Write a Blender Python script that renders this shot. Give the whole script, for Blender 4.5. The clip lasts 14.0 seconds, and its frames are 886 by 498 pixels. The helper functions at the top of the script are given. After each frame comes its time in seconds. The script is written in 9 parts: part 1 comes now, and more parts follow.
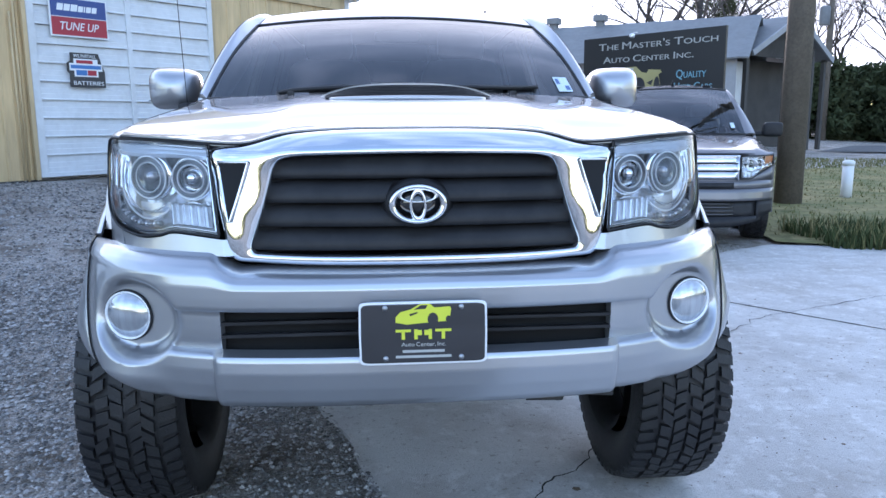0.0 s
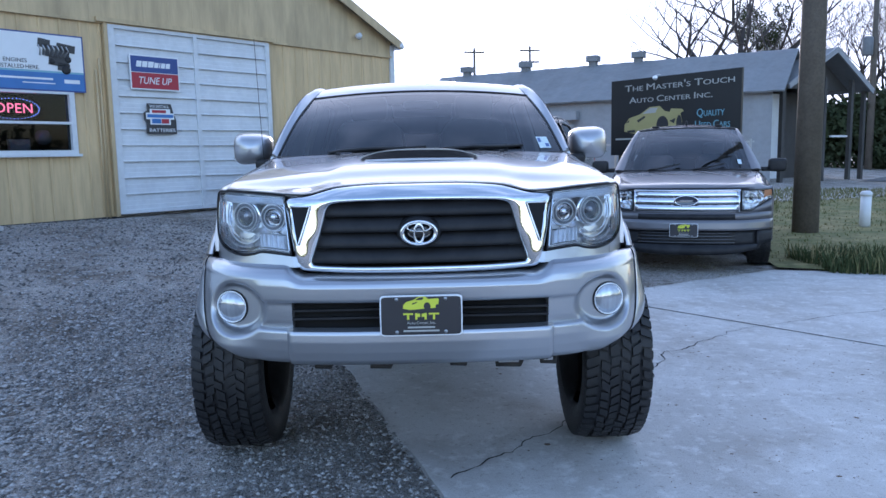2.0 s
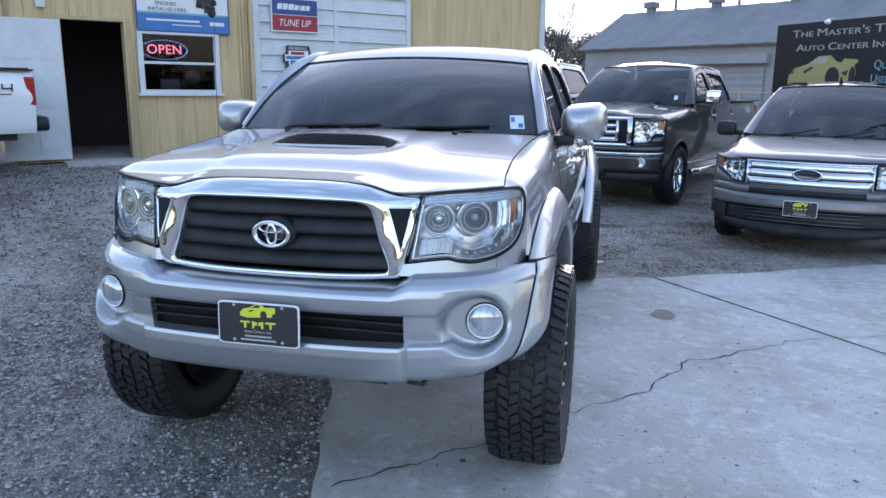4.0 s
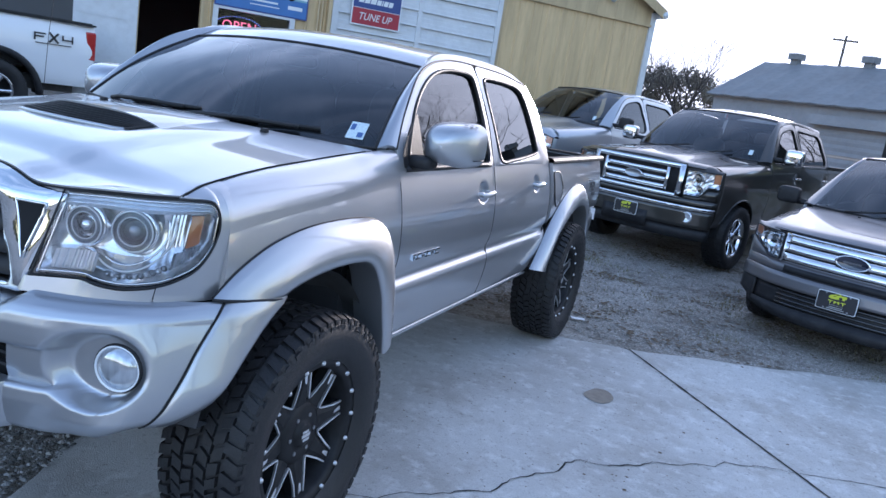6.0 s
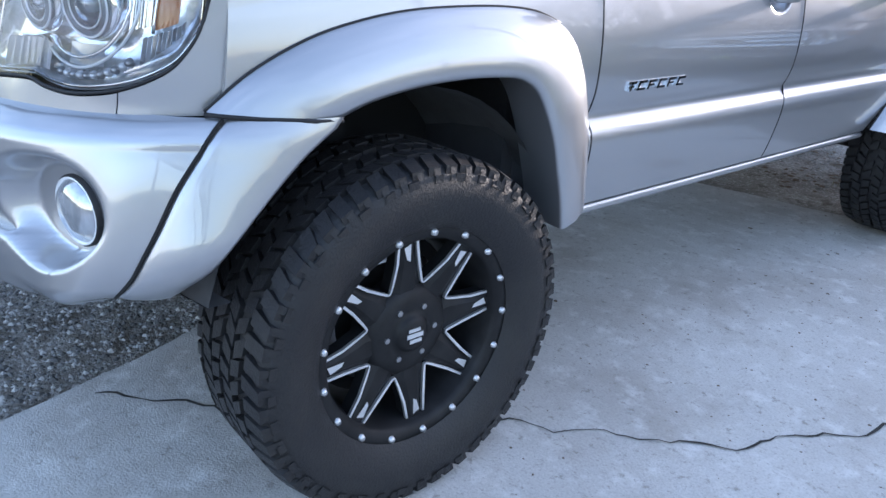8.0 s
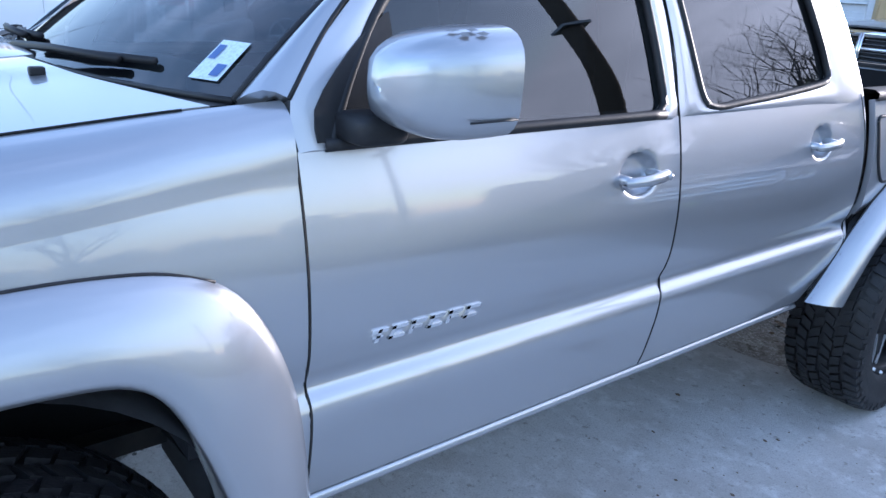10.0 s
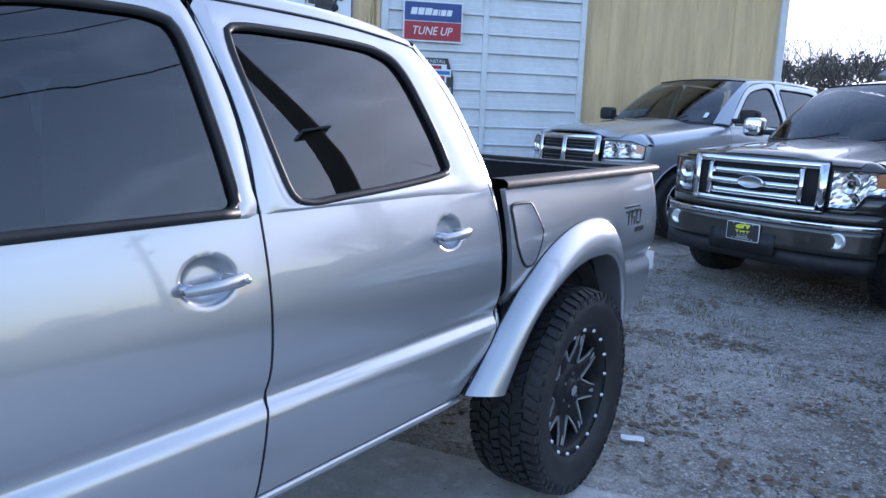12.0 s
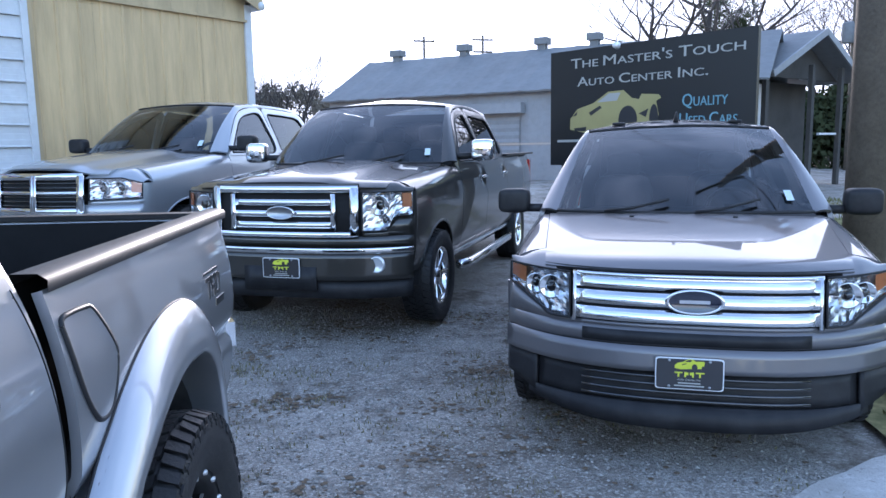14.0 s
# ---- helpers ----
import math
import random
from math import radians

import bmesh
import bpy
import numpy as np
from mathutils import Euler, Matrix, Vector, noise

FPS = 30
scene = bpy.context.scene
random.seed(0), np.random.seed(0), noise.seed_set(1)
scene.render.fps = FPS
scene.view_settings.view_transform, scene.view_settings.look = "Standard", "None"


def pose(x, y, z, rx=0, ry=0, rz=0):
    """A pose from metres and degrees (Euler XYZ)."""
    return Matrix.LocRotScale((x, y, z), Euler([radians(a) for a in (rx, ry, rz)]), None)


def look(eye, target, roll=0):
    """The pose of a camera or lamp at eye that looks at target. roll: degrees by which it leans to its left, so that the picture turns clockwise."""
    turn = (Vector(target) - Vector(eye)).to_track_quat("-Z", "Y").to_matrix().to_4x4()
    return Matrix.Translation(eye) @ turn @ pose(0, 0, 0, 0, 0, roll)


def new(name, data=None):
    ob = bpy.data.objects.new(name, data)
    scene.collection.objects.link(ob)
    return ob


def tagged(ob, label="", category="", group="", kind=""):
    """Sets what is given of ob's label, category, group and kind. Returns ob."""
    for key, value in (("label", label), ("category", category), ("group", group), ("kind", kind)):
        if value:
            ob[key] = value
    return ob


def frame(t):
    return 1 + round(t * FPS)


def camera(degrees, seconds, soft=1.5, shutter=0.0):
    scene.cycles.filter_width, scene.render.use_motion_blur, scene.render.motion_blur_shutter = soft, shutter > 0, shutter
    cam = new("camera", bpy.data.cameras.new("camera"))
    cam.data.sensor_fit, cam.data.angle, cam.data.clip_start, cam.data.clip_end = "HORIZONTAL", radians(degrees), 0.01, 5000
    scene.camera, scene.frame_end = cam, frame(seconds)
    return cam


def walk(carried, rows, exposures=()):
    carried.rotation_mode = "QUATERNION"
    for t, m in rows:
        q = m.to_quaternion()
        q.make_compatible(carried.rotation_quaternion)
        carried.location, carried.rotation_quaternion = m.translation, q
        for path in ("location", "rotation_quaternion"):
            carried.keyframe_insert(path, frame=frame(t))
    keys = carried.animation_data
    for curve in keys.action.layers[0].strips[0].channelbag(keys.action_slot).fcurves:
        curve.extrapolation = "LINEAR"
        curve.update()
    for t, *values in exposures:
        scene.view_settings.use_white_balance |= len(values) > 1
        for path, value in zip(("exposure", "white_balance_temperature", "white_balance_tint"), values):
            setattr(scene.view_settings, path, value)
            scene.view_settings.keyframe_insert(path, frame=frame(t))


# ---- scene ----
cam = camera(61.8, 14.0)
PATH = [
    (0, (-0.09, -2.564, 1.291), (0.073, -0.6, 0.949), -0.3),
    (0.5, (-0.117, -2.906, 1.341), (0.006, -0.929, 1.066), -0.6),
    (1, (-0.111, -3.23, 1.394), (-0.022, -1.247, 1.151), -0.7),
    (1.5, (-0.001, -3.419, 1.388), (0.053, -1.434, 1.149), -0.9),
    (2, (0.042, -3.541, 1.382), (0.076, -1.557, 1.128), -1.1),
    (2.2, (0.089, -3.539, 1.368), (0.124, -1.557, 1.104), -1.3),
    (4.3, (1.389, -2.959, 1.621), (0.855, -1.101, 1.108), 1.7),
    (4.5, (1.507, -2.871, 1.636), (0.961, -1.034, 1.065), 3.0),
    (5, (1.785, -2.605, 1.647), (1.312, -0.733, 1.125), 6.6),
    (5.5, (2.066, -2.33, 1.644), (1.52, -0.458, 1.2), 8.7),
    (6, (2.191, -2.005, 1.625), (1.43, -0.2, 1.222), 8.9),
    (6.5, (2.249, -1.716, 1.633), (1.247, -0.042, 1.19), 8.0),
    (7, (2.351, -1.414, 1.519), (1.157, 0.092, 0.965), 5.9),
    (7.2, (2.327, -1.303, 1.457), (1.09, 0.148, 0.856), 4.9),
    (9.3, (1.892, -0.373, 1.225), (0.404, 0.57, 0.279), 3.8),
    (9.4, (1.887, -0.315, 1.277), (0.395, 0.634, 0.344), 4.0),
    (9.5, (1.864, -0.27, 1.348), (0.397, 0.725, 0.422), 4.9),
    (9.6, (1.866, -0.214, 1.429), (0.406, 0.817, 0.531), 5.1),
    (9.7, (1.905, -0.143, 1.494), (0.421, 0.904, 0.655), 3.9),
    (9.8, (1.919, -0.082, 1.542), (0.447, 1.016, 0.749), 4.0),
    (10, (1.976, 0.043, 1.59), (0.503, 1.214, 0.912), 3.5),
    (10.5, (2.049, 0.166, 1.688), (0.545, 1.426, 1.301), 2.5),
    (11, (2.13, 0.233, 1.629), (0.74, 1.639, 1.326), 2.0),
    (11.5, (2.248, 0.357, 1.6), (0.995, 1.876, 1.251), 3.0),
    (12, (2.195, 0.534, 1.553), (1.052, 2.134, 1.19), 2.1),
    (12.5, (2.011, 0.776, 1.549), (1.05, 2.495, 1.205), 2.2),
    (13, (1.861, 1.051, 1.518), (1.159, 2.897, 1.206), 3.0),
    (13.5, (1.676, 1.24, 1.523), (1.342, 3.192, 1.24), 1.0),
    (14, (1.502, 1.375, 1.55), (1.641, 3.351, 1.277), -0.9),
]
EXPOSURE = [(0.0, 2.65, 5680, 20), (0.5, 2.25, 5450, 20), (2.2, 2.17, 5350, 20), (4.3, 2.35, 5950, 20), (5.0, 2.38, 6050, 20), (6.0, 2.2, 5500, 20), (7.2, 2.27, 5480, 20), (9.3, 3.3, 6550, 20), (9.6, 3.15, 6350, 20), (10.0, 2.55, 5330, 20), (10.5, 2.12, 5080, 20), (11.5, 2.12, 5120, 20), (12.0, 2.35, 5350, 20), (13.0, 2.48, 5450, 20), (14.0, 2.58, 5450, 20)]
walk(cam, [(t, look(eye, target, roll)) for t, eye, target, roll in PATH], EXPOSURE)

# ---- world and sun ----
SUN_AZ, SUN_EL = 0.5, 8.0   # degrees, from +y towards +x
world = bpy.data.worlds.new("world")
scene.world = world
world.use_nodes = True
wn, wl = world.node_tree.nodes, world.node_tree.links
wn.clear()
sky = wn.new("ShaderNodeTexSky")
sky.sky_type = "NISHITA"
sky.sun_disc = False
sky.sun_elevation = radians(SUN_EL)
sky.sun_rotation = radians(SUN_AZ)
sky.air_density, sky.dust_density, sky.ozone_density = 1.0, 2.4, 1.0
sky_bg = wn.new("ShaderNodeBackground")
sky_bg.inputs["Strength"].default_value = 0.15
sky_out = wn.new("ShaderNodeOutputWorld")
# a thin high veil evens out the glare round the sun, with soft streaks of cloud
veil = wn.new("ShaderNodeVectorMath")
veil.operation = "MINIMUM"
veil.inputs[1].default_value = (2.9, 2.95, 3.05)
wl.new(sky.outputs["Color"], veil.inputs[0])
lit = wn.new("ShaderNodeVectorMath")
lit.operation = "MULTIPLY_ADD"
lit.inputs[1].default_value = (1.18, 1.16, 1.14)
lit.inputs[2].default_value = (0.55, 0.55, 0.58)
wl.new(veil.outputs["Vector"], lit.inputs[0])
sky_at = wn.new("ShaderNodeTexCoord")
flat_ = wn.new("ShaderNodeMapping")
flat_.inputs["Scale"].default_value = (1.0, 1.0, 3.6)
wl.new(sky_at.outputs["Generated"], flat_.inputs["Vector"])
puff = wn.new("ShaderNodeTexNoise")
wl.new(flat_.outputs["Vector"], puff.inputs["Vector"])
puff.inputs["Scale"].default_value, puff.inputs["Detail"].default_value, puff.inputs["Distortion"].default_value = 2.6, 7.0, 0.9
share = wn.new("ShaderNodeMapRange")
for k, v in (("From Min", 0.47), ("From Max", 0.66), ("To Min", 0.0), ("To Max", 0.85)):
    share.inputs[k].default_value = v
wl.new(puff.outputs["Fac"], share.inputs["Value"])
clouds = wn.new("ShaderNodeMix")
clouds.data_type = "RGBA"
wl.new(share.outputs["Result"], clouds.inputs["Factor"])
wl.new(veil.outputs["Vector"], clouds.inputs["A"])
wl.new(lit.outputs["Vector"], clouds.inputs["B"])
wl.new(clouds.outputs["Result"], sky_bg.inputs["Color"])
wl.new(sky_bg.outputs["Background"], sky_out.inputs["Surface"])

sun = new("sun", bpy.data.lights.new("sun", "SUN"))
sun.data.energy = 1.5
sun.data.angle = radians(4.0)
sun.data.color = (1.0, 0.86, 0.68)
sun_way = Vector((math.sin(radians(SUN_AZ)) * math.cos(radians(SUN_EL)), math.cos(radians(SUN_AZ)) * math.cos(radians(SUN_EL)), math.sin(radians(SUN_EL))))
sun.matrix_world = look(sun_way * 60, (0, 0, 0))

# ---- materials ----
def material(name, base, rough=0.5, metal=0.0, coat=0.0, vary=0.0, vary_scale=4.0, fine=0.0, fine_scale=60.0, bump=0.0, bump_scale=120.0, tint=None, spec=0.5, emit=None, per_object=0.0, rough_vary=0.0, coords="Object", spots=(), stretch=None, per_piece=None):
    """A procedural surface: base colour with two scales of variation, roughness variation and fine relief."""
    m = bpy.data.materials.new(name)
    m.use_nodes = True
    nodes, links = m.node_tree.nodes, m.node_tree.links
    p = nodes["Principled BSDF"]
    p.inputs["Base Color"].default_value = (*base, 1)
    p.inputs["Roughness"].default_value = rough
    p.inputs["Metallic"].default_value = metal
    p.inputs["Coat Weight"].default_value = coat
    p.inputs["Coat Roughness"].default_value = 0.03
    p.inputs["Coat IOR"].default_value = 1.85
    p.inputs["Specular IOR Level"].default_value = spec
    if emit:
        p.inputs["Emission Color"].default_value = (*emit[:3], 1)
        p.inputs["Emission Strength"].default_value = emit[3]
    co = nodes.new("ShaderNodeTexCoord").outputs[coords]
    if stretch:
        drawn = nodes.new("ShaderNodeMapping")
        drawn.inputs["Scale"].default_value = stretch
        links.new(co, drawn.inputs["Vector"])
        co = drawn.outputs["Vector"]
    colour = None

    def noise_at(scale, detail, rough_=0.6):
        n = nodes.new("ShaderNodeTexNoise")
        n.inputs["Scale"].default_value, n.inputs["Detail"].default_value, n.inputs["Roughness"].default_value = scale, detail, rough_
        links.new(co, n.inputs["Vector"])
        return n.outputs["Fac"]

    def mixed(a, b, fac):
        x = nodes.new("ShaderNodeMix")
        x.data_type = "RGBA"
        for sock, v in ((x.inputs["A"], a), (x.inputs["B"], b)):
            if isinstance(v, tuple):
                sock.default_value = (*v, 1)
            else:
                links.new(v, sock)
        links.new(fac, x.inputs["Factor"])
        return x.outputs["Result"]

    def ramp(v, lo, hi, a=0.0, b=1.0):
        r = nodes.new("ShaderNodeMapRange")
        for k, val in (("From Min", lo), ("From Max", hi), ("To Min", a), ("To Max", b)):
            r.inputs[k].default_value = val
        links.new(v, r.inputs["Value"])
        return r.outputs["Result"]

    other = tint or tuple(c * 0.55 for c in base)
    if vary:
        colour = mixed(base, other, ramp(noise_at(vary_scale, 5), 0.4, 0.72, 0.0, vary))
    if fine:
        colour = mixed(colour if colour is not None else base, tuple(c * 0.45 for c in base), ramp(noise_at(fine_scale, 6), 0.42, 0.7, 0.0, fine))
    for scale_, lo_, hi_, much, shade_ in spots:
        colour = mixed(colour if colour is not None else base, shade_, ramp(noise_at(scale_, 7, 0.68), lo_, hi_, 0.0, much))
    if per_piece:
        lump = nodes.new("ShaderNodeNewGeometry")
        colour = mixed(colour if colour is not None else base, per_piece, ramp(lump.outputs["Random Per Island"], 0.25, 1.0, 0.0, 1.0))
    if per_object:
        info = nodes.new("ShaderNodeObjectInfo")
        colour = mixed(colour if colour is not None else base, tuple(c * 0.7 for c in base), ramp(info.outputs["Random"], 0.0, 1.0, 0.0, per_object))
    if colour is not None:
        links.new(colour, p.inputs["Base Color"])
    if rough_vary:
        links.new(ramp(noise_at(vary_scale * 2.3, 5), 0.3, 0.7, max(0.02, rough - rough_vary), min(1, rough + rough_vary)), p.inputs["Roughness"])
    if bump:
        b = nodes.new("ShaderNodeBump")
        b.inputs["Strength"].default_value, b.inputs["Distance"].default_value = bump, 0.02
        links.new(noise_at(bump_scale, 6), b.inputs["Height"])
        links.new(b.outputs["Normal"], p.inputs["Normal"])
    return m


def pane(name, tint, see, rough=0.0, ior=1.45):
    """Thin glass: what is behind it shows through tinted, and it mirrors more at a glancing angle."""
    m = bpy.data.materials.new(name)
    m.use_nodes = True
    nodes, links = m.node_tree.nodes, m.node_tree.links
    nodes.clear()
    out = nodes.new("ShaderNodeOutputMaterial")
    tr = nodes.new("ShaderNodeBsdfTransparent")
    tr.inputs["Color"].default_value = (*[see * c for c in tint], 1)
    gl = nodes.new("ShaderNodeBsdfGlossy")
    gl.inputs["Roughness"].default_value = rough
    gl.inputs["Color"].default_value = (0.95, 0.97, 1.0, 1)
    fr = nodes.new("ShaderNodeFresnel")
    fr.inputs["IOR"].default_value = ior
    mix = nodes.new("ShaderNodeMixShader")
    links.new(fr.outputs["Fac"], mix.inputs["Fac"])
    links.new(tr.outputs["BSDF"], mix.inputs[1])
    links.new(gl.outputs["BSDF"], mix.inputs[2])
    links.new(mix.outputs["Shader"], out.inputs["Surface"])
    return m


def paint(name, base, metal=0.75, rough=0.32, flake=0.06, gloss=1.5):
    """Clear-coated metallic car paint with fine flake and a little dust."""
    m = material(name, base, rough, metal, coat=1.0, vary=0.08, vary_scale=0.9, fine=flake, fine_scale=900.0)
    m.node_tree.nodes["Principled BSDF"].inputs["Coat IOR"].default_value = gloss
    return m


M = {}
M["silver"] = paint("silver_paint", (0.41, 0.42, 0.445), 0.82, 0.37, 0.0, 1.72)
M["graphite"] = paint("pewter_paint", (0.155, 0.150, 0.158), 0.6, 0.45)
M["darkbrown"] = paint("dark_olive_paint", (0.028, 0.026, 0.023), 0.3, 0.35)
M["lightsilver"] = paint("light_silver_paint", (0.42, 0.44, 0.47), 0.6, 0.35)
M["white"] = paint("white_paint", (0.80, 0.81, 0.83), 0.0, 0.35, 0.0)
M["chrome"] = material("chrome", (0.80, 0.81, 0.83), 0.07, 1.0, vary=0.15, vary_scale=8)
M["dull_metal"] = material("dull_metal", (0.42, 0.43, 0.45), 0.38, 1.0, vary=0.3, vary_scale=20)
M["milled"] = material("milled_alloy", (0.82, 0.83, 0.85), 0.4, 0.85, vary=0.2, vary_scale=60)
M["rivet_steel"] = material("rivet_steel", (0.60, 0.61, 0.63), 0.35, 0.8, vary=0.2, vary_scale=60)
M["black_gloss"] = material("black_gloss", (0.012, 0.012, 0.014), 0.16, 0.0, coat=0.6, vary=0.2, vary_scale=12)
M["black"] = material("black_plastic", (0.013, 0.013, 0.015), 0.5, spec=0.3, vary=0.5, vary_scale=9, tint=(0.04, 0.04, 0.042), bump=0.05, bump_scale=400)
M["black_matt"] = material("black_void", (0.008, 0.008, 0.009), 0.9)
M["under"] = material("underbody", (0.03, 0.029, 0.028), 0.85, vary=0.7, vary_scale=14, tint=(0.07, 0.06, 0.05))
M["rubber"] = material("tyre_rubber", (0.013, 0.013, 0.015), 0.5, spec=0.45, vary=0.7, vary_scale=9, tint=(0.026, 0.025, 0.024), fine=0.3, fine_scale=70, bump=0.25, bump_scale=160)
M["glass"] = pane("tinted_glass", (0.75, 0.85, 0.92), 0.18, ior=1.68)
M["shop_glass"] = pane("shop_window_glass", (0.7, 0.8, 0.9), 0.5, ior=1.28)
M["windshield"] = pane("windshield_glass", (0.86, 0.93, 0.95), 0.58, ior=1.70)
M["clear"] = pane("clear_lens", (0.97, 0.98, 1.0), 0.96, ior=1.42)
M["lamp_bowl"] = material("lamp_reflector", (0.88, 0.89, 0.9), 0.1, 0.9, vary=0.3, vary_scale=30)
M["lamp_back"] = material("lamp_housing", (0.90, 0.91, 0.93), 0.12, 0.65, vary=0.7, vary_scale=40, tint=(0.36, 0.37, 0.39))
M["halo_glass"] = pane("clear_halo_ring", (0.93, 0.96, 1.0), 0.62, 0.03, 1.75)
M["brow_glass"] = material("pale_light_bar", (0.78, 0.83, 0.90), 0.25, 0.45, coat=1.0, vary=0.25, vary_scale=25)
M["projector_eye"] = material("projector_eye_glass", (0.20, 0.21, 0.24), 0.08, 0.6, coat=1.0)
M["halo"] = material("frosted_halo_ring", (0.85, 0.87, 0.9), 0.25, 0.2)
M["amber"] = material("amber_reflector", (0.52, 0.19, 0.075), 0.25, coat=0.5, vary=0.3, vary_scale=40)
M["red_lens"] = material("red_lens", (0.42, 0.012, 0.015), 0.18, coat=0.8, vary=0.3, vary_scale=30)
M["clear_lamp"] = material("clear_lamp", (0.72, 0.74, 0.78), 0.15, 0.5, vary=0.4, vary_scale=35)
M["plate_black"] = material("plate_black", (0.02, 0.02, 0.024), 0.35, coat=0.4)
M["plate_white"] = material("plate_white", (0.75, 0.76, 0.78), 0.4)
M["yellow"] = material("yellow_print", (0.62, 0.66, 0.05), 0.4)
M["badge_navy"] = material("navy_enamel", (0.008, 0.011, 0.03), 0.2, coat=0.6)
M["print_grey"] = material("grey_print", (0.42, 0.42, 0.40), 0.4)
M["sticker"] = material("inspection_sticker", (0.62, 0.72, 0.76), 0.4, fine=0.5, fine_scale=140)
M["sticker_blue"] = material("sticker_blue", (0.06, 0.12, 0.3), 0.4)
M["seat"] = material("seat_cloth", (0.05, 0.05, 0.055), 0.9, vary=0.4, vary_scale=12, bump=0.2, bump_scale=300)
M["rust"] = material("chipped_primer", (0.16, 0.15, 0.15), 0.8, vary=0.8, vary_scale=60, tint=(0.3, 0.29, 0.28))
M["wheel_black"] = material("satin_black_alloy", (0.010, 0.010, 0.011), 0.5, spec=0.25, vary=0.5, vary_scale=18, tint=(0.03, 0.03, 0.032))
M["liner"] = material("arch_liner", (0.09, 0.091, 0.096), 0.75, vary=0.6, vary_scale=10, tint=(0.035, 0.033, 0.03))
M["scuff"] = material("bare_scuff", (0.22, 0.22, 0.23), 0.7, vary=0.7, vary_scale=80)
M["fog_glass"] = material("fog_lens", (0.50, 0.53, 0.57), 0.12, 0.6, coat=1.0, vary=0.7, vary_scale=45, tint=(0.22, 0.23, 0.25), stretch=(1.0, 1.0, 0.15))
M["lamp_cavity"] = material("lamp_cavity", (0.72, 0.73, 0.75), 0.14, 0.9, vary=0.6, vary_scale=26, tint=(0.35, 0.35, 0.37))
M["bed_black"] = material("bed_liner_plastic", (0.016, 0.016, 0.017), 0.85, spec=0.15, vary=0.5, vary_scale=6)

# ---- mesh tools ----
def part(name, bm, mat, parent=None, label="", smooth=True, m=None):
    """Links a bmesh as one mesh object, under a thing or a part."""
    me = bpy.data.meshes.new(name)
    bm.to_mesh(me)
    bm.free()
    me.materials.append(M[mat] if isinstance(mat, str) else mat)
    if smooth:
        for f in me.polygons:
            f.use_smooth = True
    ob = new(name, me)
    ob.parent = parent
    if m is not None:
        ob.matrix_basis = m
    if label:
        ob["label"] = label
    return ob


def raw(name, verts, faces, mat, parent=None, label="", smooth=False):
    me = bpy.data.meshes.new(name)
    me.from_pydata([tuple(v) for v in verts], [], [tuple(f) for f in faces])
    me.materials.append(M[mat] if isinstance(mat, str) else mat)
    if smooth:
        for f in me.polygons:
            f.use_smooth = True
    ob = new(name, me)
    ob.parent = parent
    if label:
        ob["label"] = label
    return ob


def thing(name, m, label, category, group="", kind=""):
    e = new(name)
    e.empty_display_size = 0.2
    e.matrix_world = m
    return tagged(e, label, category, group, kind)


def solid(ob, thick, offset=-1.0, crisp_edges=True):
    mod = ob.modifiers.new("thickness", "SOLIDIFY")
    mod.thickness, mod.offset = thick, offset
    mod.use_even_offset = False
    if crisp_edges:
        crisp = ob.modifiers.new("crisp_edges", "EDGE_SPLIT")
        crisp.split_angle = radians(50)
    return ob


def bevelled(ob, width, segments=2, angle=35):
    mod = ob.modifiers.new("edges", "BEVEL")
    mod.width, mod.segments, mod.limit_method, mod.angle_limit = width, segments, "ANGLE", radians(angle)
    return ob


def grid(rows, closed=False, skip=None):
    """A skin over rows of points. closed: each row runs round. skip(i, j): leave that face out."""
    bm = bmesh.new()
    vs = [[bm.verts.new(p) for p in row] for row in rows]
    n = len(rows[0])
    for i in range(len(rows) - 1):
        for j in range(n if closed else n - 1):
            if skip and skip(i, j):
                continue
            k = (j + 1) % n
            try:
                bm.faces.new((vs[i][j], vs[i][k], vs[i + 1][k], vs[i + 1][j]))
            except ValueError:
                pass
    bmesh.ops.remove_doubles(bm, verts=bm.verts, dist=1e-5)
    return bm


def box(bm, x0, x1, y0, y1, z0, z1, m=None):
    r = bmesh.ops.create_cube(bm, size=1, matrix=(m or Matrix()) @ Matrix.Translation(((x0 + x1) / 2, (y0 + y1) / 2, (z0 + z1) / 2)) @ Matrix.Diagonal((x1 - x0, y1 - y0, z1 - z0, 1)))
    return r["verts"]


def boxes(*args, m=None):
    bm = bmesh.new()
    for a in args:
        box(bm, *a, m=m)
    return bm


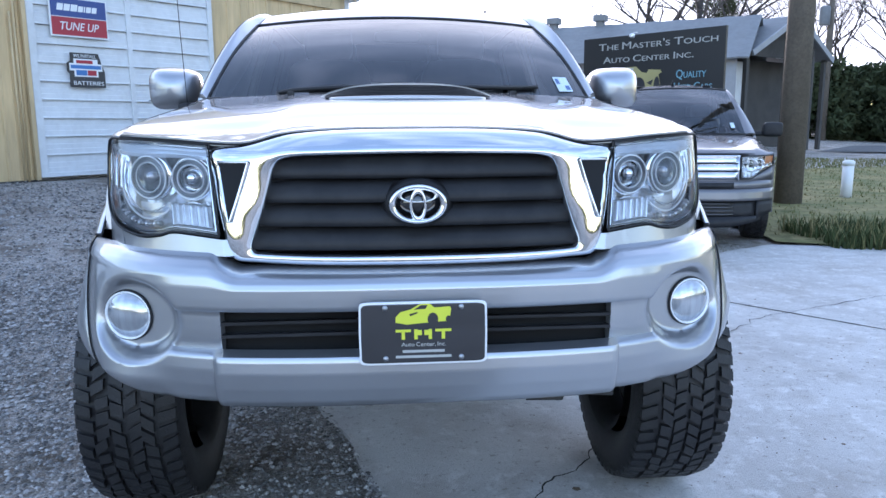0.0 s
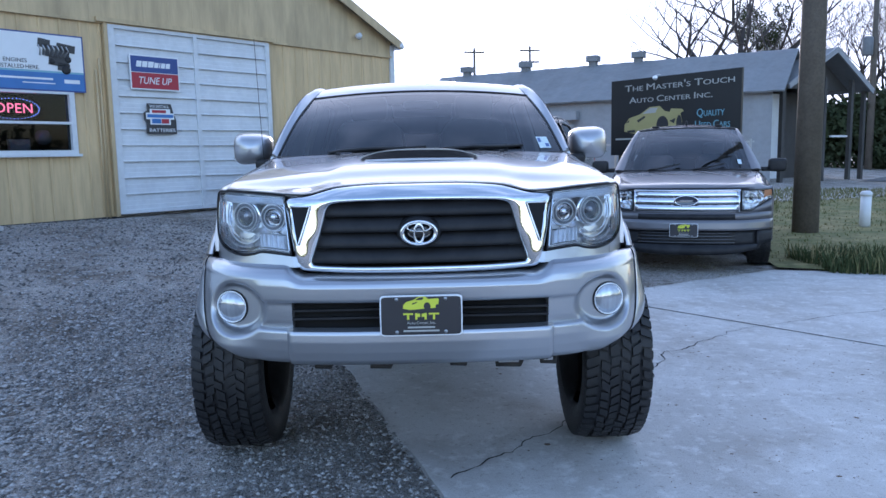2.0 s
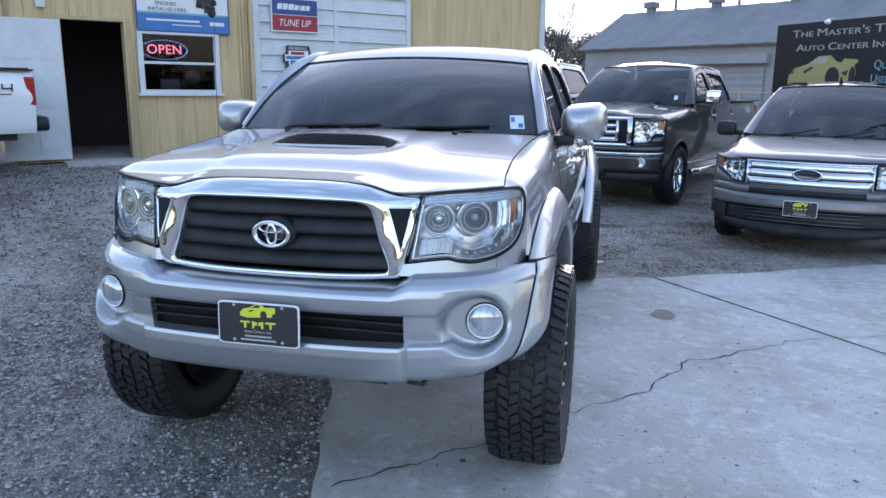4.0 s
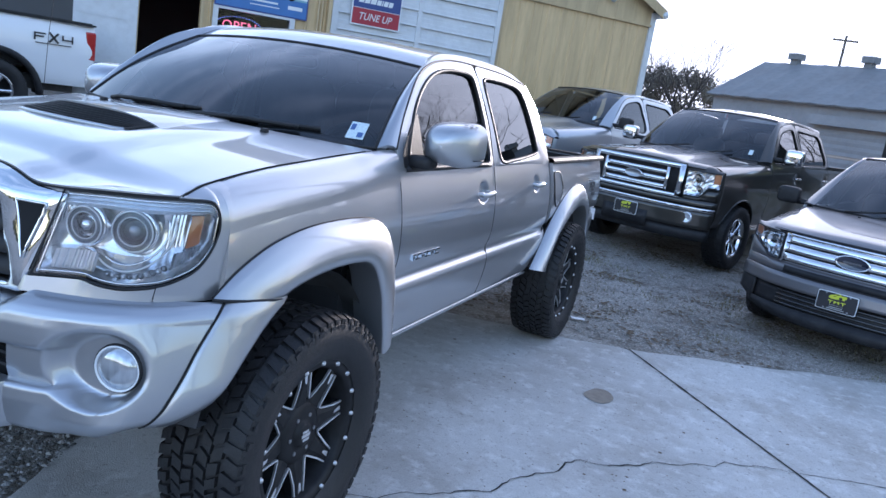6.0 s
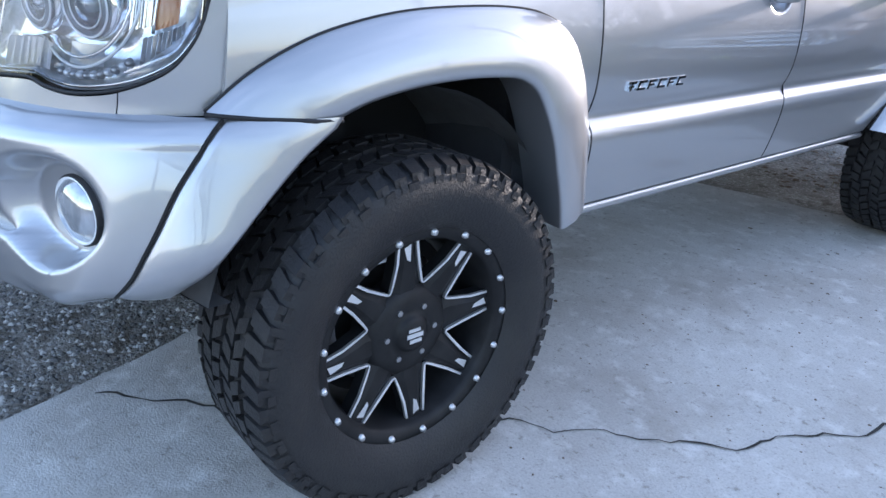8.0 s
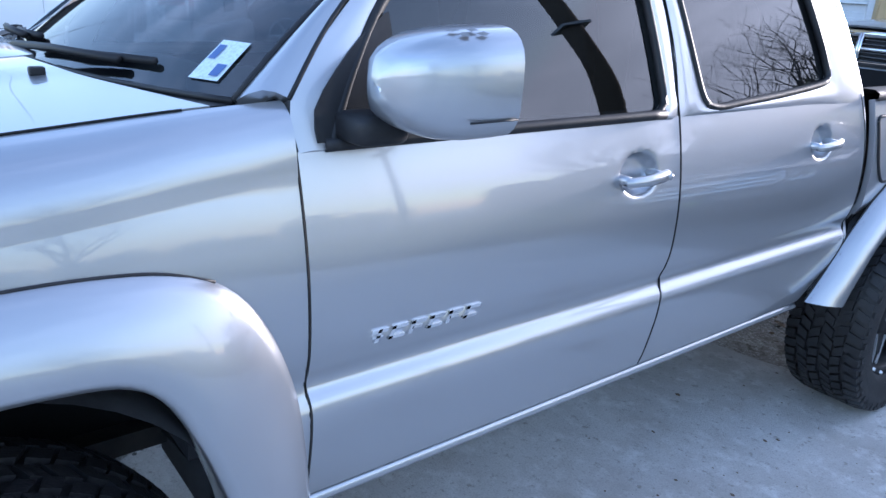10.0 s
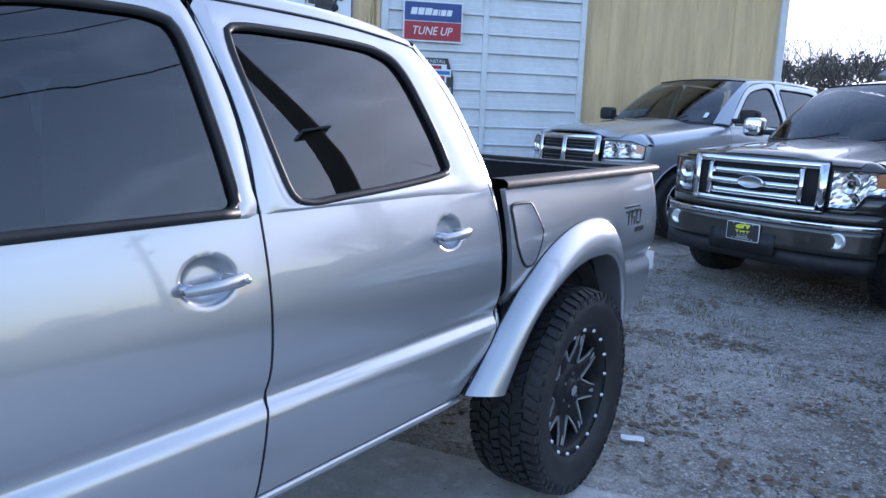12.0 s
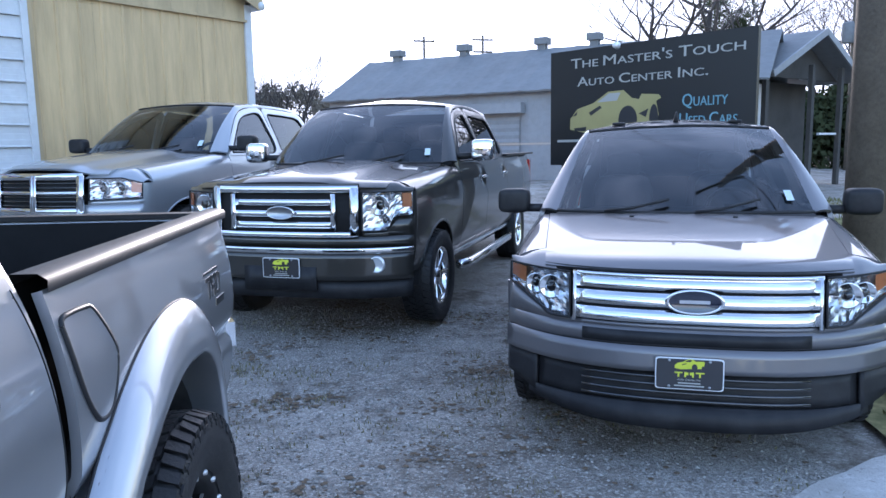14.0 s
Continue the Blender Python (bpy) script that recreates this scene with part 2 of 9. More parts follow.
def tube(points, radius, sides=8, cap=True, bm=None, radii=None):
    """A round bar along points."""
    bm = bm or bmesh.new()
    pts = [Vector(p) for p in points]
    rings = []
    up = Vector((0.13, 0.31, 0.94))
    for i, p in enumerate(pts):
        d = (pts[min(i + 1, len(pts) - 1)] - pts[max(i - 1, 0)]).normalized()
        a = d.cross(up)
        if a.length < 0.05:
            a = d.cross(Vector((1, 0, 0)))
        a.normalize()
        b = d.cross(a)
        r = radii[i] if radii else radius
        rings.append([bm.verts.new(p + (a * math.cos(2 * math.pi * k / sides) + b * math.sin(2 * math.pi * k / sides)) * r) for k in range(sides)])
    for r0, r1 in zip(rings, rings[1:]):
        for k in range(sides):
            bm.faces.new((r0[k], r0[(k + 1) % sides], r1[(k + 1) % sides], r1[k]))
    if cap:
        bm.faces.new(rings[0][::-1])
        bm.faces.new(rings[-1])
    return bm


def spun(profile, sides, axis="x", closed=False):
    """Turns a profile of (radius, along) round an axis through the origin."""
    rows = []
    for k in range(sides + 1):
        a = 2 * math.pi * k / sides
        c, s = math.cos(a), math.sin(a)
        if axis == "x":
            rows.append([(h, r * c, r * s) for r, h in profile])
        elif axis == "y":
            rows.append([(r * c, h, r * s) for r, h in profile])
        else:
            rows.append([(r * c, r * s, h) for r, h in profile])
    bm = grid(rows)
    bmesh.ops.remove_doubles(bm, verts=bm.verts, dist=1e-5)
    return bm


def curve_at(pts, t):
    """The point at share t of a smooth curve through pts."""
    n = len(pts) - 1
    x = min(max(t, 0.0), 1.0) * n
    i = min(int(x), n - 1)
    u = x - i
    p = [Vector(pts[max(0, min(n, k))]) for k in (i - 1, i, i + 1, i + 2)]
    return 0.5 * ((2 * p[1]) + (p[2] - p[0]) * u + (2 * p[0] - 5 * p[1] + 4 * p[2] - p[3]) * u * u + (3 * p[1] - p[0] - 3 * p[2] + p[3]) * u ** 3)


def curve(pts, n, even=True):
    """n points along a smooth curve through pts."""
    fine = [curve_at(pts, i / (24 * len(pts))) for i in range(24 * len(pts) + 1)]
    if not even:
        return [curve_at(pts, i / (n - 1)) for i in range(n)]
    run = [0.0]
    for a, b in zip(fine, fine[1:]):
        run.append(run[-1] + (b - a).length)
    out, k = [], 0
    for i in range(n):
        want = run[-1] * i / (n - 1)
        while k < len(run) - 2 and run[k + 1] < want:
            k += 1
        u = (want - run[k]) / max(1e-9, run[k + 1] - run[k])
        out.append(fine[k].lerp(fine[k + 1], min(1, max(0, u))))
    return out


def table(pairs):
    """A smooth function through (place, value) pairs."""
    xs, ys = [p[0] for p in pairs], [p[1] for p in pairs]

    def f(x):
        if x <= xs[0]:
            return ys[0]
        if x >= xs[-1]:
            return ys[-1]
        i = max(k for k in range(len(xs) - 1) if xs[k] <= x)
        u = (x - xs[i]) / (xs[i + 1] - xs[i])

        def slope(k):
            a, b = max(0, k - 1), min(len(xs) - 1, k + 1)
            return (ys[b] - ys[a]) / (xs[b] - xs[a])
        h = xs[i + 1] - xs[i]
        return ((2 * u ** 3 - 3 * u * u + 1) * ys[i] + (u ** 3 - 2 * u * u + u) * h * slope(i) + (3 * u * u - 2 * u ** 3) * ys[i + 1] + (u ** 3 - u * u) * h * slope(i + 1))
    return f


def word(text, size, depth, spacing, shear, caps):
    c = bpy.data.curves.new("word", "FONT")
    c.body, c.size, c.extrude, c.space_character, c.shear = text, size, depth, spacing, shear
    c.align_x, c.align_y, c.resolution_u = "LEFT", "CENTER", 3
    if caps:
        c.small_caps_scale = caps
        for f in c.body_format:
            f.use_small_caps = True
    tmp = bpy.data.objects.new("word", c)
    me = bpy.data.meshes.new_from_object(tmp)
    bpy.data.objects.remove(tmp)
    bpy.data.curves.remove(c)
    return me


def lettering(text, size, m, mat, parent, name="lettering", depth=0.002, spacing=1.0, shear=0.0, width=None, caps=0.0):
    """Raised writing, each word a mesh of its own, centred on m."""
    at, made = 0.0, []
    for w in text.split():
        me = word(w, size, depth, spacing, shear, caps)
        xs = [v.co.x for v in me.vertices]
        for v in me.vertices:
            v.co.x += at - min(xs)
        at += max(xs) - min(xs) + size * 0.28
        made.append(me)
    total = at - size * 0.28
    k = width / total if width else 1.0
    for me in made:
        for v in me.vertices:
            v.co.x = (v.co.x - total / 2) * k
        me.materials.append(M[mat] if isinstance(mat, str) else mat)
        ob = new(name, me)
        ob.parent = parent
        ob.matrix_basis = m
    return ob


def flipped(ob, parent=None):
    """The mirror twin of a part across its thing's middle (x to -x)."""
    me = ob.data.copy()
    bm = bmesh.new()
    bm.from_mesh(me)
    bm.transform(Matrix.Diagonal((-1, 1, 1, 1)))
    bmesh.ops.reverse_faces(bm, faces=bm.faces)
    bm.to_mesh(me)
    bm.free()
    twin = new(ob.name.split(".")[0], me)
    twin.parent = parent or ob.parent
    mx = Matrix.Diagonal((-1, 1, 1, 1))
    twin.matrix_basis = mx @ ob.matrix_basis @ mx
    for mod in ob.modifiers:
        if mod.type == "SOLIDIFY":
            solid(twin, mod.thickness, mod.offset, "crisp_edges" in ob.modifiers)
        elif mod.type == "BEVEL":
            bevelled(twin, mod.width, mod.segments)
    if "label" in ob:
        twin["label"] = ob["label"]
    for c in ob.children:
        flipped(c, twin)
    return twin

# ---- the yard ----
M["gravel"] = material("gravel_ground", (0.41, 0.38, 0.345), 0.95, vary=1.0, vary_scale=0.7, tint=(0.17, 0.14, 0.11), fine=0.85, fine_scale=60, bump=0.75, bump_scale=75, spots=((55.0, 0.53, 0.60, 0.8, (0.62, 0.59, 0.55)), (85.0, 0.56, 0.62, 0.8, (0.12, 0.105, 0.09)), (1.5, 0.50, 0.62, 0.75, (0.13, 0.105, 0.08)), (6.0, 0.56, 0.66, 0.6, (0.10, 0.08, 0.06)), (11.0, 0.55, 0.64, 0.5, (0.5, 0.47, 0.43))))
M["stone"] = material("gravel_stone", (0.10, 0.097, 0.094), 0.9, vary=0.5, vary_scale=3, tint=(0.05, 0.047, 0.045), fine=0.4, fine_scale=50, per_piece=(0.42, 0.41, 0.40))
M["concrete"] = material("worn_concrete", (0.60, 0.585, 0.565), 0.88, vary=0.75, vary_scale=1.1, tint=(0.36, 0.335, 0.31), fine=0.4, fine_scale=140, bump=0.4, bump_scale=150, spots=((1.9, 0.48, 0.66, 0.6, (0.33, 0.295, 0.26)), (9.0, 0.52, 0.66, 0.6, (0.72, 0.71, 0.69)), (26.0, 0.58, 0.66, 0.7, (0.24, 0.215, 0.19)), (75.0, 0.56, 0.64, 0.55, (0.30, 0.28, 0.26))))
M["stone_fine"] = material("fine_gravel", (0.23, 0.22, 0.205), 0.9, vary=0.5, vary_scale=3, per_piece=(0.40, 0.385, 0.36))
M["crack"] = material("crack_dirt", (0.035, 0.033, 0.03), 1.0, fine=0.5, fine_scale=40)
M["stain"] = material("rusty_stain", (0.28, 0.235, 0.19), 0.9, vary=0.6, vary_scale=20)
M["leaf"] = material("dry_leaf", (0.14, 0.10, 0.065), 0.9, vary=0.6, vary_scale=5)
M["paper"] = material("scrap_paper", (0.8, 0.8, 0.8), 0.8)
M["grass"] = material("winter_grass", (0.15, 0.155, 0.06), 0.9, vary=1.0, vary_scale=1.1, tint=(0.33, 0.27, 0.13), fine=0.7, fine_scale=14, spec=0.2, spots=((2.7, 0.52, 0.66, 0.7, (0.07, 0.085, 0.03)),))
M["asphalt"] = material("asphalt_road", (0.11, 0.115, 0.12), 0.9, vary=0.5, vary_scale=0.4, fine=0.5, fine_scale=30, bump=0.4, bump_scale=90)
M["siding_yellow"] = material("yellow_metal_siding", (0.64, 0.47, 0.25), 0.5, vary=0.8, vary_scale=3.0, tint=(0.43, 0.32, 0.17), fine=0.35, fine_scale=11, rough_vary=0.1, stretch=(1.0, 1.0, 0.12), spots=((1.7, 0.55, 0.75, 0.5, (0.36, 0.27, 0.16)),))
M["siding_band"] = material("tan_metal_fascia", (0.54, 0.41, 0.23), 0.55, vary=0.7, vary_scale=3.0, fine=0.25, fine_scale=14, stretch=(1.0, 1.0, 0.15))
M["white_metal"] = material("white_painted_metal", (0.62, 0.64, 0.66), 0.5, vary=0.5, vary_scale=1.5, tint=(0.46, 0.47, 0.48), fine=0.12, fine_scale=12)
M["roof_metal"] = material("galvanised_roof", (0.21, 0.22, 0.23), 0.8, 0.1, vary=0.6, vary_scale=0.8, tint=(0.15, 0.15, 0.155), fine=0.25, fine_scale=5)
M["grey_siding"] = material("weathered_grey_siding", (0.29, 0.30, 0.32), 0.6, vary=0.45, vary_scale=0.5, fine=0.2, fine_scale=6)
M["beige_siding"] = material("beige_metal_siding", (0.50, 0.43, 0.36), 0.6, vary=0.4, vary_scale=0.6)
M["wood_pole"] = material("weathered_pole", (0.15, 0.125, 0.10), 0.9, vary=0.6, vary_scale=3, fine=0.5, fine_scale=25, bump=0.5, bump_scale=40)
M["bark"] = material("bark", (0.07, 0.06, 0.055), 0.95, vary=0.5, vary_scale=3, bump=0.4, bump_scale=30)
M["foliage"] = material("evergreen_foliage", (0.045, 0.06, 0.028), 0.9, vary=0.7, vary_scale=0.6, tint=(0.07, 0.075, 0.04), spec=0.2)
# winter brown, made paler to paint in haze and backlight
M["foliage_hazed"] = material("dull_winter_foliage", (0.22, 0.20, 0.165), 0.9, vary=0.7, vary_scale=0.5, tint=(0.28, 0.24, 0.19), spec=0.2)
M["pvc"] = material("white_pvc", (0.72, 0.73, 0.74), 0.5, vary=0.3, vary_scale=6)
M["board_black"] = material("billboard_black", (0.015, 0.016, 0.018), 0.42, vary=0.3, vary_scale=1.5)
M["sign_white"] = material("sign_white", (0.70, 0.72, 0.74), 0.4, vary=0.15, vary_scale=3)
M["sign_blue"] = material("sign_blue", (0.03, 0.06, 0.22), 0.4, vary=0.15, vary_scale=3)
M["sign_midblue"] = material("sign_mid_blue", (0.05, 0.16, 0.42), 0.4, vary=0.3, vary_scale=3)
M["sign_red"] = material("sign_red", (0.34, 0.02, 0.04), 0.4, vary=0.15, vary_scale=3)
M["sign_dark"] = material("sign_dark", (0.03, 0.03, 0.035), 0.4)
M["sign_cyan"] = material("sign_cyan", (0.18, 0.36, 0.44), 0.4)
M["car_yellow"] = material("printed_yellow", (0.40, 0.35, 0.15), 0.45, vary=0.3, vary_scale=2)
M["neon_red"] = material("neon_red", (0.8, 0.1, 0.12), 0.4, emit=(1.0, 0.16, 0.2, 2.5))
M["neon_blue"] = material("neon_blue", (0.3, 0.35, 0.9), 0.4, emit=(0.45, 0.5, 1.0, 2.0))
# near-black base colour stands in for the shade of unlit rooms
M["shade_dark"] = material("dark_interior", (0.05, 0.05, 0.055), 0.9, vary=0.4, vary_scale=2)
M["wire"] = material("black_cable", (0.015, 0.015, 0.016), 0.6)

WALL_A = radians(48.3)
WALL_O = Vector((-4.5, 10.0, 0))
WALL_S, WALL_N = Vector((math.cos(WALL_A), math.sin(WALL_A), 0)), Vector((math.sin(WALL_A), -math.cos(WALL_A), 0))
WALL_M = Matrix.Translation(WALL_O) @ Matrix.Rotation(WALL_A, 4, "Z")   # local: x along the wall, -y outwards, z up


def ground_z(x, y):
    """The yard falls gently from the building to the concrete."""
    d = (Vector((x, y, 0)) - WALL_O).dot(WALL_N)
    z = 0.43 * max(0.0, min(1.0, 1 - d / 9.0)) ** 1.7
    near = max(0.0, min(1.0, (9.0 - d) / 3.0)) * max(0.0, min(1.0, (d - 0.3) / 2.5))
    left = max(0.0, min(4.0, -x - 2.0)) * 0.03 * near
    return z + left


def spread(lo, hi, fine_lo, fine_hi, step, grow=1.35):
    xs = list(np.arange(fine_lo, fine_hi + 1e-6, step))
    s, x = step, fine_lo
    while x > lo:
        s *= grow
        x -= s
        xs.insert(0, max(x, lo))
    s, x = step, fine_hi
    while x < hi:
        s *= grow
        x += s
        xs.append(min(x, hi))
    return [float(v) for v in xs]


gx, gy = spread(-600, 600, -12, 14, 0.4), spread(-300, 900, -7, 24, 0.4)
rows = []
for y in gy:
    row = []
    for x in gx:
        z = ground_z(x, y) - 0.012
        if -12 < x < 14 and -7 < y < 24:
            z += 0.018 * noise.noise((x * 0.6, y * 0.6, 0.3)) * (1 if (x < -0.6 or y > 4.2) else 0.0)
            z += 0.008 * noise.noise((x * 2.1, y * 2.1, 4.3)) * (1 if (x < -0.6 or y > 4.2) else 0.0)
        row.append((x, y, z - (0.0 if not (-0.3 < x < 9 and -9 < y < 3.2) else 0.02)))
    rows.append(row)
ground = part("ground", grid(rows), "gravel")
tagged(ground, "grey gravel and dirt yard with scattered weeds", "ground", kind="structure")

# concrete apron: two slabs with a joint, cracked
pavement = thing("pavement", Matrix(), "cracked grey concrete apron beside the gravel", "pavement", kind="structure")


def slab(outline, top, thick=0.12, bow=0.0):
    bm = bmesh.new()
    vs = [bm.verts.new((x, y, top)) for x, y in outline]
    f = bm.faces.new(vs)
    if f.normal.z < 0:
        f.normal_flip()
    r = bmesh.ops.extrude_face_region(bm, geom=[f])
    for v in r["geom"]:
        if isinstance(v, bmesh.types.BMVert):
            v.co.z -= thick
    bmesh.ops.recalc_face_normals(bm, faces=bm.faces)
    return bm


def wavy(a, b, n, amp, seed):
    a, b = Vector((*a, 0)), Vector((*b, 0))
    side_ = (b - a).normalized().cross(Vector((0, 0, 1)))
    out = []
    for i in range(n):
        k = noise.noise((i * 0.37 + seed, seed * 1.7, 0.2)) * amp
        p = a.lerp(b, i / (n - 1)) + side_ * k * (0 if i in (0, n - 1) else 1)
        out.append((p.x, p.y))
    return out


edge_left = wavy((1.55, -5.4), (-1.05, 2.85), 60, 0.05, 3.1)
edge_far = wavy((-1.05, 2.85), (1.505, 3.44), 18, 0.05, 8.2)
part("slab", slab(edge_left + edge_far[1:] + [(3.22, 1.36), (5.6, -1.62), (8.6, -5.4)], 0.0), "concrete", pavement, smooth=False)
edge_far2 = wavy((1.512, 3.452), (3.96, 4.72), 22, 0.05, 5.5)
edge_grass = wavy((3.96, 4.72), (12.0, 1.9), 30, 0.07, 2.5)
part("slab", slab(edge_far2 + edge_grass[1:] + [(14.5, -5.4), (8.612, -5.395), (5.612, -1.612), (3.23, 1.368)], 0.003), "concrete", pavement, smooth=False)


def ribbon(points, width, z, seed, mat, name, jag=1.0):
    pts = [Vector((*p, 0)) for p in points]
    dense = []
    for a, b in zip(pts, pts[1:]):
        n = max(2, int((b - a).length / 0.03))
        dense += [a.lerp(b, i / n) for i in range(n)]
    dense.append(pts[-1])
    rows_ = []
    for i, p in enumerate(dense):
        d = (dense[min(i + 1, len(dense) - 1)] - dense[max(i - 1, 0)]).normalized()
        s_ = Vector((d.y, -d.x, 0))
        j = (noise.noise((p.x * 7, p.y * 7, seed)) * 0.035 + noise.noise((p.x * 23, p.y * 23, seed)) * 0.012) * jag
        w = width * (0.35 + abs(noise.noise((p.x * 5, p.y * 5, seed + 9))) * 1.7)
        rows_.append([p + s_ * (j - w / 2) + Vector((0, 0, z)), p + s_ * (j + w / 2) + Vector((0, 0, z))])
    return part(name, grid(rows_), mat, pavement, smooth=False)


ribbon([(0.11, -0.52), (0.27, -0.34), (0.59, -0.06), (0.95, 0.41), (1.37, 0.84), (1.61, 1.31), (2.13, 1.77), (2.43, 2.0)], 0.009, 0.004, 1.0, "crack", "crack", 1.5)
ribbon([(2.43, 2.0), (2.9, 2.18), (3.5, 2.43), (4.4, 2.7)], 0.007, 0.006, 2.0, "crack", "crack")
ribbon([(1.505, 3.44), (3.22, 1.36), (5.6, -1.62), (8.6, -5.4)], 0.018, 0.0045, 3.0, "crack", "expansion_joint", 0.15)
bm = bmesh.new()
ring = [bm.verts.new((1.53 + 0.085 * math.cos(a) * (1 + 0.2 * noise.noise((math.cos(a), math.sin(a), 1))), 2.33 + 0.12 * math.sin(a) * (1 + 0.2 * noise.noise((math.cos(a), math.sin(a), 5))), 0.004)) for a in [2 * math.pi * i / 28 for i in range(28)]]
bm.faces.new(ring)
part("stain", bm, "stain", pavement, smooth=False)

# loose stones and litter
ICO = [(0, 0, 1), (0.9, 0, 0.1), (0.28, 0.85, 0.1), (-0.72, 0.53, 0.1), (-0.72, -0.53, 0.1), (0.28, -0.85, 0.1), (0, 0, -0.6)]
ICO_F = [(0, 1, 2), (0, 2, 3), (0, 3, 4), (0, 4, 5), (0, 5, 1), (6, 2, 1), (6, 3, 2), (6, 4, 3), (6, 5, 4), (6, 1, 5)]


def scatter(name, count, place, size, mat, label, category, flat=0.6, lift=0.0):
    rng = np.random.default_rng(count)
    verts, faces = [], []
    for k in range(count):
        x, y = place(rng)
        z = ground_z(x, y) + lift
        s = size[0] + (size[1] - size[0]) * float(rng.random()) ** 2.2
        a = rng.random() * 6.283
        ca, sa = math.cos(a), math.sin(a)
        sx, sy, sz = s * rng.uniform(0.7, 1.3), s * rng.uniform(0.7, 1.2), s * flat * rng.uniform(0.6, 1.2)
        base = len(verts)
        for v in ICO:
            px, py, pz = v[0] * sx, v[1] * sy, v[2] * sz
            verts.append((x + px * ca - py * sa, y + px * sa + py * ca, z + pz + sz * 0.25))
        faces += [tuple(base + i for i in f) for f in ICO_F]
    ob = raw(name, verts, faces, mat)
    return tagged(ob, label, category, kind="stuff")


def on_gravel(rng):
    while True:
        y = rng.uniform(-3.4, 4.0)
        x = rng.uniform(-3.6, 0.9)
        edge_ = min(1.0, (x + 3.6) / 1.4, (y + 3.4) / 0.8, (4.0 - y) / 1.2)
        if x < 0.02 - (y + 0.5) * 0.315 - 0.01 and rng.random() < max(0.05, edge_):
            return x, y


def far_gravel(rng):
    return rng.uniform(-8, -2.0), rng.uniform(-2, 9)


def back_yard(rng):
    while True:
        x, y = rng.uniform(-0.5, 3.6), rng.uniform(3.5, 8.2)
        if y > 3.5 + (x - 1.5) * 0.5:
            return x, y


scatter("gravel_stones", 52000, on_gravel, (0.005, 0.016), "stone", "loose grey gravel stones on the yard", "gravel")
scatter("gravel_stones", 24000, far_gravel, (0.010, 0.026), "stone", "loose grey gravel stones on the yard", "gravel")
scatter("gravel_stones", 22000, back_yard, (0.004, 0.014), "stone_fine", "fine gravel on packed dirt", "gravel")
scatter("leaf_litter", 1300, back_yard, (0.006, 0.022), "leaf", "dry leaf litter on packed dirt", "leaves", flat=0.25)
scatter("leaf_litter", 1800, lambda r: (r.uniform(0.7, 4.0), r.uniform(-1.6, 3.4)), (0.0015, 0.006), "leaf", "fine grit on worn concrete", "grit", flat=0.5)
scatter("leaf_litter", 260, lambda r: (r.uniform(0.4, 5.5), r.uniform(-1.8, 3.2)), (0.004, 0.016), "leaf", "crumbs of dry leaf on concrete", "leaves", flat=0.3)
litter_at = [back_yard(np.random.default_rng(700 + k)) for k in range(46)]


def clumped(r):
    c = litter_at[int(r.integers(len(litter_at)))]
    return c[0] + r.normal(0, 0.13), c[1] + r.normal(0, 0.10)


scatter("leaf_litter", 2600, clumped, (0.006, 0.030), "leaf", "clumps of dry leaves on packed dirt", "leaves", flat=0.3)
scrap = thing("paper_scrap", pose(1.0, 3.86, ground_z(1.0, 3.86) + 0.004, 0, 0, 25), "crumpled white scrap of paper on the dirt", "litter")
part("sheet", grid([[(x * 0.055, y * 0.03, 0.008 * noise.noise((x * 1.3, y * 1.7, 2)) + 0.008) for x in (-1, -0.4, 0.3, 1)] for y in (-1, -0.2, 0.5, 1)]), "paper", scrap, smooth=False)


def blades(name, count, place, height, mat, label, width=0.006):
    rng = np.random.default_rng(count + 7)
    verts, faces = [], []
    for k in range(count):
        x, y = place(rng)
        z = ground_z(x, y) - 0.01
        h = height[0] + (height[1] - height[0]) * rng.random()
        a = rng.random() * 6.283
        lx, ly = math.cos(a) * h * rng.uniform(0.1, 0.7), math.sin(a) * h * rng.uniform(0.1, 0.7)
        wx, wy = -math.sin(a) * width * rng.uniform(0.7, 1.6), math.cos(a) * width * rng.uniform(0.7, 1.6)
        b = len(verts)
        verts += [(x - wx, y - wy, z), (x + wx, y + wy, z), (x + lx * 0.4 + wx * 0.7, y + ly * 0.4 + wy * 0.7, z + h * 0.6), (x + lx * 0.4 - wx * 0.7, y + ly * 0.4 - wy * 0.7, z + h * 0.6), (x + lx, y + ly, z + h)]
        faces += [(b, b + 1, b + 2, b + 3), (b + 3, b + 2, b + 4)]
    ob = raw(name, verts, faces, mat)
    return tagged(ob, label, "grass", kind="stuff")


def verge_line(x):
    return 4.72 - (x - 3.96) * 0.35


def verge(rng):
    while True:
        x = rng.uniform(4.45, 13)
        y = verge_line(x) + rng.uniform(-0.05, 1.1) + 0.12 * math.sin(x * 2.3)
        return x, y


def lawn(rng):
    while True:
        x, y = rng.uniform(4.2, 22), rng.uniform(3, 20)
        if y > verge_line(x) + 0.3 and y < 8.5 + x * 1.0:
            return x, y


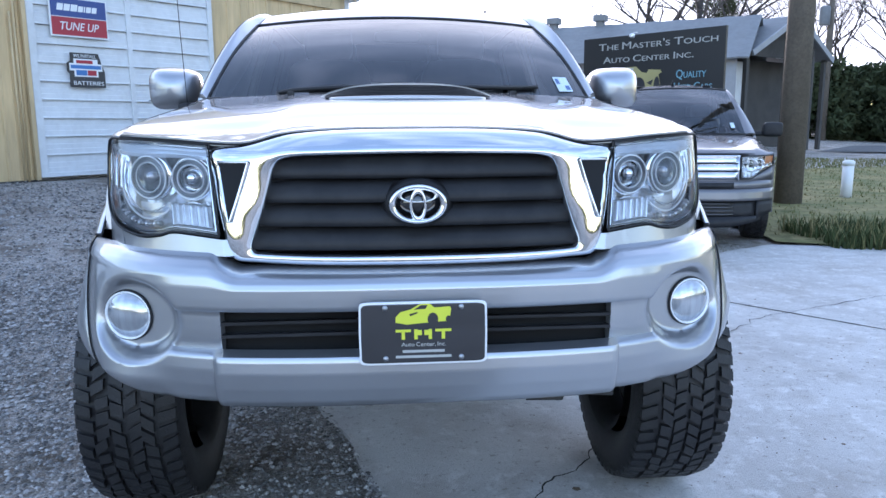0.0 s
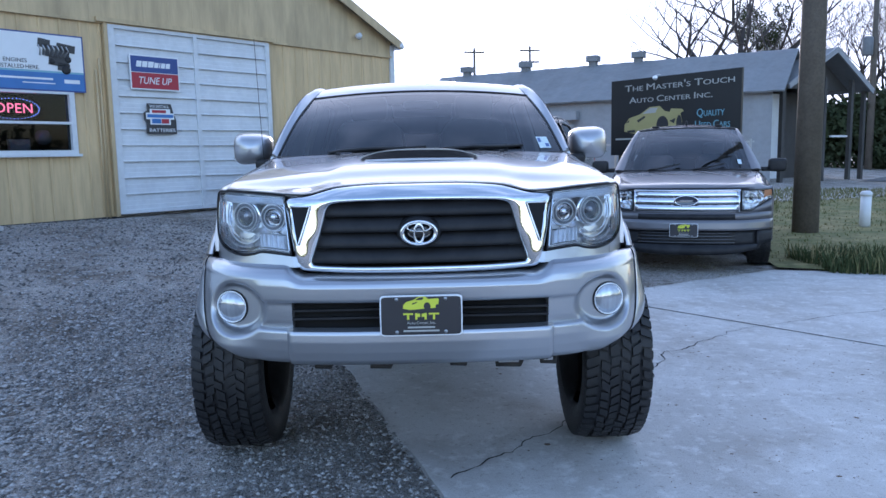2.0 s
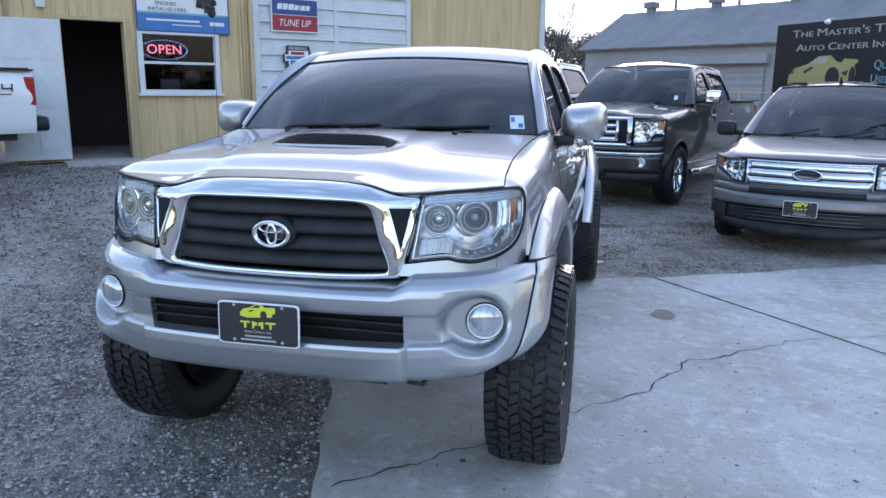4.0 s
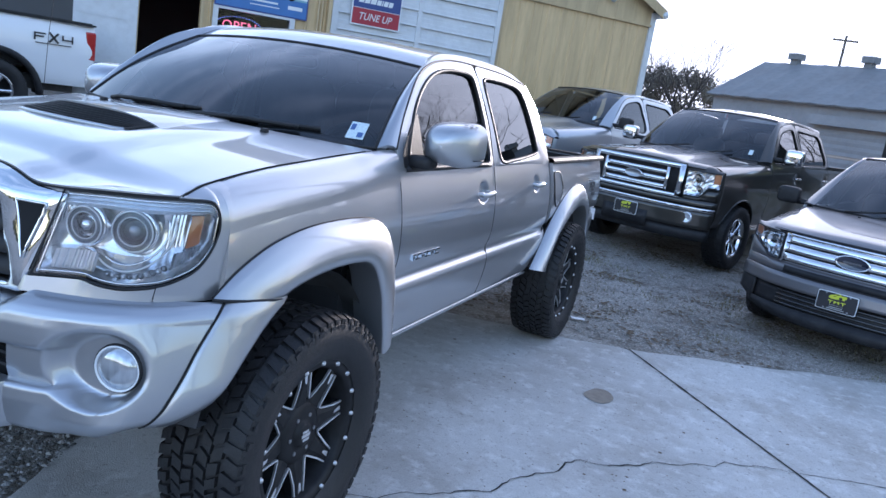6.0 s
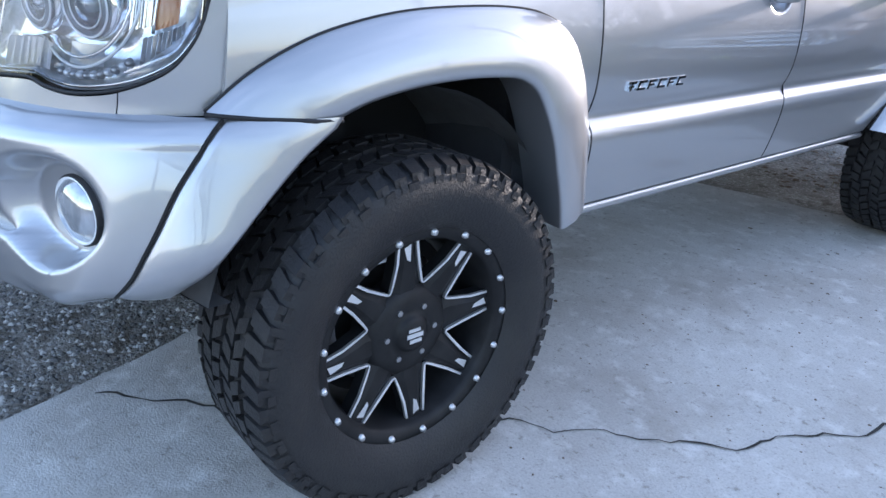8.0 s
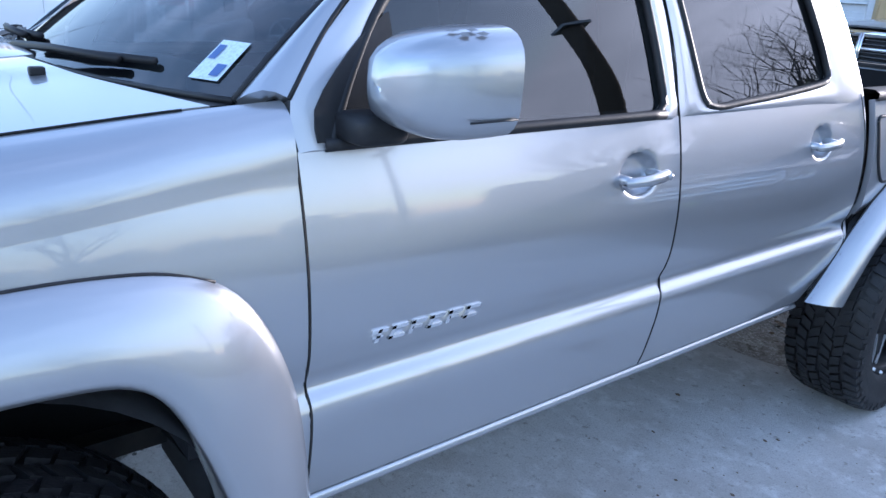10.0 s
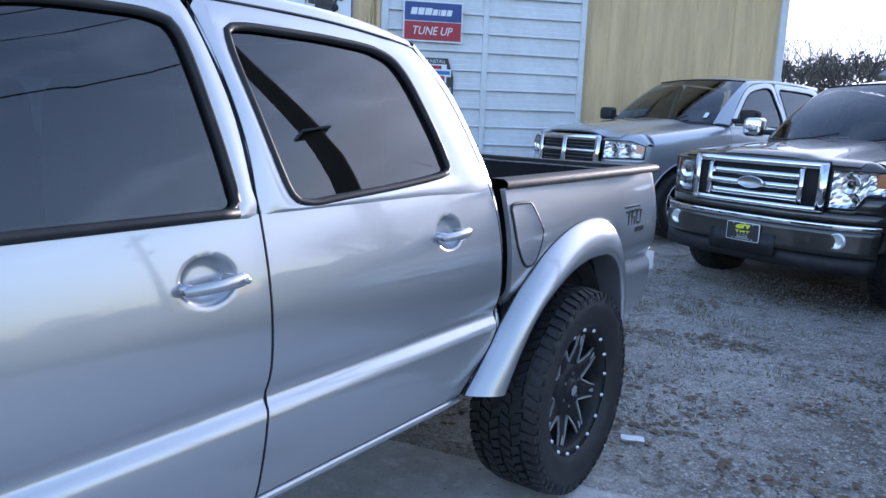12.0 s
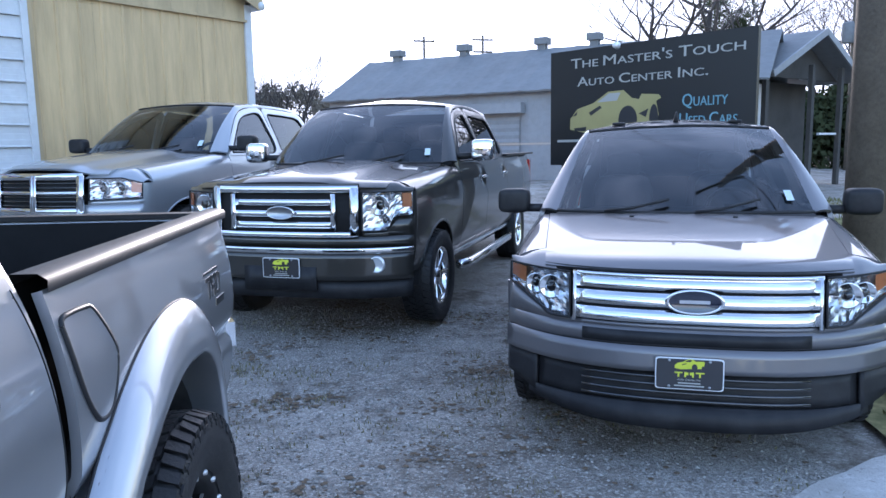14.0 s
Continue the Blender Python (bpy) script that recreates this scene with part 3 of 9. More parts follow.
# lawn sheet a little above the yard
lawn_rows = []
for i in range(40):
    x = 3.98 + i * 0.62
    y0 = verge_line(x)
    lawn_rows.append([(x + j * 0.06, y0 + (j / 15) ** 1.4 * (7.5 + x * 0.55), 0.035 + 0.03 * noise.noise((x, j, 3))) for j in range(16)])
lawn_ob = part("lawn", grid(lawn_rows), "grass")
tagged(lawn_ob, "patchy winter lawn beside the concrete", "lawn", kind="structure")
M["weed"] = material("green_weeds", (0.07, 0.09, 0.035), 0.9, vary=0.8, vary_scale=2.0, tint=(0.03, 0.04, 0.018), spec=0.2)
blades("grass", 12000, verge, (0.05, 0.26), "weed", "overgrown green weeds along the concrete edge", 0.010)
blades("grass", 5000, verge, (0.06, 0.30), "grass", "dry stalks along the concrete edge", 0.006)
blades("grass", 30000, lawn, (0.03, 0.10), "grass", "short patchy winter grass", 0.011)
tufts = [back_yard(np.random.default_rng(300 + k)) for k in range(70)]


def weeds(rng):
    c = tufts[int(rng.integers(len(tufts)))]
    return c[0] + rng.normal(0, 0.09), c[1] + rng.normal(0, 0.09)


M["dry_grass"] = material("dry_weeds", (0.19, 0.165, 0.085), 0.95, vary=0.9, vary_scale=2.0, tint=(0.12, 0.13, 0.05), spec=0.2)
blades("grass", 3000, weeds, (0.01, 0.035), "dry_grass", "sparse tufts of weeds in packed dirt", 0.003)

road_rows = []
for i in range(60):
    d = -60 + i * 4.0
    p = Vector((16.0, 24.5, 0.055)) + Vector((0.93, -0.37, 0)) * d
    q = p + Vector((0.37, 0.93, 0)) * 7.5
    road_rows.append([p, q])
road = part("road", grid(road_rows), "asphalt", smooth=False)
tagged(road, "grey asphalt street behind the lawn", "road", kind="structure")

# ---- the yellow shop: a gable wall with a white sliding door ----
S0, S1, EAVE, RIDGE_S, SLOPE = -4.9, 5.55, 3.95, 0.35, 0.47
BASE = 0.44


def gable(s):
    return EAVE + 0.02 + SLOPE * (S1 - RIDGE_S - abs(s - RIDGE_S))


shop = thing("shop_building", WALL_M, "yellow corrugated metal shop with a white sliding door", "building", kind="structure")


def siding(s0, s1, zlo, zhi, name, mat, parent, proud=0.0, pitch=0.31, rib=0.022, ribw=0.028):
    """Ribbed sheet between two heights; zhi may be a function of s."""
    top = zhi if callable(zhi) else (lambda s: zhi)
    prof = []
    k = math.floor(s0 / pitch)
    s = k * pitch
    prof.append((s0, 0.0))
    while s < s1:
        for a, o in ((s - ribw, 0.0), (s - ribw * 0.45, rib), (s + ribw * 0.45, rib), (s + ribw, 0.0), (s + pitch * 0.48, 0.0), (s + pitch * 0.5, 0.005), (s + pitch * 0.52, 0.0)):
            if s0 + 1e-4 < a < s1 - 1e-4:
                prof.append((a, o))
        s += pitch
    prof.append((s1, 0.0))
    rows_ = []
    for v in (0.0, 0.5, 1.0):
        rows_.append([(a, -(o + proud), zlo + (top(a) - zlo) * v) for a, o in prof])
    return part(name, grid(rows_), mat, parent, smooth=False)


def sheets(s0, s1, zlo, zhi, **kw):
    """Siding hung as separate sheets about 0.93 m wide."""
    n = max(1, round((s1 - s0) / 0.93))
    for i in range(n):
        a, b = s0 + (s1 - s0) * i / n, s0 + (s1 - s0) * (i + 1) / n
        siding(a, b, zlo, zhi, "siding_sheet", "siding_yellow", shop, proud=0.003 * (i % 2), **kw)


sheets(S0, -4.17, BASE, 3.66)
sheets(-4.17, -3.22, 2.62, 3.66)
sheets(-3.22, -3.06, BASE, 3.66)
sheets(-3.06, -1.74, BASE, 1.50)
sheets(-3.06, -1.74, 2.50, 3.66)
sheets(-1.74, -1.16, BASE, 3.66)
sheets(2.12, S1, BASE, 3.66)
n = 11
for i in range(n):
    a, b = S0 + (S1 - S0) * i / n, S0 + (S1 - S0) * (i + 1) / n
    siding(a, b, 3.66, gable, "upper_sheet", "siding_band", shop, proud=0.035, pitch=0.93, rib=0.006)
part("band_flashing", boxes((S0, S1, -0.06, 0.0, 3.62, 3.66)), "siding_band", shop, smooth=False)
# thick wall behind the sheets, with its openings, near-black for the shade indoors
wall_bm = bmesh.new()
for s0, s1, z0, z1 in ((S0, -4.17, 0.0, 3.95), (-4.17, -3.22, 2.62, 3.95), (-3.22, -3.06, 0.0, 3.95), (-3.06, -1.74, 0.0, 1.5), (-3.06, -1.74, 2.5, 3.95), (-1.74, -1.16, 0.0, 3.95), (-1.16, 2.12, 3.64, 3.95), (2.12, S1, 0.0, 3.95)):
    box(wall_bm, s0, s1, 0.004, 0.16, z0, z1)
part("wall_core", wall_bm, "shade_dark", shop, smooth=False)
bm = bmesh.new()
tri = [bm.verts.new(p) for p in ((S0, 0.01, 3.95), (S1, 0.01, 3.95), (S1, 0.01, gable(S1)), (RIDGE_S, 0.01, gable(RIDGE_S)), (S0, 0.01, gable(S0)))]
bm.faces.new(tri)
part("gable_core", bm, "shade_dark", shop, smooth=False)
# side and back walls, roof, and a room whose colour holds its shade
DEEP = 16.0
part("wall_side", boxes((S1 - 0.12, S1, 0.0, DEEP, 0.0, EAVE)), "siding_yellow", shop, smooth=False)
part("wall_side", boxes((S0, S0 + 0.12, 0.0, DEEP, 0.0, gable(S0))), "siding_yellow", shop, smooth=False)
part("wall_back", boxes((S0, S1, DEEP, DEEP + 0.12, 0.0, EAVE)), "siding_yellow", shop, smooth=False)
part("partition", boxes((S0, S1, 3.2, 3.3, 0.0, EAVE)), "shade_dark", shop, smooth=False)
part("floor", boxes((S0, S1, 0.16, DEEP, 0.30, 0.45)), "concrete", shop, smooth=False)
for sgn, s_end in ((1, S1), (-1, S0)):
    bm = bmesh.new()
    e = s_end + sgn * 0.16
    ze = gable(e) + 0.05
    zr = gable(RIDGE_S) + 0.05
    vs = [bm.verts.new(p) for p in ((e, -0.22, ze), (RIDGE_S, -0.22, zr), (RIDGE_S, DEEP + 0.2, zr), (e, DEEP + 0.2, ze))]
    bm.faces.new(vs)
    solid(part("roof", bm, "roof_metal", shop, smooth=False), 0.06, 0.0)
    rake = bmesh.new()
    mid = Vector(((e + RIDGE_S) / 2, -0.235, (ze + zr) / 2 - 0.06))
    L = math.hypot(e - RIDGE_S, ze - zr)
    box(rake, -L / 2, L / 2, -0.012, 0.012, -0.09, 0.09, m=Matrix.Translation(mid) @ Matrix.Rotation(-math.atan2(zr - ze, RIDGE_S - e), 4, "Y"))
    part("rake_trim", rake, "siding_band", shop, smooth=False)
gut = tube([(S1 + 0.16, -0.25, EAVE - 0.07), (S1 + 0.16, DEEP, EAVE - 0.07)], 0.07, 10)
part("gutter", gut, "white_metal", shop)
part("corner_trim", boxes((S1 - 0.03, S1 + 0.1, -0.045, 0.16, BASE - 0.1, EAVE - 0.05)), "white_metal", shop, smooth=False)
part("downspout", boxes((-4.46, -4.34, -0.11, -0.035, 2.75, 3.9)), "white_metal", shop, smooth=False)
for s in (-1.36, -1.30):
    part("conduit", tube([(s, -0.05, BASE - 0.02), (s, -0.05, 3.05 + (s + 1.3) * 3)], 0.014, 8), "siding_band", shop)
eave_lamp = part("flood_lamp", spun([(0.0, -0.09), (0.05, -0.09), (0.075, 0.0), (0.0, 0.02)], 14, "y"), "white_metal", shop, "round white flood lamp", m=pose(4.45, -0.12, 3.98, -25))
part("jamb", boxes((-1.2, -1.14, -0.09, 0.0, BASE, 3.72), (2.09, 2.15, -0.05, 0.0, BASE, 3.66)), "siding_band", shop, smooth=False)
part("door_track", boxes((-1.32, 2.2, -0.115, -0.035, 3.64, 3.71)), "siding_band", shop, smooth=False)

# sliding door: white frame and pressed horizontal panels
sliding = thing("sliding_door", WALL_M, "closed white corrugated sliding shop door", "door", kind="structure")
for s0, s1 in ((-1.13, -1.02), (0.43, 0.51), (2.0, 2.09)):
    bevelled(part("stile", boxes((s0, s1, -0.075, -0.01, BASE + 0.03, 3.62)), "white_metal", sliding, smooth=False), 0.004)
part("top_rail", boxes((-1.02, 2.0, -0.07, -0.01, 3.56, 3.62)), "white_metal", sliding, smooth=False)
part("bottom_rail", boxes((-1.02, 2.0, -0.07, -0.01, BASE + 0.03, BASE + 0.08)), "white_metal", sliding, smooth=False)
rows_n, z0, z1 = 11, BASE + 0.08, 3.56
for s0, s1 in ((-1.02, 0.43), (0.51, 2.0)):
    for i in range(rows_n):
        a, b = z0 + (z1 - z0) * i / rows_n, z0 + (z1 - z0) * (i + 1) / rows_n
        h = b - a
        prof = [(a, -0.058), (a + 0.012, -0.062), (a + 0.03, -0.05), (a + h * 0.34, -0.046), (a + h * 0.36, -0.041), (a + h * 0.62, -0.036), (a + h * 0.64, -0.031), (b, -0.026)]
        wob = 0.004 * math.sin(i * 2.3 + s0)
        rows_ = [[(s, y + wob * math.sin((s - s0) * 2.2), z + 0.004 * math.sin(s * 1.7 + i)) for s in [s0 + (s1 - s0) * k / 8 for k in range(9)]] for z, y in prof]
        part("panel", grid(rows_), "white_metal", sliding, smooth=False)

# window with an open sign
win = thing("window_1", WALL_M, "white framed shop window with a lit open sign", "window", kind="structure")
part("window_frame", boxes((-3.06, -2.98, -0.06, 0.12, 1.5, 2.5), (-1.82, -1.74, -0.06, 0.12, 1.5, 2.5), (-2.98, -1.82, -0.06, 0.12, 1.5, 1.56), (-2.98, -1.82, -0.06, 0.12, 2.44, 2.5), (-2.98, -1.82, -0.05, 0.1, 1.97, 2.01)), "white_metal", win, smooth=False)
part("window_sill", boxes((-3.1, -1.7, -0.1, 0.0, 1.46, 1.5)), "white_metal", win, smooth=False)
for z0_, z1_ in ((1.56, 1.97), (2.01, 2.44)):
    p_ = part("pane", boxes((-2.98, -1.82, 0.02, 0.026, z0_, z1_)), "shop_glass", win, smooth=False)
    p_.visible_shadow = False
open_sign = thing("open_sign", WALL_M @ pose(-2.62, 0.05, 2.2, 90), "lit red neon open sign in the window", "sign")
lettering("OPEN", 0.21, pose(0, 0, 0), "neon_red", open_sign, depth=0.004, spacing=1.05)
for k in range(44):
    a = 2 * math.pi * k / 44
    bm = bmesh.new()
    bmesh.ops.create_icosphere(bm, subdivisions=1, radius=0.008, matrix=Matrix.Translation((0.37 * math.cos(a), 0.155 * math.sin(a), 0)))
    part("bulb", bm, "neon_blue", open_sign)
globe = thing("hanging_globe", WALL_M @ pose(-2.05, 0.5, 1.78), "pale blue globe standing inside the window", "ornament")
bm = bmesh.new()
bmesh.ops.create_uvsphere(bm, u_segments=20, v_segments=12, radius=0.13)
part("ball", bm, "clear_lamp", globe)
part("stand", spun([(0.0, -0.24), (0.08, -0.24), (0.03, -0.2), (0.02, -0.12), (0.0, -0.12)], 14, "z"), "black", globe)
card = thing("paper_box", WALL_M @ pose(-2.5, 0.3, 1.5), "white paper box inside the window", "box")
part("carton", boxes((-0.15, 0.15, -0.05, 0.05, 0.0, 0.24)), "sign_white", card, smooth=False)
shelf = thing("window_shelf", WALL_M @ pose(-2.4, 0.42, 1.46), "dark shelf behind the shop window", "shelf")
part("board", boxes((-0.62, 0.62, -0.24, 0.26, -0.02, 0.03)), "shade_dark", shelf, smooth=False)

# doorway and open door leaf
door = thing("door_1", WALL_M, "open white panelled door beside a dark doorway", "door", kind="structure")
part("door_frame", boxes((-4.2, -4.15, -0.05, 0.16, BASE, 2.66), (-3.25, -3.2, -0.05, 0.16, BASE, 2.66), (-4.15, -3.25, -0.05, 0.16, 2.6, 2.66)), "siding_band", door, smooth=False)
leaf = part("door_leaf", boxes((-5.06, -4.17, -0.12, -0.075, BASE + 0.05, 2.58)), "white_metal", door, "white painted steel leaf", smooth=False)
for ci in range(2):
    for z0_, z1_ in ((0.65, 1.2), (1.3, 1.9), (2.0, 2.45)):
        x0 = -4.98 + ci * 0.4
        part("door_panel", boxes((x0, x0 + 0.3, -0.128, -0.12, z0_, z1_)), "white_metal", leaf, smooth=False)
part("door_handle", tube([(-4.98, -0.13, 1.45), (-4.98, -0.17, 1.45), (-4.9, -0.17, 1.45)], 0.012, 8), "chrome", leaf)
part("doorway_step", boxes((-4.3, -3.1, -0.5, 0.0, BASE - 0.3, BASE + 0.02)), "concrete", door, smooth=False)

# signs on the wall
FLAT = Matrix.Rotation(radians(90), 4, "X")   # text plane standing on the wall


def wall_sign(name, s, z, w, h, label, back="sign_dark", n=0.02):
    t_ = thing(name, WALL_M @ Matrix.Translation((s, -n, z)), label, "sign")
    part("frame", boxes((-w / 2 - 0.012, w / 2 + 0.012, -0.018, 0.0, -h / 2 - 0.012, h / 2 + 0.012)), back, t_, smooth=False)
    return t_


def face(parent, x0, x1, z0, z1, mat, depth=-0.021, name="print"):
    return part(name, boxes((x0, x1, depth, -0.018, z0, z1)), mat, parent, smooth=False)


sg = wall_sign("engine_sign", -2.30, 2.92, 1.48, 0.86, "white and blue sign with an engine picture", "sign_blue", 0.045)
face(sg, -0.73, 0.73, -0.14, 0.42, "sign_white")
face(sg, -0.73, 0.73, -0.42, -0.14, "sign_midblue")
face(sg, -0.73, 0.73, -0.16, -0.13, "sign_cyan", -0.022)
lettering("ENGINES", 0.085, Matrix.Translation((-0.28, -0.023, 0.0)) @ FLAT, "sign_dark", sg)
lettering("INSTALLED HERE.", 0.085, Matrix.Translation((-0.25, -0.023, -0.09)) @ FLAT, "sign_dark", sg, width=0.62)
face(sg, -0.6, 0.25, -0.27, -0.24, "sign_white", -0.022)
face(sg, 0.42, 0.66, -0.31, -0.25, "sign_white", -0.022)
face(sg, -0.2, 0.28, -0.33, -0.315, "sign_white", -0.022)
engine = bmesh.new()
for x0, x1, z0_, z1_ in ((0.10, 0.50, 0.12, 0.30), (0.02, 0.2, 0.24, 0.37), (0.3, 0.58, 0.24, 0.36), (0.2, 0.5, 0.0, 0.14), (0.34, 0.52, -0.06, 0.06)):
    box(engine, x0, x1, -0.03, -0.018, z0_, z1_, m=Matrix.Rotation(radians(8), 4, "Y"))
part("engine_picture", engine, "sign_dark", sg, "dark grey engine block picture", smooth=False)
for cx, cz, r in ((0.46, -0.1, 0.07), (0.26, 0.02, 0.045), (0.5, 0.06, 0.05)):
    part("pulley", spun([(0.0, -0.034), (r * 0.5, -0.036), (r, -0.03), (r, -0.018)], 18, "y"), "black", sg, m=pose(cx, 0, cz))
for k in range(7):
    part("hose", tube([(0.06 + k * 0.07, -0.032, 0.26), (0.09 + k * 0.07, -0.036, 0.19), (0.08 + k * 0.06, -0.032, 0.1)], 0.011, 6), "dull_metal", sg)

sg = wall_sign("service_sign", -0.355, 2.87, 0.88, 0.56, "blue and red tune up sign on the white door", "sign_white", 0.08)
face(sg, -0.43, 0.43, 0.005, 0.27, "sign_blue")
face(sg, -0.43, 0.43, -0.27, -0.005, "sign_red")
lettering("TUNE UP", 0.17, Matrix.Translation((0.0, -0.022, -0.14)) @ FLAT, "sign_white", sg, shear=0.25, width=0.6)
bars = bmesh.new()
for k, (x0, w_) in enumerate(((-0.34, 0.09), (-0.235, 0.09), (-0.13, 0.1), (-0.015, 0.075), (0.075, 0.02), (0.11, 0.075), (0.2, 0.075))):
    box(bars, x0, x0 + w_, -0.024, -0.018, 0.09, 0.19 if k < 3 else 0.175, m=Matrix(((1, 0, 0.2, -0.02), (0, 1, 0, 0), (0, 0, 1, 0), (0, 0, 0, 1))))
part("logo_bar", bars, "sign_white", sg, "white slanted logo blocks", smooth=False)

sg = thing("battery_sign", WALL_M @ Matrix.Translation((-0.305, -0.08, 2.09)), "dark battery sign with a red white and blue emblem", "sign")
outline = [(-0.27, -0.26), (0.29, -0.26), (0.29, -0.02), (0.24, 0.12), (0.2, 0.26), (-0.24, 0.26), (-0.24, 0.14), (-0.3, 0.1), (-0.3, -0.02), (-0.26, -0.06)]
bm = bmesh.new()
f = bm.faces.new([bm.verts.new((x, 0, z)) for x, z in outline])
r = bmesh.ops.extrude_face_region(bm, geom=[f])
bmesh.ops.translate(bm, vec=(0, -0.02, 0), verts=[v for v in r["geom"] if isinstance(v, bmesh.types.BMVert)])
bmesh.ops.recalc_face_normals(bm, faces=bm.faces)
part("plate", bm, "sign_dark", sg, smooth=False)
lettering("WE INSTALL", 0.07, Matrix.Translation((-0.02, -0.022, 0.21)) @ FLAT, "sign_white", sg, width=0.36)
lettering("BATTERIES", 0.085, Matrix.Translation((0.02, -0.022, -0.2)) @ FLAT, "sign_white", sg, width=0.48)
part("emblem", boxes((-0.27, 0.25, -0.024, -0.02, -0.01, 0.1), (-0.2, 0.18, -0.023, -0.02, -0.1, 0.17)), "sign_white", sg, smooth=False)
part("emblem_blue", boxes((-0.25, 0.23, -0.027, -0.024, 0.02, 0.075), (-0.17, 0.0, -0.026, -0.023, -0.08, 0.0)), "sign_midblue", sg, smooth=False)
part("emblem_red", boxes((0.01, 0.15, -0.026, -0.023, -0.08, 0.0)), "sign_red", sg, smooth=False)
part("emblem_red", boxes((-0.16, 0.1, -0.026, -0.023, 0.1, 0.15)), "sign_red", sg, smooth=False)

# ---- the billboard ----
BB_A = math.atan2(8.64 - 10.77, 5.16 - 3.56)
BB_M = Matrix.Translation((4.36, 9.705, 0)) @ Matrix.Rotation(BB_A, 4, "Z")
bb = thing("billboard", BB_M, "black shop billboard with a yellow sports car", "billboard")
part("panel", boxes((-1.335, 1.335, 0.0, 0.05, 1.3, 2.69)), "board_black", bb, smooth=False)
part("post", boxes((-1.2, -1.08, 0.06, 0.18, 0.0, 2.5)), "wood_pole", bb, smooth=False)
part("post", boxes((1.08, 1.2, 0.06, 0.18, 0.0, 2.5)), "wood_pole", bb, smooth=False)
part("rail", boxes((-1.3, 1.3, 0.05, 0.09, 2.45, 2.55)), "wood_pole", bb, smooth=False)
lettering("The Master's Touch", 0.165, Matrix.Translation((0.1, -0.004, 2.52)) @ FLAT, "print_grey", bb, width=2.22, depth=0.003, caps=0.74)
lettering("Auto Center Inc.", 0.155, Matrix.Translation((-0.05, -0.004, 2.3)) @ FLAT, "print_grey", bb, width=1.72, depth=0.003, caps=0.74)
lettering("Quality", 0.19, Matrix.Translation((0.78, -0.004, 2.0)) @ FLAT, "sign_cyan", bb, width=0.52, depth=0.003, caps=0.74)
lettering("Used Cars", 0.18, Matrix.Translation((0.82, -0.004, 1.8)) @ FLAT, "sign_cyan", bb, width=0.66, depth=0.003, caps=0.74)
part("web_bar", boxes((-1.22, -0.5, -0.004, 0.0, 1.585, 1.615)), "print_grey", bb, smooth=False)


def sports_car(parent, m, k):
    """A flat printed silhouette: body, glass and wheels."""
    shape = [(-1.0, -0.22), (-0.99, -0.02), (-0.82, 0.16), (-0.45, 0.25), (-0.12, 0.44), (0.22, 0.45), (0.4, 0.3), (0.55, 0.27), (0.6, 0.36), (0.95, 0.33), (1.0, 0.27), (0.9, 0.22), (0.96, -0.02), (0.86, -0.2), (0.2, -0.24), (-0.6, -0.3)]
    bm_ = bmesh.new()
    bm_.faces.new([bm_.verts.new((x * k, 0, z * k)) for x, z in shape])
    part("car_picture", bm_, "car_yellow" if k > 0.2 else "yellow", parent, "printed yellow sports car", smooth=False, m=m)
    bm_ = bmesh.new()
    bm_.faces.new([bm_.verts.new((x * k, -0.0015, z * k)) for x, z in ((-0.36, 0.26), (-0.1, 0.41), (0.16, 0.41), (0.08, 0.27))])
    part("car_glass", bm_, "print_grey", parent, smooth=False, m=m)
    for cx in (0.32, 0.86):
        bm_ = bmesh.new()
        bm_.faces.new([bm_.verts.new(((cx + (0.2 if cx < 0.5 else 0.09) * math.cos(a)) * k, -0.003, (-0.08 + 0.25 * math.sin(a)) * k)) for a in [2 * math.pi * i / 20 for i in range(20)]])
        part("car_wheel", bm_, "sign_dark", parent, smooth=False, m=m)
    for pts in (((-0.55, 0.08), (-0.3, 0.2), (-0.25, 0.16), (-0.5, 0.02)), ((-0.94, 0.02), (-0.82, 0.12), (-0.84, 0.04)), ((-0.9, -0.2), (-0.6, -0.18), (-0.62, -0.26), (-0.88, -0.25)), ((0.55, 0.02), (0.75, 0.1), (0.7, -0.05))):
        bm_ = bmesh.new()
        bm_.faces.new([bm_.verts.new((x * k, -0.0015, z * k)) for x, z in pts])
        part("car_shade", bm_, "sign_dark", parent, smooth=False, m=m)


sports_car(bb, Matrix.Translation((-0.38, -0.004, 1.88)), 0.64)
lamp = part("sign_lamp", spun([(0.0, -0.06), (0.03, -0.055), (0.045, 0.0), (0.0, 0.01)], 12, "y"), "halo", bb, "small white sign lamp", m=pose(-0.25, -0.12, 2.66))
part("lamp_arm", tube([(-0.25, 0.02, 2.72), (-0.25, -0.1, 2.71), (-0.25, -0.12, 2.68)], 0.01, 6), "dull_metal", bb)

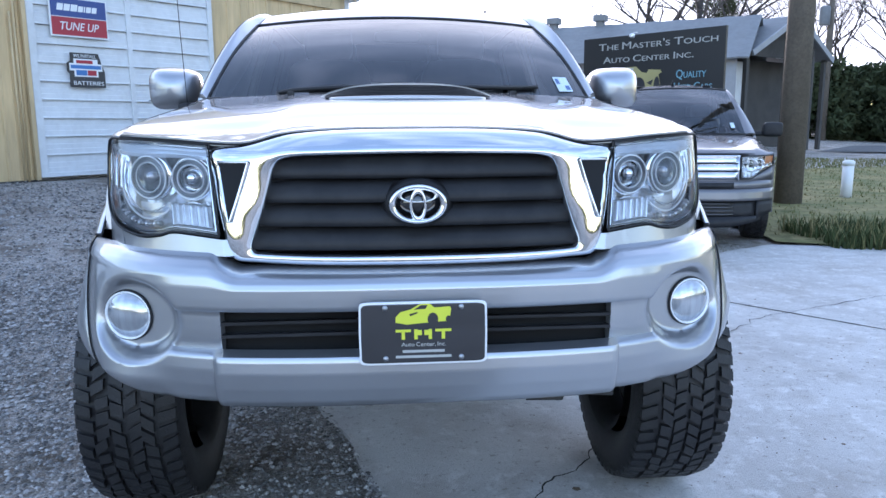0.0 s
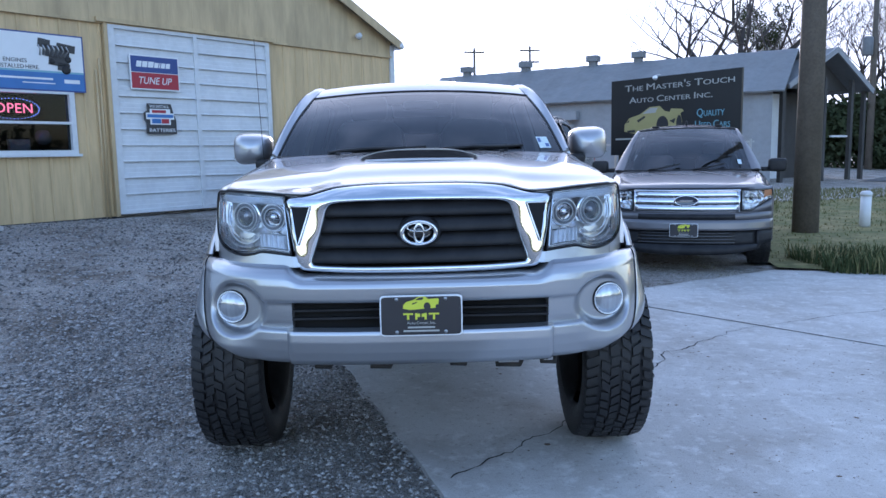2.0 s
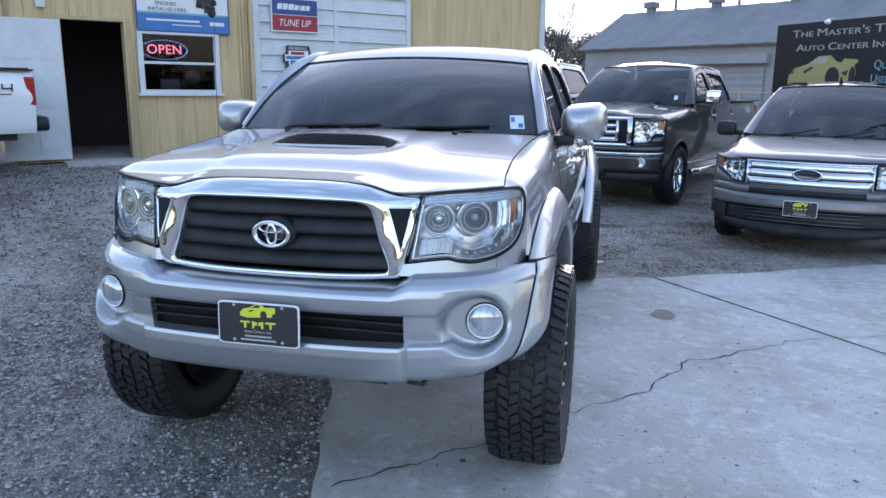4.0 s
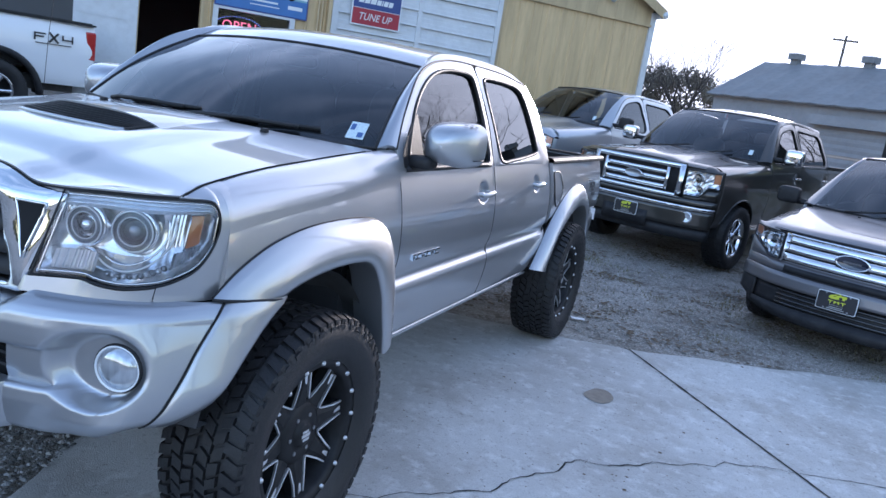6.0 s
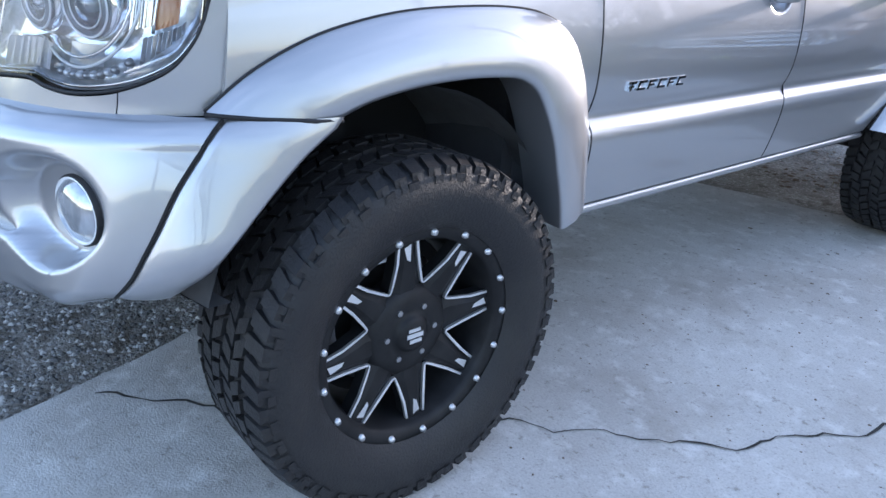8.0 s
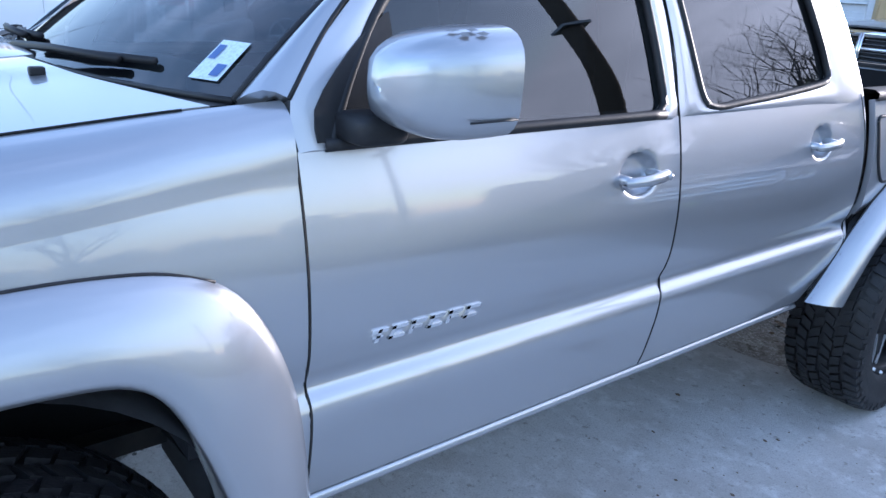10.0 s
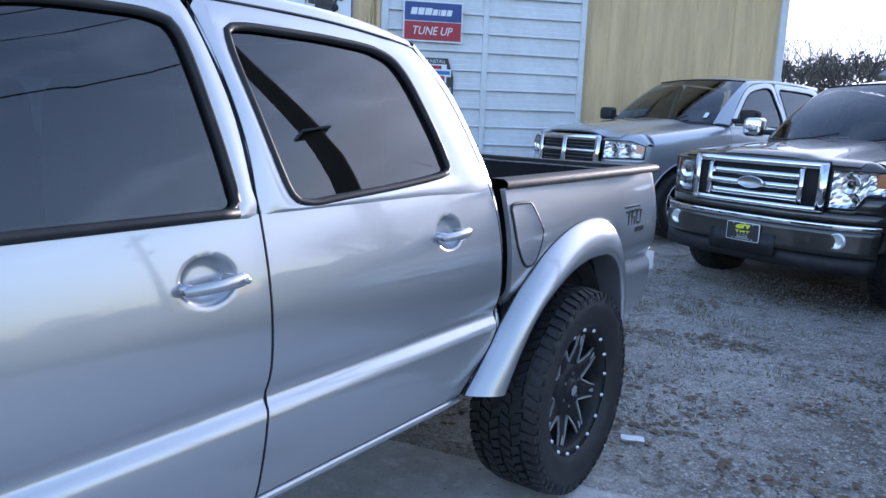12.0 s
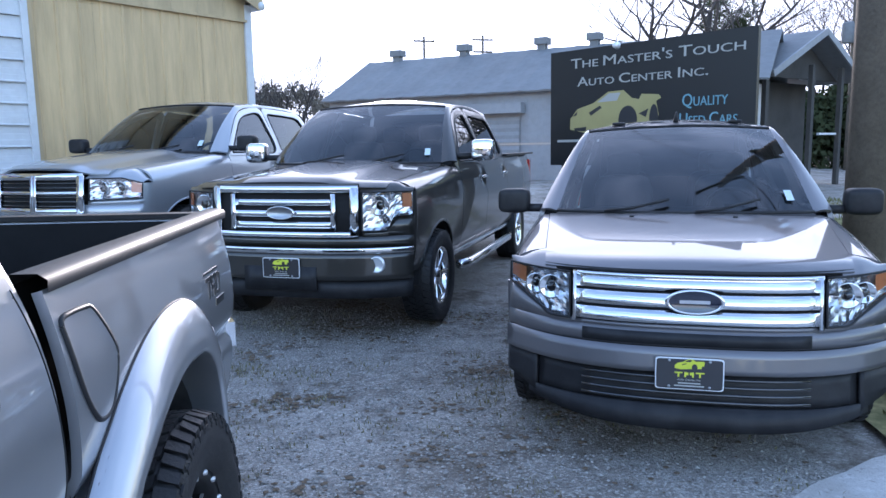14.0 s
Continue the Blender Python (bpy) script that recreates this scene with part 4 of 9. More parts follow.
# ---- the grey warehouse behind ----
WH_A = radians(-33.0)
WH_M = Matrix.Translation((13.7, 24.5, 0.0)) @ Matrix.Rotation(WH_A, 4, "Z")   # local: the ridge runs along -x from its end at 0
wh = thing("grey_warehouse", WH_M, "long weathered grey metal warehouse with roof vents", "building", kind="structure")
LW, EH, RH, HALF = 15.2, 3.45, 5.0, 3.0
rows_ = [[(-LW + i * 0.3, -HALF - (0.03 if i % 3 == 0 else 0.0), z) for i in range(int(LW / 0.3) + 1)] for z in (0.0, EH)]
part("wall_front", grid(rows_), "grey_siding", wh, smooth=False)
part("wall_back", boxes((-LW, 0, HALF, HALF + 0.1, 0, EH)), "grey_siding", wh, smooth=False)
# the gable under the open roof end is coloured dark as shade
for x in (-LW, -1.4):
    bm = bmesh.new()
    bm.faces.new([bm.verts.new(p) for p in ((x, -HALF, 0), (x, HALF, 0), (x, HALF, EH), (x, 0, RH), (x, -HALF, EH))])
    part("wall_gable", bm, "shade_dark" if x > -5 else "grey_siding", wh, smooth=False)
for sg_ in (-1, 1):
    rows_ = [[(-LW - 0.2 + i * 0.3, sg_ * (HALF + 0.3) * (1 - v), EH - 0.16 + (RH - EH + 0.16) * v + (0.02 if i % 3 == 0 else 0.0)) for i in range(int(LW / 0.3) + 3)] for v in (0, 0.5, 1)]
    solid(part("roof", grid(rows_), "roof_metal", wh, smooth=False), 0.06, 0.0)
for x in (-14.0, -10.97, -7.78, -5.82):
    v_ = part("roof_vent", boxes((x - 0.15, x + 0.15, -0.15, 0.15, RH - 0.2, RH + 0.18)), "roof_metal", wh, smooth=False)
    part("vent_cap", boxes((x - 0.24, x + 0.24, -0.24, 0.24, RH + 0.18, RH + 0.42)), "roof_metal", v_, smooth=False)
roll = part("rolling_door", grid([[(-10.6 + 3.2 * u, -HALF - 0.06 - (0.02 if k % 2 else 0), 0.1 + k * 0.12) for u in (0, 1)] for k in range(21)]), "grey_siding", wh, smooth=False)
part("door_hood", boxes((-10.8, -7.2, -HALF - 0.4, -HALF, 2.62, 2.95)), "grey_siding", wh, smooth=False)
part("notice", boxes((-3.0, -2.2, -HALF - 0.08, -HALF - 0.04, 1.7, 2.5)), "sign_white", wh, smooth=False)
part("fence_rail", boxes((-10.0, -0.5, -HALF - 1.6, -HALF - 1.54, 1.58, 1.63)), "dull_metal", wh, smooth=False)
for x in (-9.8, -7.5, -5.2, -2.9, -0.6):
    part("fence_post", boxes((x - 0.03, x + 0.03, -HALF - 1.6, -HALF - 1.54, 0.0, 1.7)), "dull_metal", wh, smooth=False)

# gabled porch at the end of the warehouse, its open side towards the street
M["porch_wood"] = material("dark_porch_boards", (0.07, 0.065, 0.06), 0.9, vary=0.6, vary_scale=1.2, tint=(0.03, 0.028, 0.027), fine=0.3, fine_scale=20)
PR, PE, PN, PF = 5.0, 3.55, 3.2, 2.9
porch = thing("porch", Matrix.Translation((15.2, 24.64, 0.0)) @ Matrix.Rotation(radians(-56.0), 4, "Z"), "dark open gabled porch with white wall panels", "porch", kind="structure")
for y_end in (-PN, PF):
    bm = bmesh.new()
    bm.faces.new([bm.verts.new(p) for p in ((0.25, y_end, PE), (0.25, 0, PR), (-4.2, 0, PR), (-4.2, y_end, PE))])
    solid(part("roof", bm, "roof_metal", porch, smooth=False), 0.08, 0.0)
    L = math.hypot(y_end, PR - PE)
    rk_ = bmesh.new()
    box(rk_, 0.24, 0.30, -L / 2, L / 2, -0.13, 0.07, m=Matrix.Translation((0, y_end / 2, (PR + PE) / 2)) @ Matrix.Rotation(math.atan2(PR - PE, -y_end) if y_end < 0 else -math.atan2(PR - PE, y_end), 4, "X"))
    part("rake_board", rk_, "grey_siding", porch, smooth=False)
bm = bmesh.new()
bm.faces.new([bm.verts.new(p) for p in ((-0.5, -PN + 0.5, PE), (-0.5, PF - 0.4, PE), (-0.5, 0, PR - 0.2))])
solid(part("gable_boards", bm, "porch_wood", porch, smooth=False), 0.06, 0.0)
part("wall_back", boxes((-1.7, -1.6, -PN + 0.4, PF - 0.3, 0.0, PE)), "porch_wood", porch, smooth=False)
for y0_, y1_ in ((-2.5, -1.75), (-1.35, -0.35)):
    part("wall_panel", boxes((-1.6, -1.55, y0_, y1_, 0.1, PE - 0.1)), "white_metal", porch, smooth=False)
part("hanging_sign", boxes((-0.62, -0.56, 0.1, 1.1, 3.55, 3.85)), "white_metal", porch, smooth=False)
part("porch_rail", boxes((-0.1, -0.02, 0.4, 1.6, 1.75, 1.82)), "white_metal", porch, smooth=False)
for y_ in (-PN + 0.15, -0.25, 1.75, PF - 0.15):
    part("porch_post", boxes((-0.1, 0.04, y_ - 0.09, y_ + 0.09, 0.0, PE + (0.0 if abs(y_) > 2 else 0.4))), "porch_wood", porch, smooth=False)

# ---- the beige metal building and the trailer across the side yard ----
bg_a, bg_b = Vector((-24.0, 2.4, 0)), Vector((-41.1, 22.8, 0))
BGM = Matrix.Translation(bg_a) @ Matrix.Rotation(math.atan2(bg_b.y - bg_a.y, bg_b.x - bg_a.x), 4, "Z")   # local x away along the wall
beige = thing("beige_building", BGM, "beige corrugated metal building with an open bay", "building", kind="structure")
BL = (bg_b - bg_a).length
prof = []
for i in range(int(BL / 0.3)):
    prof += [(i * 0.3, 0.0), (i * 0.3 + 0.1, 0.0), (i * 0.3 + 0.14, -0.10), (i * 0.3 + 0.26, -0.10)]
for a, b, z0_, z1_ in ((0, 11.5, 0, 6.1), (11.5, 15.0, 5.15, 6.1), (15.0, BL, 0, 6.1)):
    pr = [p for p in prof if a <= p[0] <= b]
    part("wall_siding", grid([[(s, o, z) for s, o in pr] for z in (z0_, z1_)]), "beige_siding", beige, smooth=False)
part("bay_door", boxes((11.5, 15.0, 0.0, 0.1, 4.2, 5.15)), "siding_band", beige, "half raised tan bay door", smooth=False)
# bay walls coloured near-black for the shade inside
part("bay_room", boxes((11.3, 15.2, 5.9, 6.0, 0, 5.6), (11.3, 11.4, 0.1, 6, 0, 5.6), (15.1, 15.2, 0.1, 6, 0, 5.6)), "shade_dark", beige, smooth=False)
part("roof", boxes((-0.3, BL + 0.3, -0.2, 14, 6.1, 6.25)), "roof_metal", beige, smooth=False)
part("gutter", boxes((-0.3, BL + 0.3, -0.34, -0.2, 6.02, 6.2)), "white_metal", beige, smooth=False)
part("downspout", boxes((4.4, 4.55, -0.18, -0.06, 0, 6.1), (20.1, 20.25, -0.18, -0.06, 0, 6.1)), "black", beige, smooth=False)
trailer = thing("box_trailer", Matrix.Translation((-16.2, 6.6, 0)) @ Matrix.Rotation(math.atan2(3.0, 4.0), 4, "Z"), "long dark blue enclosed cargo trailer", "trailer")
bevelled(part("box", boxes((0, 5.4, 0, 2.3, 0.65, 2.98)), material("trailer_skin", (0.03, 0.04, 0.055), 0.4, vary=0.3, vary_scale=1), trailer, smooth=False), 0.05)
part("top_rail", boxes((0, 5.4, -0.03, 0.0, 2.86, 2.96)), "dull_metal", trailer, smooth=False)
for x in (2.2, 3.2):
    part("wheel", spun([(0.0, 0.02), (0.36, 0.02), (0.38, 0.06), (0.38, 0.2), (0.0, 0.22)], 24, "y"), "rubber", trailer, m=pose(x, 0, 0.38))

# ---- poles, wires, post ----


def utility_pole(m, h, r0, label, arms=(), tilt=0.0, thick=0.06):
    p_ = thing("utility_pole", m, label, "utility pole")
    part("shaft", tube([(0, 0, -0.2), (0.0, 0, h * 0.5), (tilt, 0, h)], r0, 16, radii=[r0, r0 * 0.85, r0 * 0.65]), "wood_pole", p_)
    for z, w in arms:
        part("crossarm", boxes((-w / 2, w / 2, -thick, thick, z - thick, z + thick)), "wood_pole", p_, smooth=False)
        for k in (-0.45, -0.2, 0.2, 0.45):
            part("insulator", spun([(0.0, 0.0), (0.05, 0.0), (0.03, 0.09), (0.05, 0.12), (0.0, 0.16)], 8, "z"), "dull_metal", p_, m=pose(k * w, 0, z + 0.06))
    return p_


near_pole = utility_pole(pose(6.05, 8.15, 0.02, 0, 0, 20), 10.5, 0.2, "weathered wooden utility pole at the lawn edge", ((9.6, 2.2),), tilt=0.25)
part("guy_strap", boxes((-0.23, 0.23, -0.23, 0.23, 5.1, 5.16)), "dull_metal", near_pole, smooth=False)
far_poles = [(5.65, 85.0, 13.6, 1), (12.15, 85.0, 13.7, 2), (17.0, -14.0, 9.5, 2), (24.0, 16.0, 9.5, 2), (23.1, 35.1, 9.6, 1)]
for x, y, h, arms_n in far_poles:
    far_pole = utility_pole(pose(x, y, 0, 0, 0, 10), h, 0.19, "far wooden power pole with a crossarm", ((h - 0.5, 2.4), (h - 1.8, 2.2))[:arms_n], thick=0.09)
part("transformer", spun([(0.0, 0.0), (0.24, 0.0), (0.26, 0.04), (0.26, 0.85), (0.2, 0.95), (0.0, 0.97)], 16, "z"), "roof_metal", far_pole, "grey pole transformer can", m=pose(-0.4, 0, 6.0))


def cable(a, b, sag, r=0.012):
    a, b = Vector(a), Vector(b)
    pts = [a.lerp(b, i / 14) - Vector((0, 0, sag * 4 * (i / 14) * (1 - i / 14))) for i in range(15)]
    c_ = part("overhead_cable", tube(pts, r, 5), "wire")
    return tagged(c_, "black overhead cable between the poles", "cable", "overhead cables")


for k in (-0.9, 0.0, 0.9):
    cable((6.05 + k, 8.15, 9.75), (17 + k, -14, 9.2), 0.7)
    cable((17 + k, -14, 8.0), (24 + k, 16, 8.0), 0.6)
cable((6.05, 8.15, 8.2), (-4.0, 30.0, 7.8), 0.6)
cable((6.05, 8.15, 7.6), (17, -14, 7.4), 0.8, 0.018)
post = thing("bollard_post", pose(7.4, 8.8, 0.02), "short white plastic pipe post in the grass", "post")
part("pipe", spun([(0.0, -0.05), (0.085, -0.05), (0.085, 0.56), (0.0, 0.56)], 18, "z"), "pvc", post)
part("cap", spun([(0.0, 0.62), (0.07, 0.61), (0.095, 0.58), (0.095, 0.53), (0.086, 0.53)], 18, "z"), "pvc", post)


# ---- trees ----
def bare_tree(m, height, seed, label, depth=5, spread_=0.9, trunk_r=None):
    """A leafless tree: a tapered trunk that forks into limbs and twigs."""
    rng = random.Random(seed)
    tree = thing("tree", m, label, "tree", "bare winter trees")
    trunk, crown = bmesh.new(), bmesh.new()
    r0 = trunk_r or height * 0.022

    def limb(p, d, length, r, level):
        n = 4 if level < 3 else 3
        pts, radii = [p], [r]
        for i in range(n):
            d = (d + Vector((rng.uniform(-1, 1), rng.uniform(-1, 1), rng.uniform(-0.4, 0.75))) * 0.2).normalized()
            p = p + d * (length / n)
            pts.append(p)
            radii.append(max(0.009, r * (1 - 0.35 * (i + 1) / n)))
        tube(pts, r, 7 if level < 2 else 4 if level < 4 else 3, cap=False, bm=trunk if level == 0 else crown, radii=radii)
        if level >= depth:
            return
        kids = (5, 4, 3, 3, 3, 2)[min(level, 5)]
        turn = rng.random() * 6.283
        for k in range(kids):
            a = turn + 6.283 * k / kids + rng.uniform(-0.5, 0.5)
            out = Vector((math.cos(a), math.sin(a), rng.uniform(0.1, 0.5)))
            nd = (d * rng.uniform(0.45, 1.0) + out * spread_ * rng.uniform(0.45, 1.0)).normalized()
            at, ra = (pts[-1], radii[-1]) if k < 2 else (pts[n - 1 - (k % 2)], radii[n - 1])
            limb(at, nd, length * rng.uniform(0.66, 0.86) * (1.15 if level == 0 else 1.0), ra * rng.uniform(0.6, 0.78), level + 1)
    limb(Vector((0, 0, -0.1)), Vector((0, 0, 1)), height * 0.24, r0, 0)
    part("trunk", trunk, "bark", tree)
    part("crown", crown, "bark", tree)
    return tree


def leafy_tree(m, height, width, seed, label, count=900, trunk=0.3, mat="foliage", leaf=0.16):
    """An evergreen: a trunk, a few limbs and a crown of many small leaf clumps."""
    rng = np.random.default_rng(seed)
    tree = thing("tree", m, label, "tree", "evergreen trees")
    part("trunk", tube([(0, 0, -0.2), (0.1, 0, height * 0.35), (0, 0.1, height * 0.75)], 0.2, 8, radii=[height * 0.02, height * 0.015, height * 0.006]), "bark", tree)
    lobes = [(rng.normal(0, width * 0.26), rng.normal(0, width * 0.26), height * rng.uniform(trunk, 0.92), width * rng.uniform(0.16, 0.3)) for _ in range(16)]
    verts, faces = [], []
    for k in range(count):
        lx, ly, lz, lr = lobes[int(rng.integers(len(lobes)))]
        v = rng.normal(size=3)
        v = v / np.linalg.norm(v) * lr * rng.uniform(0.55, 1.08)
        c = np.array((lx + v[0], ly + v[1], lz + v[2] * 0.8))
        a, b_ = rng.normal(size=3), rng.normal(size=3)
        a /= np.linalg.norm(a)
        b_ = np.cross(a, b_)
        b_ /= np.linalg.norm(b_)
        s_ = leaf * rng.uniform(0.6, 1.5)
        i = len(verts)
        verts += [tuple(c + a * s_), tuple(c + b_ * s_ * 0.5), tuple(c - a * s_), tuple(c - b_ * s_ * 0.5)]
        faces += [(i, i + 1, i + 2, i + 3)]
    raw("crown", verts, faces, mat, tree)
    return tree


bare_tree(pose(17.5, 39.0, 0), 19.0, 4, "large leafless oak behind the warehouse", 5, 1.2)
bare_tree(pose(29.0, 46.0, 0), 15.0, 41, "leafless tree with dense twigs across the street", 6, 0.75)
bare_tree(pose(34.5, 45.0, 0), 16.0, 42, "leafless tree with dense twigs across the street", 6, 0.75)
bare_tree(pose(25.5, 50.0, 0), 13.0, 43, "leafless tree with dense twigs across the street", 6, 0.75)
bare_tree(pose(30.5, 37.0, 0), 15.0, 9, "leafless tree beside the street", 5, 0.8)
bare_tree(pose(26.0, 31.0, 0), 11.0, 14, "slender leafless tree beside the street", 5, 0.6)
bare_tree(pose(-8.2, 54.0, 0), 10.0, 21, "leafless tree behind the yard", 5, 0.8, 0.26)
bare_tree(pose(-5.0, 56.0, 0), 10.5, 23, "leafless tree behind the yard", 5, 0.6, 0.24)
bare_tree(pose(16.0, -9.0, 0), 12.0, 31, "leafless oak across the street", 5, 1.0)
bare_tree(pose(27.0, 3.0, 0), 11.0, 36, "leafless oak across the street", 5, 1.0)
rt = random.Random(5)
# far trees, their haze put into the leaf colour
for k in range(11):
    x = -11.0 + k * 1.25
    leafy_tree(pose(x + rt.uniform(-0.5, 0.5), 62 + rt.uniform(-3, 4), 0), rt.uniform(5.6, 6.8) + 0.11 * k, 3.6, 60 + k, "dull brownish winter tree on the far side", 2600, 0.12, "foliage_hazed", leaf=0.14)
for k in range(-2, 6):
    leafy_tree(pose(24.0 + k * 2.4, 37 - k * 0.6 + rt.uniform(-1, 1), 0), rt.uniform(3.3, 3.9), 5.0, 80 + k, "dense dark evergreen hedge across the street", 9000, 0.04, leaf=0.16)
leafy_tree(pose(22.3, 47.0, 0), 11.5, 3.4, 90, "tall evergreen behind the warehouse", 9000, 0.72, leaf=0.055)
for k in range(8):
    leafy_tree(pose(-49 + k * 3.0, 24 + k * 3.5 + rt.uniform(-2, 2), 0), rt.uniform(11, 15), 9.0, 100 + k, "tall dark tree behind the beige building", 7000, 0.2, leaf=0.17)
for k in range(26):
    a = radians(62 + k * 9.0)
    leafy_tree(pose(70 * math.sin(a), 70 * math.cos(a), 0, 0, 0, k * 40), rt.uniform(2.6, 4.6), 11.0, 140 + k, "distant dark tree line", 1500, 0.1, leaf=0.4)

# ---- vehicle tools; a vehicle faces -y, its front axle over the origin ----
def outward(bm, ref):
    """Turns all faces away from ref."""
    bm.normal_update()
    c = Vector(ref)
    if sum((f.calc_center_median() - c).dot(f.normal) * f.calc_area() for f in bm.faces) < 0:
        bmesh.ops.reverse_faces(bm, faces=bm.faces)
    bm.normal_update()
    return bm


def const(v):
    return v if callable(v) else (lambda _: v)


def side_panel(yl, yr, lo, hi, X, nu, nv, dents=(), flat_end=None):
    """A body side panel: front and rear edges as functions of z, lower and upper edges as functions of y."""
    yl, yr, lo, hi = const(yl), const(yr), const(lo), const(hi)
    rows = []
    for j in range(nv + 1):
        row = []
        for i in range(nu + 1):
            u, v = i / nu, j / nv
            z = 1.0
            for _ in range(4):
                y = yl(z) + (yr(z) - yl(z)) * u
                z = lo(y) + (hi(y) - lo(y)) * v
            x = X(y, z)
            for cy, cz, ry, rz, d in dents:
                q = ((y - cy) / ry) ** 2 + ((z - cz) / rz) ** 2
                x -= d * math.exp(-q ** 5 * 1.1)
            row.append((x, y, z))
        rows.append(row)
    return grid(rows)


def loop_ring(outer, inner, X, n=72, mid=0.0, closed=True):
    """A flat frame on the body side between two outlines in (y, z)."""
    def loop(pts):
        q = [Vector((0, *p)) for p in pts]
        return curve(q + [q[0]] if closed else q, n)
    a, b = loop(outer), loop(inner)
    rows = []
    for k in (0.0, 0.33, 0.66, 1.0):
        rows.append([(X(p.y * (1 - k) + q.y * k, p.z * (1 - k) + q.z * k) + mid * math.sin(k * math.pi), p.y * (1 - k) + q.y * k, p.z * (1 - k) + q.z * k) for p, q in zip(a, b)])
    return grid(rows)


def side_glass(outline, X, inset=0.012, n=48):
    q = [Vector((0, *p)) for p in outline]
    pts = curve(q + [q[0]], n + 1)[:-1]
    c = sum(pts, Vector()) / len(pts)
    rows = []
    for k in (1.0, 0.75, 0.5, 0.25, 0.0):
        rows.append([(X(c.y + (p.y - c.y) * k, c.z + (p.z - c.z) * k) - inset, c.y + (p.y - c.y) * k, c.z + (p.z - c.z) * k) for p in pts])
    return grid(rows, closed=True)


def edge_line(outline, X, r=0.006, out=0.0, n=60, closed=True):
    q = [Vector((0, *p)) for p in outline]
    pts = curve(q + [q[0]] if closed else q, n)
    return tube([(X(p.y, p.z) + out, p.y, p.z) for p in pts], r, 6, cap=not closed)


def both(ob):
    flipped(ob)
    return ob


def rounded_box(cx, cy, cz, sx, sy, sz, e=0.35, nu=20, nv=14, bend=None):
    """A soft-edged block."""
    def sp(v, k):
        return math.copysign(abs(v) ** k, v)
    rows = []
    for j in range(nv + 1):
        b = -math.pi / 2 + math.pi * j / nv
        row = []
        for i in range(nu):
            a = 2 * math.pi * i / nu
            p = Vector((sp(math.cos(b), e) * sp(math.cos(a), e) * sx, sp(math.cos(b), e) * sp(math.sin(a), e) * sy, sp(math.sin(b), e) * sz))
            if bend:
                p = Vector(bend(p))
            row.append(p + Vector((cx, cy, cz)))
        rows.append(row)
    return grid(rows, closed=True)


def tyre_mesh(R, W, rim_r):
    h = W / 2
    prof = [(rim_r - 0.005, -h * 0.78), (rim_r + 0.02, -h * 0.92), ((R + rim_r) / 2, -h * 1.0), (R - 0.03, -h * 0.97), (R - 0.012, -h * 0.86), (R - 0.008, 0.0), (R - 0.012, h * 0.86), (R - 0.03, h * 0.97), ((R + rim_r) / 2, h * 1.0), (rim_r + 0.02, h * 0.92), (rim_r - 0.005, h * 0.78)]
    return spun(prof, 64, "x")


def tread_mesh(R, W, rows_=5, count=44, deep=0.016, shoulder=True):
    """Staggered tread blocks."""
    bm = bmesh.new()
    h = W / 2
    rng = random.Random(3)
    for r in range(rows_):
        x0, x1 = -h * 0.9 + r * (h * 1.8 / rows_), -h * 0.9 + (r + 1) * (h * 1.8 / rows_)
        edge = r in (0, rows_ - 1)
        for k in range(count):
            a = 2 * math.pi * (k + 0.5 * (r % 2)) / count
            da = math.pi / count * (rng.uniform(0.66, 0.86) if not edge else 0.66)
            sk = rng.uniform(0.25, 0.75) * da * (1 if r % 2 else -1)
            top, low = R, R - deep
            pts = []
            jit = rng.uniform(-0.007, 0.007)
            xa, xb = x0 + 0.005 + jit, x1 - 0.005 + jit
            if edge and r == 0:
                xa = -h * 0.95
            if edge and r == rows_ - 1:
                xb = h * 0.95
            for x, t_ in ((xa, -1), (xb, 1)):
                drop = 0.012 if edge and abs(x) > h * 0.93 else 0.0
                for s in (-1, 1):
                    ang = a + s * da + t_ * sk
                    pts.append(((x, (top - drop) * math.cos(ang), (top - drop) * math.sin(ang)), (x, (low - drop * 1.5) * math.cos(ang), (low - drop * 1.5) * math.sin(ang))))
            t = [bm.verts.new(p[0]) for p in pts]
            b = [bm.verts.new(p[1]) for p in pts]
            for f in ((t[0], t[1], t[3], t[2]), (t[0], t[2], b[2], b[0]), (t[1], b[1], b[3], t[3]), (t[0], b[0], b[1], t[1]), (t[2], t[3], b[3], b[2])):
                bm.faces.new(f)
            if edge:
                # lug running down the shoulder
                sx = math.copysign(h * 0.99, xa + xb)
                for s0 in (-0.55,):
                    q = [bm.verts.new((sx * m_, rr * math.cos(a + s * da * 0.55), rr * math.sin(a + s * da * 0.55))) for m_, rr in ((0.955, R - 0.014), (1.012, R - 0.045)) for s in (-1, 1)]
                    bm.faces.new((q[0], q[1], q[3], q[2]))
    bmesh.ops.recalc_face_normals(bm, faces=bm.faces)
    return bm


